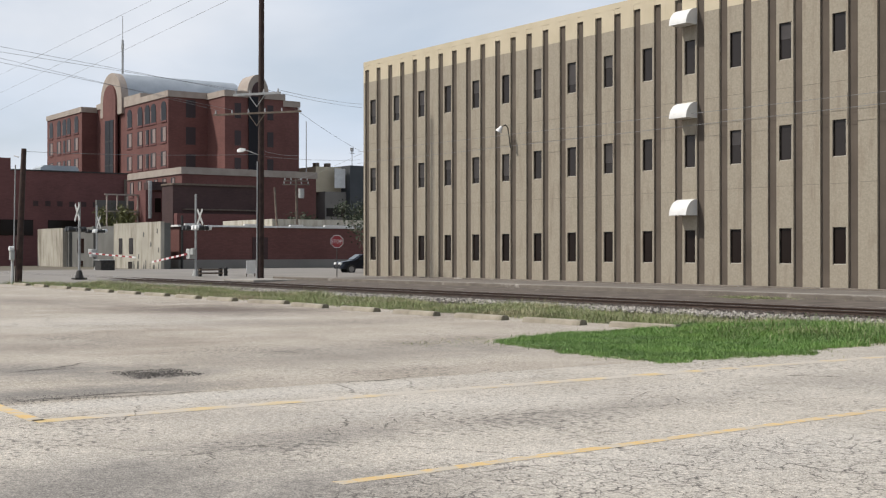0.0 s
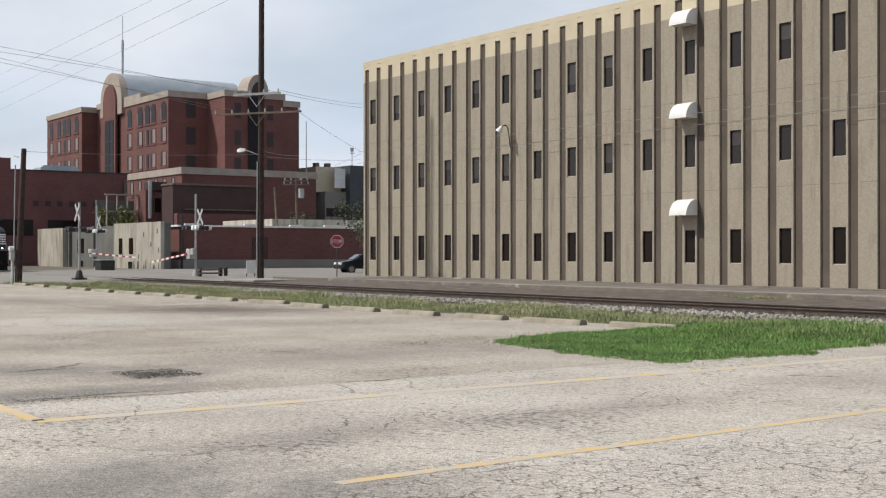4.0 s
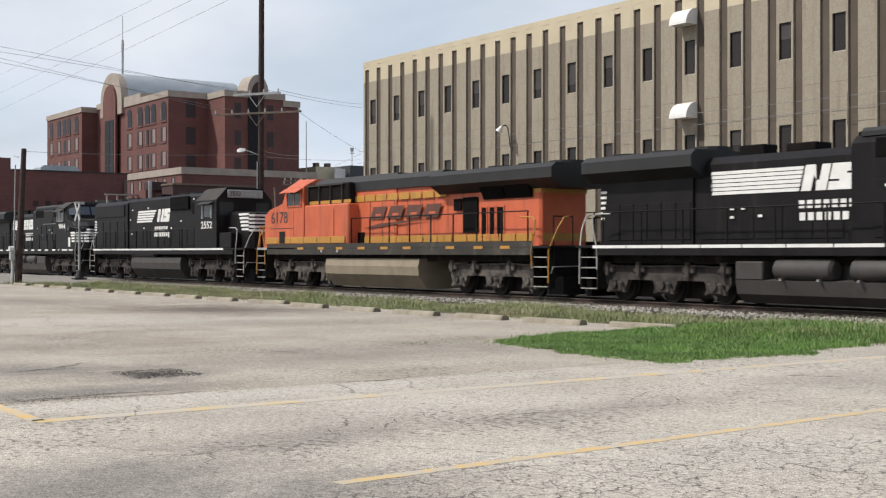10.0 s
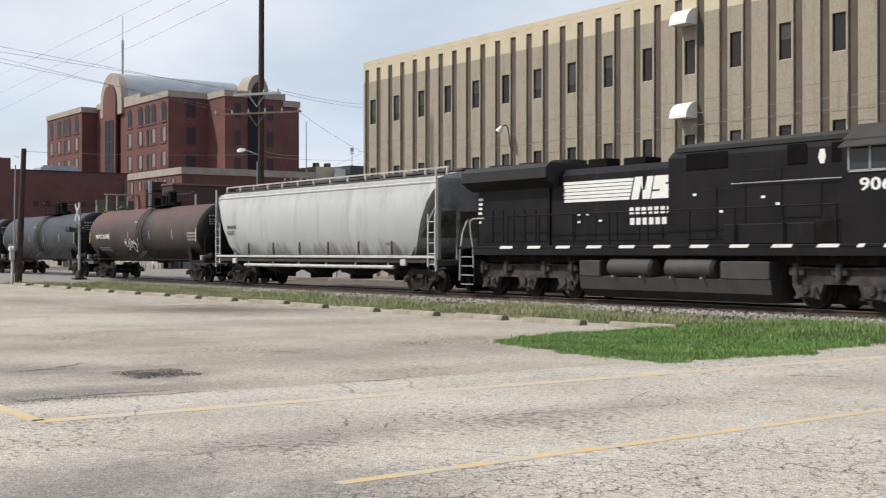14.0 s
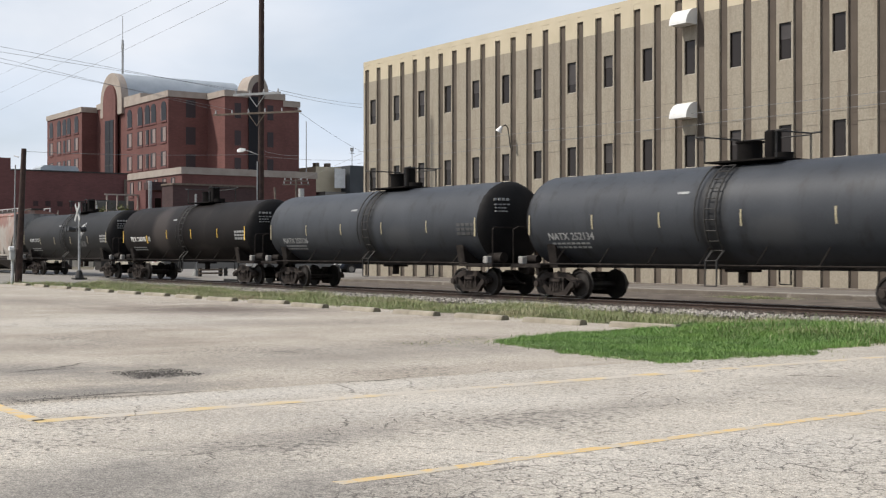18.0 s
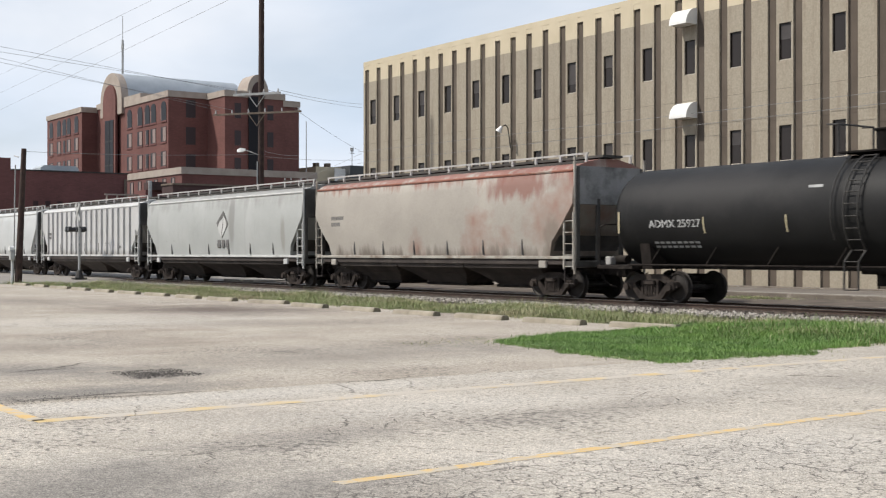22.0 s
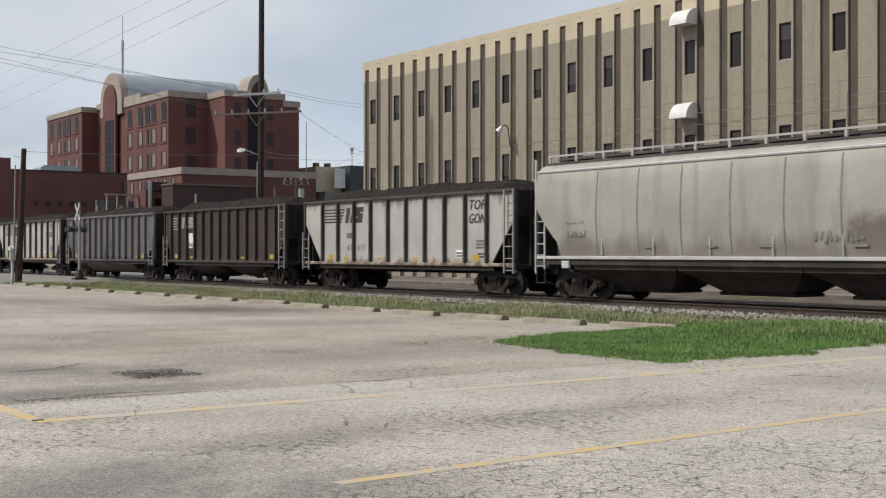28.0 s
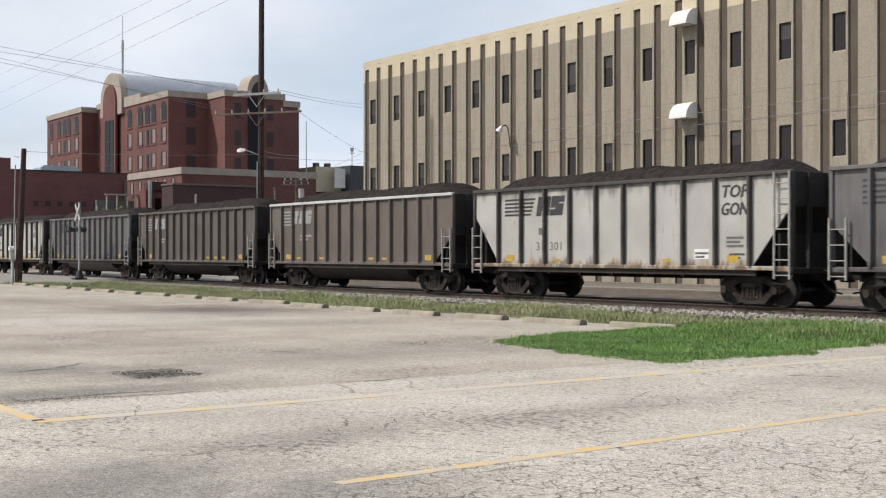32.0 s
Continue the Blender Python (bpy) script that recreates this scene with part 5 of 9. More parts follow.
WIRE = surf("weathered_wire", (0.16, 0.16, 0.16), (0.22, 0.22, 0.22), 3, 0.6, 0.2, 0)
CABGLASS_S = glass("car_window_glass", (0.03, 0.035, 0.04), 0.05)
big_pole()
meter_pole()
crossing_signal(-71.5, 24.6, 0.16, 4.55, 3.1, 3.95, None, 1, (-0.85, -0.42), (0.0, GREYBOX))
crossing_signal(-102.7, 36.8, 0.1, 5.6, 3.55, 4.15, ((-97.6, 38.2, 1.25), 1.6), -1, (-1.3, -0.75, 0.55, 1.0), (0.85, GREYBOX))
crossing_signal(-73.5, 32.7, 0.1, 5.3, 3.3, 3.85, ((-78.6, 31.9, 1.02), 1.55), 1, (-0.85, -0.35, 0.6, 1.1), (0.9, GREYBOX))
stop_sign()
parked_car()
small_pole(-108.2, 56.8, 0.1, 7.9, 0.13, "grey wooden street pole leaning slightly", None, (-0.1, -0.5), GREYWOOD)
small_pole(-107.3, 58.3, 0.1, 8.7, 0.16, "wooden street pole with a crossarm and transformer", [(8.2, 1.3), (8.55, 1.2)], (0, -0.2), GREYWOOD)


def bits():
    t = thing("transformer", "grey can shaped transformer hung on a street pole", "transformer")
    part("can", Solid().tube((-107.0, 58.5, 6.9), (-107.0, 58.5, 7.8), 0.28, 12), GREYBOX, t)
    part("bracket", Solid().box(-107.3, -106.9, 58.3, 58.5, 7.2, 7.3), STEEL, t)
    b = thing("notice_board", "blank white board on two short posts", "sign")
    part("board", Solid().cbox(-70.62, -70.58, 34.75, 35.4, 0.35, 1.15, 0.01), SIGNWHITE, b)
    for y in (34.8, 35.35):
        part("post", Solid().box(-70.66, -70.62, y - 0.03, y + 0.03, 0.05, 1.15), GREYWOOD, b)
    r = thing("guard_rail", "low dark timber guard beside the crossing signal", "guard rail")
    for z in (0.3, 0.52):
        part("rail", Solid().cbox(-72.9, -72.7, 32.6, 34.2, z, z + 0.1, 0.01), GREYWOOD, r)
    for y in (32.7, 34.1):
        part("post", Solid().cbox(-73.0, -72.8, y - 0.1, y + 0.1, 0.0, 0.68, 0.02), DARKSTEEL, r)
    c = thing("signal_cabinet", "dark grey steel signal cabinet by the crossing", "cabinet")
    part("body", Solid().cbox(-102.0, -100.6, 36.4, 37.6, 0.1, 1.0, 0.03), DARKSTEEL, c)
    part("lid", Solid().cbox(-102.1, -100.5, 36.3, 37.7, 1.0, 1.06, 0.01), GREYBOX, c)
    h = thing("fire_hydrant", "small dark fire hydrant by the street", "hydrant")
    part("barrel", Solid().tube((-73.2, 34.6, 0.05), (-73.2, 34.6, 0.6), 0.12, 10), DARKSTEEL, h)
    part("cap", Solid().sphere((-73.2, 34.6, 0.62), 0.14, 10, 5), DARKSTEEL, h)
    part("nozzle", Solid().tube((-73.4, 34.6, 0.42), (-73.0, 34.6, 0.42), 0.07, 8), DARKSTEEL, h)
    l = thing("wall_lamp", "round white flood lamp on a bent bracket", "lamp")
    part("bracket", Solid().path([(-54.38, 42.7, 7.38), (-54.30, 42.55, 8.0), (-54.16, 42.35, 8.45), (-54.12, 42.15, 8.58), (-54.20, 41.98, 8.48)], 0.03), DARKSTEEL, l)
    part("head", Solid().tube((-54.20, 41.98, 8.50), (-54.34, 41.85, 8.20), 0.08, 12, 0.19), CAPWHITE, l, "white conical lamp shade", smooth=True)
    a = thing("radio_mast", "thin grey radio mast behind the roofs", "mast")
    part("pole", Solid().tube((-163.5, 90.21, 0), (-163.5, 90.21, 21.01), 0.12, 6, 0.06), STEEL, a)
    k = thing("roof_mast", "short dark mast with a small head on a roof", "mast")
    part("pole", Solid().tube((-167.6, 100.52, 15.0), (-167.6, 100.52, 17.6), 0.06, 6), STEEL, k)
    part("head", Solid().cbox(-167.8, -167.4, 100.3, 100.72, 17.3, 17.9, 0.05), STEEL, k)
    part("arm", Solid().cbox(-167.65, -167.55, 100.1, 100.95, 17.0, 17.1, 0.02), STEEL, k)


bits()


def beyond(p, q, a, b):
    """The stretch of the line from p to q between the shares a and b of its length."""
    p, q = Vector(p), Vector(q)
    return p + (q - p) * a, p + (q - p) * b


for p, q in (((-112.2, 31.55, 17.15), (-57.0, 23.15, 13.67)), ((-112.2, 31.55, 15.57), (-55.94, 24.69, 13.67)), ((-112.2, 31.55, 14.09), (-54.93, 26.12, 13.67))):
    a, b = beyond(p, q, -0.4, 1.7)
    wire("overhead_wire", a, b, 0.0, 0.011, "thin overhead wire slung high across the lot")
for p, q in (((-68.2, 33.0, 11.2), (-61.2, 17.2, 11.45)), ((-67.7, 33.3, 11.2), (-61.2, 17.2, 11.2)), ((-69.2, 32.3, 10.1), (-61.2, 17.2, 10.9)), ((-68.4, 32.8, 10.1), (-61.2, 17.2, 10.7))):
    a, b = beyond(p, q, 0, 2.2)
    wire("overhead_wire", a, b, 0.0, 0.010, "thin overhead wire running from the tall pole")
for p, q in (((-66.1, 34.6, 11.2), (-94.06, 57.39, 14.6)), ((-66.6, 34.2, 11.2), (-94.06, 57.39, 14.3)), ((-65.2, 35.1, 10.1), (-94.06, 57.39, 10.45)), ((-66.9, 34.2, 7.3), (-94.06, 57.39, 9.75)),
             ((-66.9, 34.2, 7.45), (-66.2, 19.8, 6.9)), ((-66.83, 34.1, 7.6), (-110.24, 60.0, 11.29)), ((-107.3, 58.1, 8.6), (-94.06, 57.39, 10.3))):
    a, b = beyond(p, q, 0, 1.0)
    wire("overhead_wire", a, b, 0.12, 0.012, "thin overhead wire along the street")
for z0, z1 in ((8.12, 7.86), (7.38, 7.46)):
    wire("overhead_wire", (-69.8, 42.3, z0 + 0.02), (-20.0, 42.3, z1), 0.0, 0.012, "thin pale cable strung along the facade")

# ---- train: shared pieces ----
TRAIN = []
AXLES = {"loco": [], "car": []}
BLACK = surf("black_loco_paint", (0.0080, 0.0071, 0.0073), (0.0140, 0.0125, 0.0127), 1.2, 0.48, 0, 0.05, 20, (0.032, 0.0275, 0.0245), (0.58, 0.82), 0.9, True, 0.16)
HOODGREY = surf("sooty_black_paint", (0.008, 0.0078, 0.0078), (0.016, 0.0155, 0.015), 1.2, 0.6, 0, 0.05, 20)
ROOFDUST = surf("dusty_cab_roof", (0.040, 0.036, 0.032), (0.062, 0.056, 0.050), 1.5, 0.7, 0, 0.05, 20, None, (0.5, 0.7), 0.8, False, 0.2)
ORANGE = surf("orange_loco_paint", (0.50, 0.102, 0.040), (0.60, 0.128, 0.052), 0.9, 0.55, 0, 0.05, 20, (0.27, 0.080, 0.045), (0.50, 0.80), 1.0, True)
LOCOYEL = surf("yellow_loco_paint", (0.40, 0.195, 0.03), (0.50, 0.25, 0.045), 1.0, 0.5, 0, 0.04, 20, (0.26, 0.15, 0.05), (0.55, 0.8), 1.2, True)
UNDER = surf("dusty_underframe", (0.013, 0.0105, 0.0092), (0.029, 0.0235, 0.0205), 3, 0.85, 0.1, 0.2, 25, (0.062, 0.053, 0.045), (0.54, 0.72), 2.0, False, 0.15)
DUSTBOGIE = surf("tan_dusty_truck_casting", (0.075, 0.062, 0.052), (0.15, 0.127, 0.108), 3, 0.85, 0.1, 0.2, 25, (0.018, 0.015, 0.013), (0.46, 0.62), 2.2)
BOGIE = surf("dusty_truck_casting", (0.034, 0.027, 0.024), (0.082, 0.066, 0.057), 3, 0.85, 0.1, 0.2, 25, (0.014, 0.012, 0.011), (0.48, 0.66), 2.2)
WHEEL = surf("worn_wheel_steel", (0.018, 0.015, 0.013), (0.040, 0.033, 0.028), 4, 0.6, 0.4, 0.1)
MARK = surf("white_lettering", (0.70, 0.69, 0.66), (0.80, 0.79, 0.76), 3, 0.6, 0, 0, 30)
MARKDARK = surf("dark_lettering", (0.03, 0.028, 0.03), (0.05, 0.046, 0.046), 3, 0.6, 0, 0, 30)
EMBLEM = surf("brown_emblem_paint", (0.085, 0.035, 0.024), (0.13, 0.05, 0.032), 2, 0.6, 0, 0, 30)
REFLECT = surf("yellow_reflector", (0.70, 0.42, 0.04), (0.80, 0.52, 0.08), 3, 0.4, 0, 0, 30)
TANKTAN = surf("tan_dusty_tank", (0.215, 0.175, 0.12), (0.29, 0.24, 0.168), 1.5, 0.7, 0, 0.1, 20, (0.15, 0.12, 0.09), (0.55, 0.8), 1.0)
SILL = surf("olive_sill_grime", (0.024, 0.020, 0.016), (0.046, 0.039, 0.031), 1.5, 0.8, 0, 0.1, 20, (0.10, 0.088, 0.072), (0.58, 0.78), 1.4)
TANKGREY = surf("dusty_fuel_tank", (0.034, 0.0295, 0.0265), (0.057, 0.050, 0.045), 1.5, 0.7, 0, 0.1, 20)
GRABWHITE = surf("dull_white_grab_rail", (0.36, 0.35, 0.33), (0.48, 0.47, 0.45), 4, 0.6, 0.1, 0)
GONLAD = surf("grimy_grab_iron", (0.26, 0.245, 0.225), (0.40, 0.385, 0.36), 3, 0.7, 0.2, 0.05)
SOOT = surf("matt_soot", (0.0075, 0.0066, 0.0062), (0.0155, 0.0135, 0.0125), 2.0, 0.9, 0, 0.1, 20, None, (0.5, 0.7), 0.8, False, 0.08)
GRILLE = surf("black_louvres", (0.0030, 0.0027, 0.0026), (0.0062, 0.0055, 0.0052), 2.0, 0.8, 0, 0.1, 30, None, (0.5, 0.7), 0.8, False, 0.08)
# the blue grey sky reflection on the windscreens is put into the base colour
SCREEN = glass("sky_reflection_windscreen", (0.10, 0.115, 0.135), 0.08)
CABGLASS = glass("cab_window_glass", (0.03, 0.035, 0.04), 0.05)


CARBOGIE = surf("rusty_truck_casting", (0.026, 0.021, 0.0185), (0.062, 0.050, 0.043), 3, 0.85, 0.1, 0.2, 25, (0.085, 0.070, 0.060), (0.58, 0.74), 2.2, False, 0.15)


def lamp_glow():
    m = bpy.data.materials.new("lit_headlight")
    m.use_nodes = True
    b = m.node_tree.nodes["Principled BSDF"]
    b.inputs["Emission Color"].default_value, b.inputs["Emission Strength"].default_value = (1, 0.96, 0.88, 1), 6.0
    return m


GLOW = lamp_glow()


def disc_ring(r, y, n=20):
    return [(r * math.cos(2 * math.pi * i / n), y, r * math.sin(2 * math.pi * i / n)) for i in range(n)]


def wheelset_mesh(radius):
    """Two wheels on an axle, about the axle's middle."""
    s = Solid().tube((0, -1.02, 0), (0, 1.02, 0), 0.085, 10)
    for d in (-1, 1):
        r = radius
        s.loft([disc_ring(r * 0.3, d * 0.84), disc_ring(r * 0.80, d * 0.80), disc_ring(r * 0.88, d * 0.835), disc_ring(r * 0.985, d * 0.835),
                disc_ring(r, d * 0.80), disc_ring(r, d * 0.72), disc_ring(r + 0.03, d * 0.69), disc_ring(r * 0.85, d * 0.685), disc_ring(r * 0.3, d * 0.66)])
    return s.mesh("wheelset")


def freight_sideframe():
    """A cast side frame: top chord, diagonals and columns round its openings, springs, bearing ends."""
    y = -1.06
    s = Solid()
    s.prism([(-1.12, 0.50), (-1.06, 0.62), (-0.72, 0.68), (-0.46, 0.84), (0.46, 0.84), (0.72, 0.68), (1.06, 0.62), (1.12, 0.50), (1.10, 0.44), (0.72, 0.52), (0.42, 0.66), (-0.42, 0.66), (-0.72, 0.52), (-1.10, 0.44)], "y", y, y + 0.16)
    s.prism([(-0.46, 0.10), (0.46, 0.10), (0.36, 0.24), (-0.36, 0.24)], "y", y + 0.002, y + 0.17)
    for d in (-1, 1):
        s.prism([(d * 0.84, 0.50), (d * 0.66, 0.56), (d * 0.34, 0.24), (d * 0.46, 0.10)], "y", y + 0.004, y + 0.15)
        s.prism([(d * 0.27, 0.22), (d * 0.36, 0.22), (d * 0.36, 0.68), (d * 0.27, 0.68)], "y", y - 0.01, y + 0.14)
        s.cbox(d * 0.89 - 0.15, d * 0.89 + 0.15, y - 0.07, y + 0.05, 0.36, 0.60, 0.03)
        s.tube((d * 0.89, y - 0.15, 0.457), (d * 0.89, y - 0.06, 0.457), 0.105, 12)
    for x in (-0.20, -0.10, 0.0, 0.10, 0.20):
        s.tube((x, y + 0.02 - 0.03 * (abs(x) < 0.15), 0.22), (x, y + 0.02 - 0.03 * (abs(x) < 0.15), 0.52), 0.042, 7)
    s.cbox(-0.25, 0.25, y - 0.10, y + 0.04, 0.52, 0.66, 0.025)
    return s.mesh("side_frame")


def loco_sideframe():
    """A three axle cast frame with journal pedestals and springs."""
    o = [(-2.55, 0.62), (-2.55, 0.98), (-2.30, 1.08), (2.30, 1.08), (2.55, 0.98), (2.55, 0.62), (2.35, 0.30), (1.70, 0.30), (1.55, 0.66), (0.50, 0.66),
         (0.36, 0.30), (-0.36, 0.30), (-0.50, 0.66), (-1.55, 0.66), (-1.70, 0.30), (-2.35, 0.30)]
    s = Solid().prism(o, "y", -1.12, -0.95)
    for x in (-2.02, 0.0, 2.02):
        s.cbox(x - 0.30, x + 0.30, -1.24, -1.10, 0.28, 0.62, 0.05)
        s.tube((x, -1.30, 0.53), (x, -1.20, 0.53), 0.13, 10)
        s.prism([(x - 0.42, 0.28), (x + 0.42, 0.28), (x + 0.22, 0.62), (x - 0.22, 0.62)], "y", -1.19, -1.09)
    for x in (-2.35, -1.0, 1.0, 2.35):
        s.tube((x, -1.20, 0.78), (x, -1.20, 1.20), 0.10, 8)
        s.cbox(x - 0.25, x + 0.25, -1.22, -1.08, 0.86, 1.10, 0.04)
    s.path([(-2.4, -1.22, 1.10), (-1.2, -1.22, 1.06), (1.2, -1.22, 1.10), (2.4, -1.22, 1.06)], 0.025)
    return s.mesh("side_frame")


AXLE_CAR, AXLE_LOCO = wheelset_mesh(0.457), wheelset_mesh(0.533)
FRAME_CAR, FRAME_LOCO, FRAME_DUSTY = freight_sideframe(), loco_sideframe(), loco_sideframe()
BOLSTER_CAR = Solid().cbox(-0.22, 0.22, -0.95, 0.95, 0.42, 0.78, 0.04).box(-0.75, 0.75, -0.5, 0.5, 0.28, 0.62).mesh("bolster")
# the lower box is an added fill that hides bright ground between the wheels
BOLSTER_AND_FILL_LOCO = Solid().cbox(-2.3, 2.3, -0.6, 0.6, 0.62, 1.15, 0.05).box(-2.5, 2.5, -0.58, 0.58, 0.14, 0.62).mesh("bolster")


def truck(parent, x, kind, dusty=False):
    """A truck under a car: two side frames, a bolster, its wheelsets; a locomotive's bolster includes a dark fill
    block.
    """
    loco = kind == "loco"
    t = part("truck", BOLSTER_AND_FILL_LOCO if loco else BOLSTER_CAR, UNDER, parent, at=(x, 0, 0))
    m = FRAME_CAR if not loco else FRAME_DUSTY if dusty else FRAME_LOCO
    c = CARBOGIE if not loco else DUSTBOGIE if dusty else BOGIE
    part("side_frame", m, c, t)
    g = part("side_frame", m, c, t)
    g.rotation_euler = (0, 0, math.pi)
    for dx in ((-2.02, 0, 2.02) if loco else (-0.89, 0.89)):
        w = part("wheelset", AXLE_LOCO if loco else AXLE_CAR, WHEEL, t)
        w.matrix_parent_inverse = Matrix.Translation((dx, 0, 0.533 if loco else 0.457))
        AXLES[kind].append(w)


def coupler_mesh(reach):
    s = Solid().cbox(0, reach - 0.18, -0.09, 0.09, 0.76, 0.96, 0.02).cbox(reach - 0.28, reach - 0.02, -0.17, 0.15, 0.70, 1.03, 0.05)
    return s.mesh("coupler")


def coupler(parent, x, reach, mat=None):
    for d in (1, -1):
        c = part("coupler", coupler_mesh(reach), mat or UNDER, parent, at=(d * x, 0, 0))
        part("air_hose", Solid().path([(0.05, -0.35, 0.85), (reach * 0.3, -0.35, 0.60), (reach * 0.6, -0.33, 0.45), (reach - 0.05, -0.30, 0.40)], 0.03), UNDER, c)
        part("uncoupling_lever", Solid().path([(-0.05, -1.40, 0.80), (0.05, -1.38, 1.02), (0.08, -0.30, 1.04), (0.20, -0.12, 0.98)], 0.018), GONLAD, c)
        if d < 0:
            c.rotation_euler = (0, 0, math.pi)


def write_on(parent, text, size, x, y, z, mat, squeeze=1.0, name="lettering", spacing=1.0, flip=False):
    """Letters on a side; flip puts them on the other side of a turned car."""
    o = part(name, lettering(text, size, 0.003, squeeze, spacing), mat, parent)
    o.location = (x, y, z)
    if flip:
        o.rotation_euler = (0, 0, math.pi)
    return o


def write_fit(parent, text, x0, x1, z0, z1, y, mat, name="number", bold=0.0):
    """Letters stretched to fill a field; x1 below x0 writes on the far side of a turned car."""
    me = lettering(text, 1.0, 0.003)
    xs = [p.co.x for p in me.vertices]
    zs = [p.co.z for p in me.vertices]
    kx, kz = abs(x1 - x0) / (max(xs) - min(xs)), (z1 - z0) / (max(zs) - min(zs))
    me.transform(Matrix.Translation((-min(xs), 0, -min(zs))))
    me.transform(Matrix.Diagonal((kx, 1, kz, 1)))
    o = part(name, me, mat, parent, at=(x0, y, z0))
    if bold:
        p = part(name + "_edge", me, mat, o, at=(bold, 0.0005, 0))
        q = part(name + "_edge", me, mat, o, at=(bold * 0.5, 0.001, bold * 0.4))
    if x1 < x0:
        o.rotation_euler = (0, 0, math.pi)
    return o


def bars(parent, rows, y, mat, name="emblem_bar", d=0.006):
    """Flat slanted bars (x0, x1, z0, z1, slant) on a side."""
    for x0, x1, z0, z1, k in rows:
        a, b = (y - d, y) if y < 0 else (y, y + d)
        part(name, Solid().prism([(x0, z0), (x1, z0), (x1 + k, z1), (x0 + k, z1)], "y", a, b), mat, parent)


def stencil(parent, x, z, w, hgt, y, mat, lines=2):
    """Unreadable stencilled lines as plain bars."""
    s = Solid()
    for i in range(lines):
        q = x
        zz = z + hgt - (i + 1) * hgt / lines
        while q < x + w * (1 - 0.25 * (i % 2)):
            step = w * 0.1
            s.box(q, q + step * 0.72, y - 0.004 if y < 0 else y, y if y < 0 else y + 0.004, zz, zz + 0.62 * hgt / lines)
            q += step
    part("stencil", s, mat, parent)


def ladder_mesh(w, z0, z1, n, r=0.022):
    """A grab ladder standing in x and z at y 0."""
    s = Solid().box(-w / 2 - r, -w / 2 + r, -r, r, z0, z1).box(w / 2 - r, w / 2 + r, -r, r, z0, z1)
    for i in range(n):
        z = z0 + (z1 - z0) * (i + 0.25) / n
        s.tube((-w / 2, 0, z), (w / 2, 0, z), 0.016, 6)
    return s.mesh("ladder")


# ---- locomotives ----
def hood_ring(x, w, z0, z1, c):
    return [(x, -w, z0), (x, -w, z1 - c), (x, -w + c, z1), (x, w - c, z1), (x, w, z1 - c), (x, w, z0)]


def hood(s, x0, x1, w, z0, z1, c=0.15):
    return s.loft([hood_ring(x0, w, z0, z1, c), hood_ring(x1, w, z0, z1, c)])


def wide_cab(shift, rear, roof_z=4.70):
    """A wide nosed safety cab: the outline narrows at the roof and nose corners."""
    def outline(y, inset, eave):
        x = shift
        return [(rear, y, 1.70), (rear, y, min(roof_z - 0.05, eave)), (x + 7.45 - inset * 0.3, y, min(roof_z, eave)), (x + 7.80 - inset * 0.5, y, min(roof_z - 0.15, eave - 0.02)),
                (x + 8.30 - inset * 0.6, y, 3.62), (x + 9.75 - inset, y, 3.40), (x + 10.22 - inset, y, 3.14), (x + 10.30 - inset, y, 1.70)]
    rings = [outline(-1.50, 0.75, 4.28), outline(-1.46, 0.66, 4.33), outline(-0.85, 0.0, 9), outline(0.85, 0.0, 9), outline(1.46, 0.66, 4.33), outline(1.50, 0.75, 4.28)]
    return Solid().loft(rings)


def railing(parent, x0, x1, y, z0, n, mat, height=1.0):
    """A walkway handrail: one bar on posts."""
    h = part("handrail", Solid().tube((x0, y, z0 + height), (x1, y, z0 + height), 0.022, 6), mat, parent)
    post = Solid().tube((0, 0, 0), (0, 0, height), 0.028, 6).mesh("rail_post")
    for i in range(n):
        part("rail_post", post, mat, h, at=(x0 + (x1 - x0) * i / (n - 1), y, z0))


def steps(parent, x, d, mat, rail_mat):
    """Corner steps with bent grab rails at both sides of an end."""
    for y in (-1, 1):
        for i in range(4):
            z = 0.35 + 0.32 * i
            t = part("step", Solid().box(x - 0.36, x + 0.36, y * 1.22 - 0.22, y * 1.22 + 0.22, z, z + 0.03), mat, parent)
            part("step_edge", Solid().box(x - 0.35, x + 0.35, y * 1.45 - 0.012, y * 1.45 + 0.012, z + 0.004, z + 0.04), GONLAD, t, "worn bright step edge")
        for dx in (-0.40, 0.36):
            part("step_side", Solid().box(x + dx, x + dx + 0.04, y * 1.2 - 0.25, y * 1.2 + 0.25, 0.35, 1.6), mat, parent)
        a = x - 0.42 * d
        part("grab_rail", Solid().path([(a, y * 1.50, 0.95), (a, y * 1.50, 1.55), (a + 0.16 * d, y * 1.50, 2.15), (a + 0.20 * d, y * 1.5, 2.55), (a + 0.02 * d, y * 1.5, 2.66), (a - 0.6 * d, y * 1.5, 2.66)], 0.024, 7), rail_mat, parent)
        b = x + 0.42 * d
        part("grab_rail", Solid().path([(b, y * 1.48, 0.5), (b, y * 1.46, 1.55), (b + 0.14 * d, y * 1.25, 2.2), (b + 0.22 * d, y * 1.0, 2.62), (b + 0.22 * d, y * 0.80, 2.66)], 0.024, 7), rail_mat, parent)


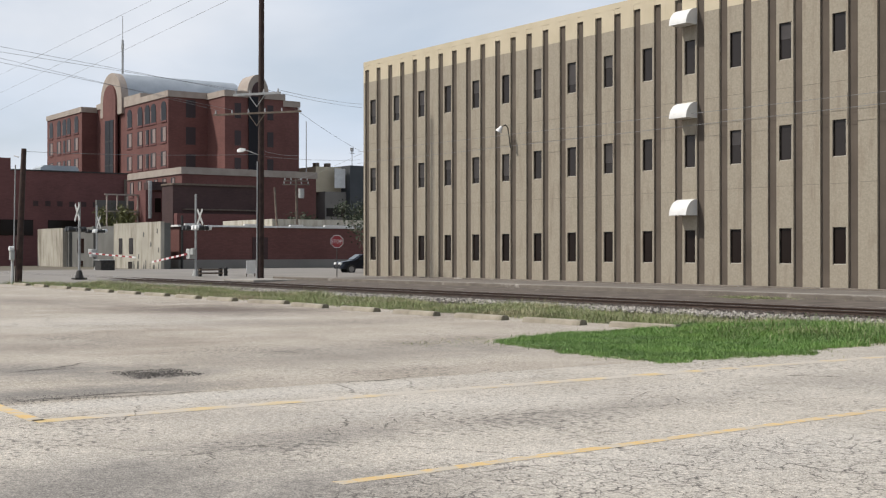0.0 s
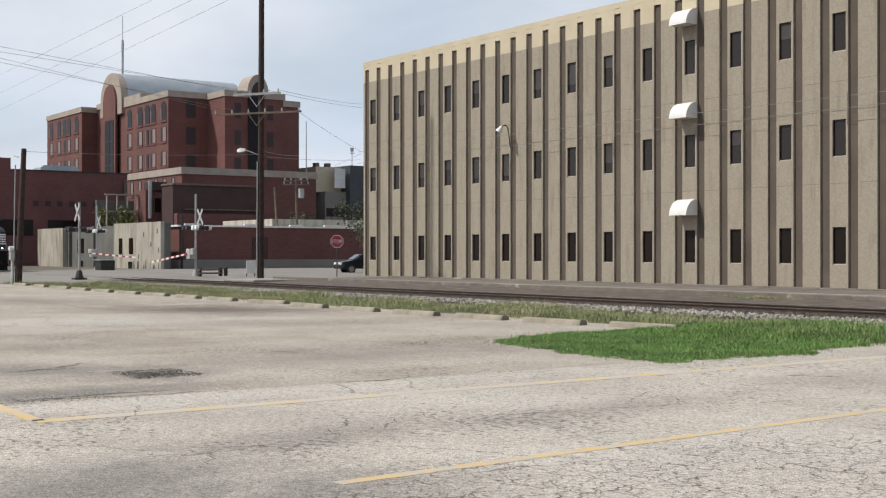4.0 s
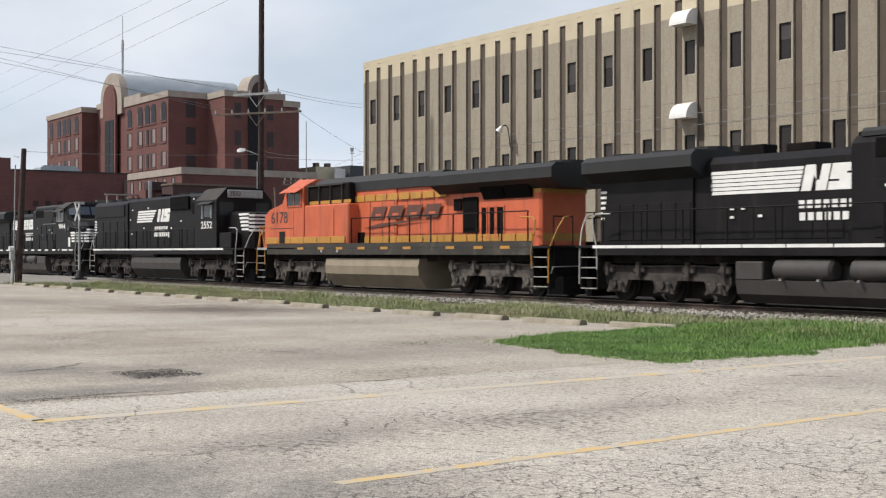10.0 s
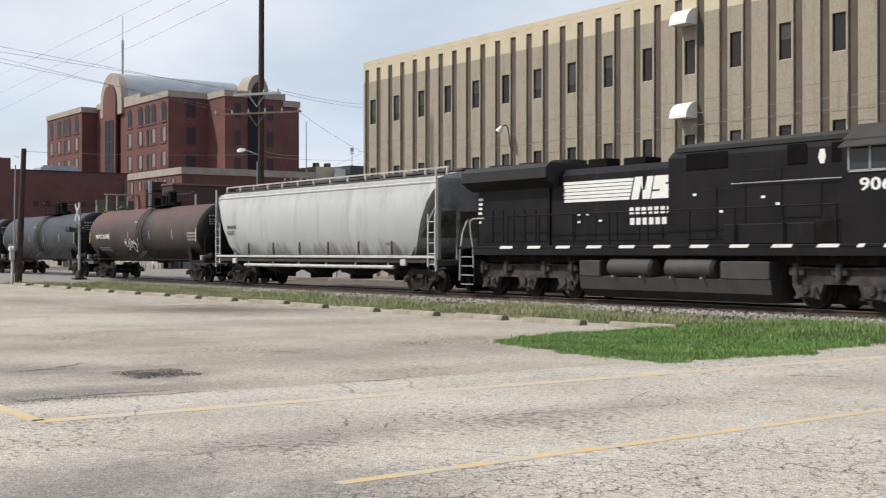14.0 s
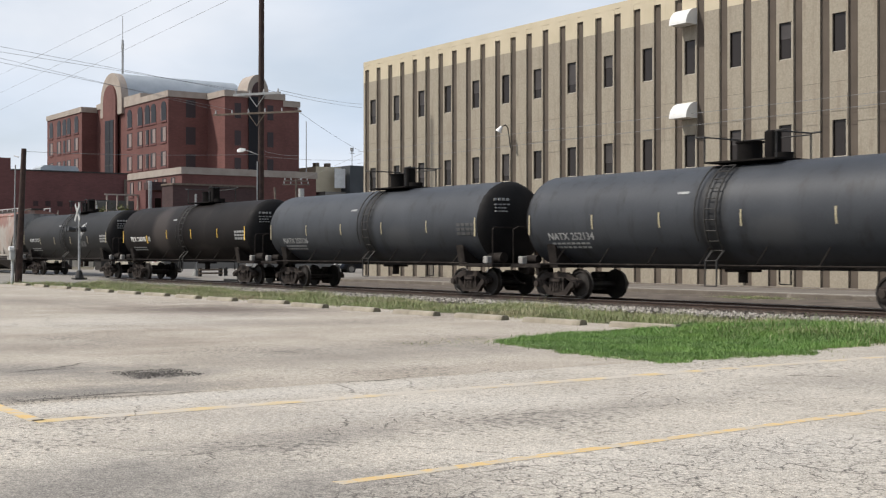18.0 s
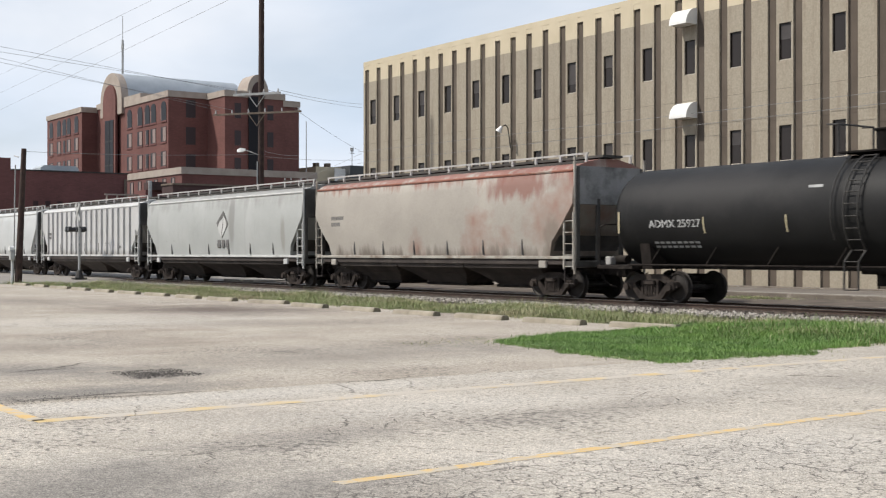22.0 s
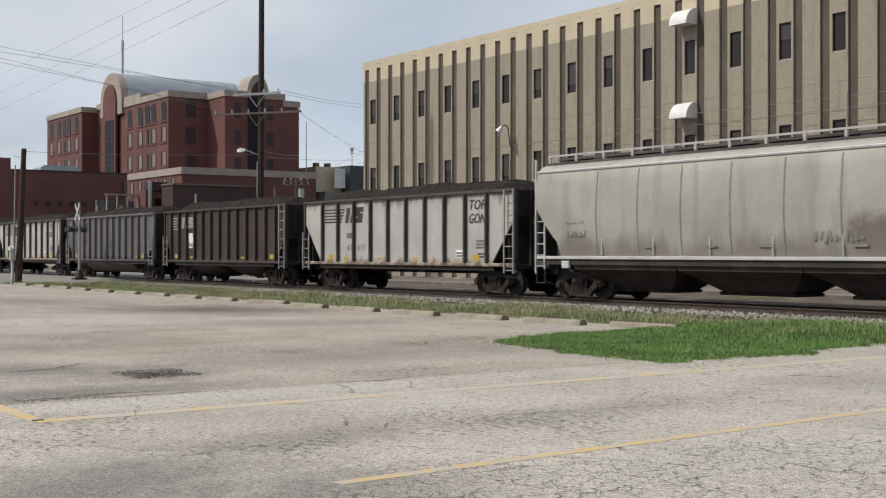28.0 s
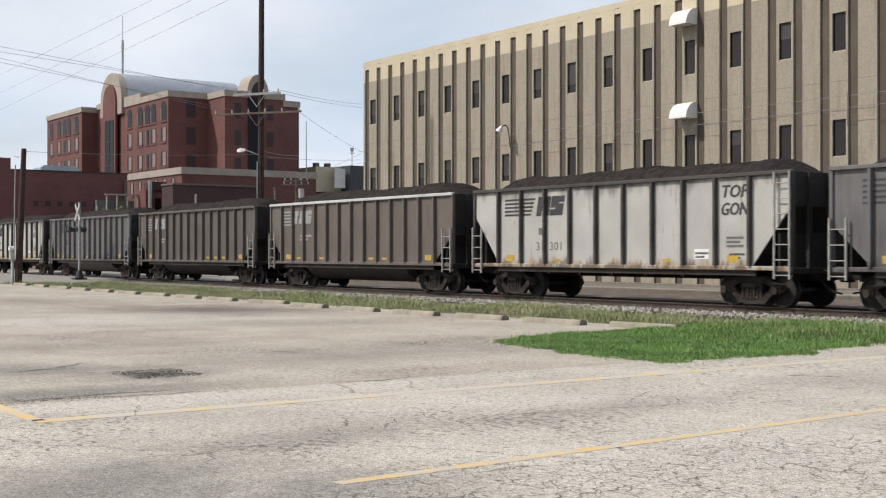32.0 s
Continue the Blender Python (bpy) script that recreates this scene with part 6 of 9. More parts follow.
def loco_base(v, stripe, tank_mat, tank=(-4.0, 3.6), trucks=(6.6, -7.0), body_mat=None, rail_mat=None, lead=False, dashes=False):
    """Frame, walkways, fuel tank, trucks, plows, steps and couplers."""
    mat = body_mat or BLACK
    part("frame", Solid().box(-10.3, 10.3, -1.0, 1.0, 1.15, 1.62), UNDER, v)
    part("walkway", Solid().cbox(-10.5, 10.5, -1.52, 1.52, 1.62, 1.70, 0.015), mat, v)
    for y in (-1, 1):
        part("side_sill", Solid().box(-9.6, 9.3, y * 1.50 - 0.02, y * 1.50 + 0.02, 1.40, 1.62 if stripe else 1.86), mat if stripe else SILL, v)
    if stripe:
        ends = [(0.9, 1.6), (2.3, 2.75), (5.75, 6.25), (6.35, 6.55), (7.11, 8.12), (8.42, 9.11)]
        if dashes:
            rows = [(-8.0 + 1.46 * i, -7.34 + 1.46 * i) for i in range(10)] + ends[-3:]
        elif tank != (-4.0, 3.6):
            rows = [(-9.7 + 1.5 * i, -8.24 + 1.5 * i) for i in range(12)]
        else:
            rows = [(-9.7 + 1.5 * i, -8.24 + 1.5 * i) for i in range(7)] + ends
        for x0, x1 in rows:
            k = 0.07 if dashes else 0.0
            part("sill_stripe", Solid().prism([(x0, 1.61), (x1, 1.61), (x1 + k, 1.70), (x0 + k, 1.70)], "y", -1.528, -1.5205), MARK, v, "white stripe on the sill")
    a, b = tank
    o = [(-1.35, 1.25), (-1.42, 0.95), (-1.38, 0.62), (-1.0, 0.12), (1.0, 0.12), (1.38, 0.62), (1.42, 0.95), (1.35, 1.25)]
    if stripe and tank == (-4.0, 3.6):
        o = [(-0.9, 1.25), (-1.0, 0.80), (-1.46, 0.74), (-1.38, 0.36), (-1.1, 0.12), (1.1, 0.12), (1.38, 0.36), (1.46, 0.74), (1.0, 0.80), (0.9, 1.25)]
        for x0, x1 in ((-4.0, -3.05), (1.84, 3.57)):
            for y in (-1, 1):
                part("tank_box", Solid().cbox(x0, x1, min(y * 0.85, y * 1.47), max(y * 0.85, y * 1.47), 0.74, 1.24, 0.03), tank_mat, v)
    part("fuel_tank", Solid().prism(o, "x", a, b), tank_mat, v, "dusty fuel tank between the trucks")
    for x in trucks:
        truck(v, x, "loco", not stripe)
    for d in (1, -1):
        pl = [(d * 10.35, -1.50), (d * 10.75, -1.2), (d * 10.98, 0), (d * 10.75, 1.2), (d * 10.35, 1.50), (d * 10.2, 1.45), (d * 10.2, -1.45)]
        if lead and d > 0:
            ring = [(10.52, -1.36), (10.74, -1.05), (10.98, 0.0), (10.74, 1.05), (10.52, 1.36), (10.40, 1.30), (10.40, -1.30)]
            rows = [(0.10, 1.0, 0.10), (0.35, 0.99, 0.02), (0.75, 0.97, -0.03), (1.20, 0.95, 0.0), (1.52, 0.93, 0.07), (1.66, 0.80, 0.04)]
            part("snow_plow", Solid().loft([[(x + k if x > 10.45 else x, y * w, z) for x, y in ring] for z, w, k in rows]), SOOT, v, "tall curved black snow plow", smooth=True)
            part("pilot_plate", Solid().cbox(10.28, 10.40, -1.45, 1.45, 0.60, 1.66, 0.02), BLACK, v)
        else:
            part("snow_plow", Solid().prism([(x * 0.985, y * 0.86) for x, y in pl], "z", 0.12, 0.70), BLACK, v)
            part("pilot_plate", Solid().cbox(min(d * 10.28, d * 10.40), max(d * 10.28, d * 10.40), -1.25, 1.25, 0.62, 1.66, 0.02), BLACK, v)
        steps(v, d * 9.95, d, UNDER, rail_mat or GRABWHITE)
    coupler(v, 10.45, 0.72)


def emblem_blocks(v, x, z, w, h, y, m, slant):
    """Two bold slanted blocks, each cut by slits."""
    one = [(0, 0), (0.40, 0), (0.40, 0.62), (0.50, 0.62), (0.60, 0), (1, 0), (1, 1), (0.66, 1), (0.66, 0.40), (0.54, 0.40), (0.40, 1), (0, 1)]
    two = [(0, 0), (1, 0), (1, 0.60), (0.62, 0.60), (0.62, 0.68), (1, 0.68), (1, 1), (0, 1), (0, 0.40), (0.38, 0.40), (0.38, 0.32), (0, 0.32)]
    for k, o in enumerate((one, two)):
        part("emblem_block", Solid().prism([(x + k * w * 1.06 + u * w + slant * q, z + q * h) for u, q in o], "y", y - 0.006, y), m, v)


def ns_emblem(v, x, z, y, mat=None, k=1.0):
    """Long bars that end in two bold blocks."""
    m = mat or MARK
    if k == 1.0:
        bars(v, [(x + 0.02 * (i % 3), x + 3.06 + 0.03 * (6 - i), z - 0.113 * (i + 1) + 0.022, z - 0.113 * i, 0.03) for i in range(6)], y, m)
        emblem_blocks(v, x + 3.16, z - 0.66, 0.80, 0.68, y, m, 0.17)
    else:
        bars(v, [(x - 0.05 * i, x + 2.60 - 0.15 * i, z - 0.136 * (i + 1) + 0.036, z - 0.136 * i, 0.06) for i in range(5)], y, m)
        emblem_blocks(v, x + 2.72, z - 0.66, 0.80, 0.70, y, m, 0.22)


def word_bars(v, x, z, y, w, hgt, n, m, slant=0.05):
    """A word as a row of plain bars."""
    bars(v, [(x + w * (i + 0.12) / n, x + w * (i + 0.80) / n, z, z + hgt, slant) for i in range(n)], y, m, "word_bar")


def nose_stripes(v, x, z, w, y, mat, n=5, slant=0.05):
    """White nose bands seen on the side of the nose."""
    bars(v, [(x + slant * i * 1.6, x + w, z - 0.178 * (i + 1) + 0.075, z - 0.178 * i, 0.0) for i in range(n)], y, mat, "nose_stripe")


def wide_cab_loco(number, s, look_ns=True, lead=False, dashes=False):
    """A six axle wide cab road locomotive; the cab is at +x."""
    flip = not look_ns
    body = BLACK if look_ns else ORANGE
    if look_ns:
        v = thing("locomotive", "black road locomotive with white nose stripes and a wide cab", "locomotive")
    else:
        v = thing("locomotive", "orange and black road locomotive running cab last", "locomotive")
    top = HOODGREY
    side = -1 if not flip else 1
    loco_base(v, look_ns, TANKGREY if look_ns else TANKTAN, (-4.0, 3.6) if look_ns else (-2.75, 4.2), (6.6, -7.0), None, LOCOYEL if not look_ns else GRABWHITE, lead, dashes)
    cab = part("cab", wide_cab(0, 5.9), body, v, "wide cab with a blunt nose")
    if look_ns:
        part("roof_panel", Solid().prism([(-0.9, 4.705), (-1.53, 4.30), (-1.53, 4.26), (-0.9, 4.66)], "x", 5.95, 7.55), ROOFDUST, v, "dusty sloped cab roof side")
    for y in (-1, 1):
        w = part("cab_window", Solid().box(6.15, 7.35, y * 1.505 - 0.01, y * 1.505 + 0.01, 3.52, 4.12), CABGLASS, v)
        f = Solid()
        for x in (6.10, 6.72, 7.35):
            f.box(x, x + 0.05, y * 1.52 - 0.015, y * 1.52 + 0.015, 3.48, 4.16)
        f.box(6.10, 7.40, y * 1.52 - 0.015, y * 1.52 + 0.015, 3.46, 3.52).box(6.10, 7.40, y * 1.52 - 0.015, y * 1.52 + 0.015, 4.12, 4.17)
        part("window_frame", f, STEEL if look_ns else ORANGE, w)
        part("visor", Solid().prism([(y * 1.50, 4.22), (y * 1.80, 4.06), (y * 1.80, 4.09), (y * 1.50, 4.27)], "x", 6.0, 7.55), ROOFDUST if look_ns else ORANGE, v)
    # windscreen, on the slope between roof and nose
    for y0, y1 in ((-0.82, -0.05), (0.05, 0.82)):
        part("windscreen", Solid().loft([[(7.90, y0, 4.40), (7.90, y1, 4.40), (8.18, y1, 3.89), (8.18, y0, 3.89)], [(7.86, y0, 4.38), (7.86, y1, 4.38), (8.14, y1, 3.87), (8.14, y0, 3.87)]]), SCREEN, v)
    for y in (-1, 1):
        part("windscreen", Solid().loft([[(7.82, y * 0.92, 4.38), (7.74, y * 1.30, 4.24), (7.98, y * 1.34, 3.86), (8.19, y * 0.92, 3.86)],
                                         [(7.78, y * 0.9, 4.36), (7.70, y * 1.28, 4.22), (7.94, y * 1.32, 3.84), (8.15, y * 0.9, 3.84)]]), SCREEN, v)
    part("headlight_box", Solid().cbox(7.55, 7.86, -0.55, 0.55, 4.50, 4.72, 0.04), top if look_ns else ORANGE, v)
    for y in (-0.14, 0.14):
        part("headlight", Solid().tube((7.84, y, 4.61), (7.885, y, 4.61), 0.06, 12), GLOW if s > -30 else CABGLASS, v)
    for y in (-1.0, 1.0):
        part("ditch_light", Solid().tube((10.33, y, 1.86), (10.40, y, 1.86), 0.055, 12), GLOW if s > -30 else CABGLASS, v)
    if look_ns:
        for y in (-1, 1):
            nose_stripes(v, 8.62, 2.96, 0.88, y * 1.508, MARK)
        f = Solid()
        for i in range(5):
            z = 2.96 - 0.178 * i
            f.loft([[(9.60, -1.475, z - 0.103), (10.315, -0.86, z - 0.103), (10.315, 0.86, z - 0.103), (9.60, 1.475, z - 0.103)],
                    [(9.60, -1.475, z), (10.30, -0.86, z), (10.30, 0.86, z), (9.60, 1.475, z)]], False)
        part("nose_band", f, MARK, v, "white bands across the nose")
        part("door_panel", Solid().box(8.30, 8.66, -1.512, -1.502, 1.86, 2.44), MARK, v, "white panel beside the steps")
        part("nose_door", Solid().box(10.31, 10.335, -0.30, 0.30, 1.9, 2.98), MARK, v, "white nose door")
        part("door_emblem", Solid().prism([(-0.2, 2.15), (-0.05, 2.3), (0.1, 2.2), (0.12, 2.5), (0.2, 2.75), (0.05, 2.85), (-0.1, 2.6)], "x", 10.335, 10.342), BLACK, v, "plain dark shape")
        part("nose_top", Solid().loft([[(8.33, -1.15, 3.63), (8.33, 1.15, 3.63), (9.25, 0.15, 3.505), (9.25, -0.15, 3.505)], [(8.33, -1.15, 3.60), (8.33, 1.15, 3.60), (9.25, 0.15, 3.47), (9.25, -0.15, 3.47)]]), ROOFDUST, v, "dusty anti glare panel")
    for y in (-1, 1):
        part("front_rail", Solid().path([(10.42, y * 1.30, 1.70), (10.42, y * 1.30, 2.66), (10.42, y * 0.48, 2.66), (10.42, y * 0.48, 1.70)], 0.024, 6), BLACK if look_ns else LOCOYEL, v, "handrail across the front platform")
        part("front_rail", Solid().path([(10.42, y * 0.90, 1.70), (10.42, y * 0.90, 2.66)], 0.02, 6), BLACK if look_ns else LOCOYEL, v)
    if look_ns:
        part("number_board", Solid().cbox(7.72, 7.90, -0.95, -0.32, 4.52, 4.70, 0.02), GREYBOX, v, "small number board beside the headlights")
        part("platform_edge", Solid().box(10.42, 10.50, -1.30, 1.30, 1.66, 1.73), GRABWHITE, v, "worn pale edge of the front platform")
    for y in (-0.95, -0.75, -0.55, 0.55, 0.75):
        part("air_hose", Solid().path([(10.48, y, 1.25), (10.72, y, 1.0), (10.80, y + 0.05, 0.62), (10.66, y + 0.1, 0.42)], 0.03, 6), DARKSTEEL, v)
    # hoods
    h1 = part("engine_hood", hood(Solid(), -6.0, -0.6, 0.93, 1.70, 4.18, 0.22), body if look_ns else ORANGE, v)
    part("equipment_hood", hood(Solid(), -0.6, 5.9, 0.98, 1.70, 4.42, 0.2), body if look_ns else ORANGE, v)
    part("radiator_hood", hood(Solid(), -9.90 if look_ns else -9.35, -6.0, 1.0, 1.70, 4.05, 0.1), body if look_ns else ORANGE, v)
    wing = Solid().prism([(-1.02, 3.62), (-1.50, 3.92), (-1.50, 4.26), (-1.30, 4.42), (1.30, 4.42), (1.50, 4.26), (1.50, 3.92), (1.02, 3.62)], "x", -10.55 if not look_ns else -10.25, -5.6 if look_ns else -3.6)
    part("radiator_wing", wing, top, v, "overhanging radiator housing")
    for i in range(3):
        part("roof_fan", Solid().tube((-9.6 + 1.7 * i, 0, 4.42), (-9.6 + 1.7 * i, 0, 4.55), 0.62, 14), top, v)
    part("exhaust", Solid().cbox(-4.9, -4.0, -0.3, 0.3, 4.16, 4.50, 0.03), SOOT, v)
    part("exhaust_hood", Solid().cbox(-3.2, -2.2, -0.35, 0.35, 4.16, 4.44, 0.03), SOOT, v)
    part("equipment_roof", hood(Solid(), -0.4, 5.7, 0.85, 4.40, 4.62, 0.1), top, v)
    # doors, grilles and panels on the visible hood side
    for y in (-1, 1):
        if look_ns:
            for i in range(6):
                part("hood_door", Solid().cbox(-9.55 + 0.59 * i, -9.03 + 0.59 * i, y * 1.012 - 0.012, y * 1.012 + 0.012, 1.85, 2.95, 0.01), BLACK, v)
            for i in range(5):
                part("hood_door", Solid().cbox(-5.7 + 0.98 * i, -4.78 + 0.98 * i, y * 0.94 - 0.012, y * 0.94 + 0.012, 1.85, 2.75, 0.01), BLACK, v)
            for x0, x1, z0, z1 in ((0.12, 1.70, 3.84, 4.32), (3.78, 4.42, 3.80, 4.34), (5.2, 5.7, 3.80, 4.3), (0.1, 1.3, 1.85, 3.3), (1.4, 2.35, 1.85, 3.3), (2.45, 3.6, 1.85, 3.3), (3.7, 4.9, 2.4, 3.3), (1.9, 3.6, 3.42, 3.75)):
                part("panel", Solid().cbox(x0, x1, y * 0.99 - 0.012, y * 0.99 + 0.012, z0, z1, 0.01), GRILLE if z0 > 3.78 else BLACK, v, "dark louvred grille" if z0 > 3.78 else "")
        else:
            part("equipment_door", Solid().cbox(-4.95, -4.48, y * 1.012 - 0.015, y * 1.012 + 0.015, 3.0, 3.42, 0.01), GRILLE, v)
            part("tall_door", Solid().cbox(-5.93, -5.07, y * 1.02 - 0.02, y * 1.02 + 0.02, 2.19, 3.46, 0.01), GRILLE, v, "tall dark hood door")
            for x0, x1 in ((-6.46, -6.18), (-6.93, -6.65), (-7.43, -7.06)):
                part("grille", Solid().cbox(x0, x1, y * 1.014 - 0.012, y * 1.014 + 0.012, 2.0, 3.06, 0.01), GRILLE, v)
                part("grille_frame", Solid().box(x0 - 0.05, x0, y * 1.014 - 0.02, y * 1.014 + 0.02, 1.96, 3.1).box(x1, x1 + 0.05, y * 1.014 - 0.02, y * 1.014 + 0.02, 1.96, 3.1), ORANGE, v)
            for x0, x1 in ((-7.58, -6.35), (-9.02, -7.66)):
                part("radiator_grille", Solid().prism([(y * 1.02, 3.34), (y * 1.06, 3.34), (y * 1.30, 3.84), (y * 1.02, 3.84)], "x", x0, x1), GRILLE, v, "black slanted radiator grille")
            for i in range(9):
                q = -9.0 + 0.93 * i
                part("lower_band", Solid().cbox(q, q + 0.88, y * 1.022 - 0.01, y * 1.022 + 0.01, 1.87, 2.13, 0.008), LOCOYEL, v, "yellow lower band panel")
            part("lower_band", Solid().box(-0.6, 2.1, y * 1.0 - 0.006, y * 1.0 + 0.006, 1.87, 2.13), LOCOYEL, v)
            for i in range(6):
                q = 2.45 + 1.16 * i
                part("lower_band", Solid().cbox(q, q + 1.12, y * 1.506 - 0.012, y * 1.506 + 0.012, 1.88, 2.15, 0.008), LOCOYEL, v)
            for i in range(8):
                q = -4.0 + 0.82 * i
                part("hood_door", Solid().cbox(q, q + 0.74, y * 1.0 - 0.012, y * 1.0 + 0.012, 3.53, 3.79, 0.01), LOCOYEL, v, "yellow upper hood door")
            part("end_band", Solid().box(-9.44, -9.06, y * 1.012 - 0.006, y * 1.012 + 0.006, 3.48, 3.78), LOCOYEL, v)
            part("cab_door", Solid().cbox(7.58, 8.08, y * 1.522 - 0.012, y * 1.522 + 0.012, 1.89, 2.41, 0.008), BLACK, v)
            for i in range(7):
                part("seam", Solid().box(-4.1 + 0.9 * i, -4.085 + 0.9 * i, y * 1.0 - 0.004, y * 1.0 + 0.004, 1.88, 3.5), SILL, v)
            for q in (3.35, 6.8):
                part("seam", Solid().box(q, q + 0.02, y * 1.5 - 0.004, y * 1.5 + 0.004, 2.16, 3.3), SILL, v)
            part("recess", Solid().box(1.75, 2.22, y * 1.0 - 0.02, y * 1.0 + 0.02, 1.88, 2.3), GRILLE, v)
        railing(v, -9.3, 5.7 if look_ns else 2.0, y * 1.46, 1.70 if look_ns else 1.86, 10 if look_ns else 9, BLACK)
    if not look_ns:
        part("hood_top", hood(Solid(), -3.6, 5.85, 1.03, 3.98, 4.55, 0.2), top, v, "black upper hood")
        part("end_band", Solid().box(-9.458, -9.45, -0.96, 0.96, 3.48, 3.78), LOCOYEL, v, "yellow band across the hood end")
        part("end_band", Solid().box(-9.458, -9.45, -0.96, 0.96, 1.87, 2.13), LOCOYEL, v)
        for y in (-1, 1):
            part("end_rail", Solid().path([(-10.42, y * 1.30, 1.70), (-10.42, y * 1.30, 2.66), (-10.42, y * 0.48, 2.66), (-10.42, y * 0.48, 1.70)], 0.024, 6), BLACK, v)
        part("wide_body", Solid().cbox(2.24, 5.92, -1.47, 1.47, 1.72, 3.50, 0.06), ORANGE, v)
        part("end_hood", Solid().cbox(-9.45, -9.20, -0.98, 0.98, 1.70, 3.80, 0.04), ORANGE, v)
        part("intake_box", Solid().cbox(2.45, 5.85, -1.30, 1.30, 3.48, 4.36, 0.05), SOOT, v, "dark intake housing behind the cab")
        part("upper_band", Solid().box(2.3, 5.8, 1.305, 1.312, 3.52, 3.66), LOCOYEL, v)
        rk = Solid()
        for i in range(4):
            rk.tube((2.9 + 0.95 * i, 1.36, 3.50), (2.9 + 0.95 * i, 1.36, 4.3), 0.035, 5)
        rk.tube((2.8, 1.36, 4.3), (5.9, 1.36, 4.3), 0.03, 5)
        part("roof_rail", rk, SILL, v)
        # slanted emblem slabs and a swoosh
        yy = 1.012
        for i in range(4):
            x = 1.28 - 1.25 * i
            part("emblem_slab", Solid().prism([(x, 2.80), (x - 0.98, 2.80), (x - 1.24, 3.30), (x - 0.26, 3.30)], "y", yy, yy + 0.006), EMBLEM, v)
            part("emblem_slit", Solid().prism([(x - 0.38, 2.93), (x - 0.80, 2.93), (x - 0.86, 3.02), (x - 0.44, 3.02)], "y", yy + 0.006, yy + 0.009), ORANGE, v)
        part("swoosh", Solid().prism([(1.7, 2.47), (1.2, 2.45), (-2.2, 2.70), (-3.0, 2.74), (-2.2, 2.74), (0.6, 2.63)], "y", yy, yy + 0.006), EMBLEM, v, "dark swoosh stripe")
        write_fit(v, number, 8.87, 7.34, 2.77, 3.28, 1.515, MARKDARK, "number")
        for q in (9.7, 9.3, 5.9, 4.13, 2.6, 0.9, -0.8, -2.4, -5.2, -6.9, -8.4):
            part("sill_mark", Solid().box(q, q + 0.52, 1.521, 1.526, 1.61, 1.71), LOCOYEL if abs(q) < 9 else GRABWHITE, v)
        for q in (2.95, 4.25):
            part("sill_light", Solid().cbox(q, q + 0.12, 1.52, 1.55, 1.49, 1.60, 0.01), GRABWHITE, v)
        part("nose_line", Solid().box(6.8, 8.96, 1.506, 1.512, 2.535, 2.56), MARKDARK, v)
    else:
        y = -0.938
        ns_emblem(v, -5.37, 3.75, y)
        word_bars(v, -2.29, 2.64, y - 0.018, 1.84, 0.21, 7, MARK, 0.0)
        word_bars(v, -2.27, 2.32, y - 0.018, 2.17, 0.21, 8, MARK, 0.0)
        write_fit(v, number, 6.43, 7.66, 3.0, 3.31, -1.512, MARK, "number", 0.03)
        part("cab_emblem", Solid().prism([(4.85, 3.78), (4.97, 3.78), (5.03, 3.95), (4.98, 4.15), (4.84, 4.15), (4.79, 3.95)], "y", -1.0, -0.985), MARK, v, "small white badge")
        bars(v, [(-9.88, -9.62 - 0.02 * i, 3.3 - 0.16 * i, 3.38 - 0.16 * i, 0.0) for i in range(6)], -1.006, MARK, "end_stripe")
        for x, z in ((-4.6, 2.66), (-4.2, 2.66), (-4.6, 2.42), (-3.6, 2.44), (0.4, 3.1), (1.4, 2.6), (2.9, 2.95), (3.4, 2.75)):
            part("notice", Solid().box(x, x + 0.14, -1.004, -0.998, z, z + 0.07), MARK, v)
    if look_ns:
        for x in (-2.70, -0.28):
            r = part("air_reservoir", Solid().loft([[(x + dx, -1.28 - q * math.cos(a), 1.03 + q * math.sin(a)) for a in [math.pi * i / 8 for i in range(16)]] for dx, q in ((0, 0.2), (0.08, 0.29), (1.82, 0.29), (1.9, 0.2))]), TANKGREY, v, smooth=True)
            part("strap", Solid().box(x + 0.3, x + 0.36, -1.585, -1.3, 0.74, 0.80).box(x + 1.5, x + 1.56, -1.585, -1.3, 0.74, 0.80), STEEL, r)
        part("battery_box", Solid().cbox(1.9, 5.0, -1.40, -0.95, 1.70, 2.26, 0.03), BLACK, v)
        part("battery_box", Solid().cbox(5.02, 5.88, -1.44, -0.95, 1.70, 2.32, 0.03), SOOT, v)
        part("grab_rail", Solid().tube((1.9, -1.06, 3.38), (5.7, -1.06, 3.38), 0.018, 6), STEEL, v)
        part("roof_horn", Solid().cbox(-1.0, -0.3, -0.2, 0.2, 4.36, 4.60, 0.03).tube((-0.3, 0, 4.52), (0.1, 0, 4.55), 0.10, 8), SOOT, v)
    if not look_ns:
        v.rotation_euler = (0, 0, math.pi)
    TRAIN.append((v, s, 180 if not look_ns else 0))
    return v


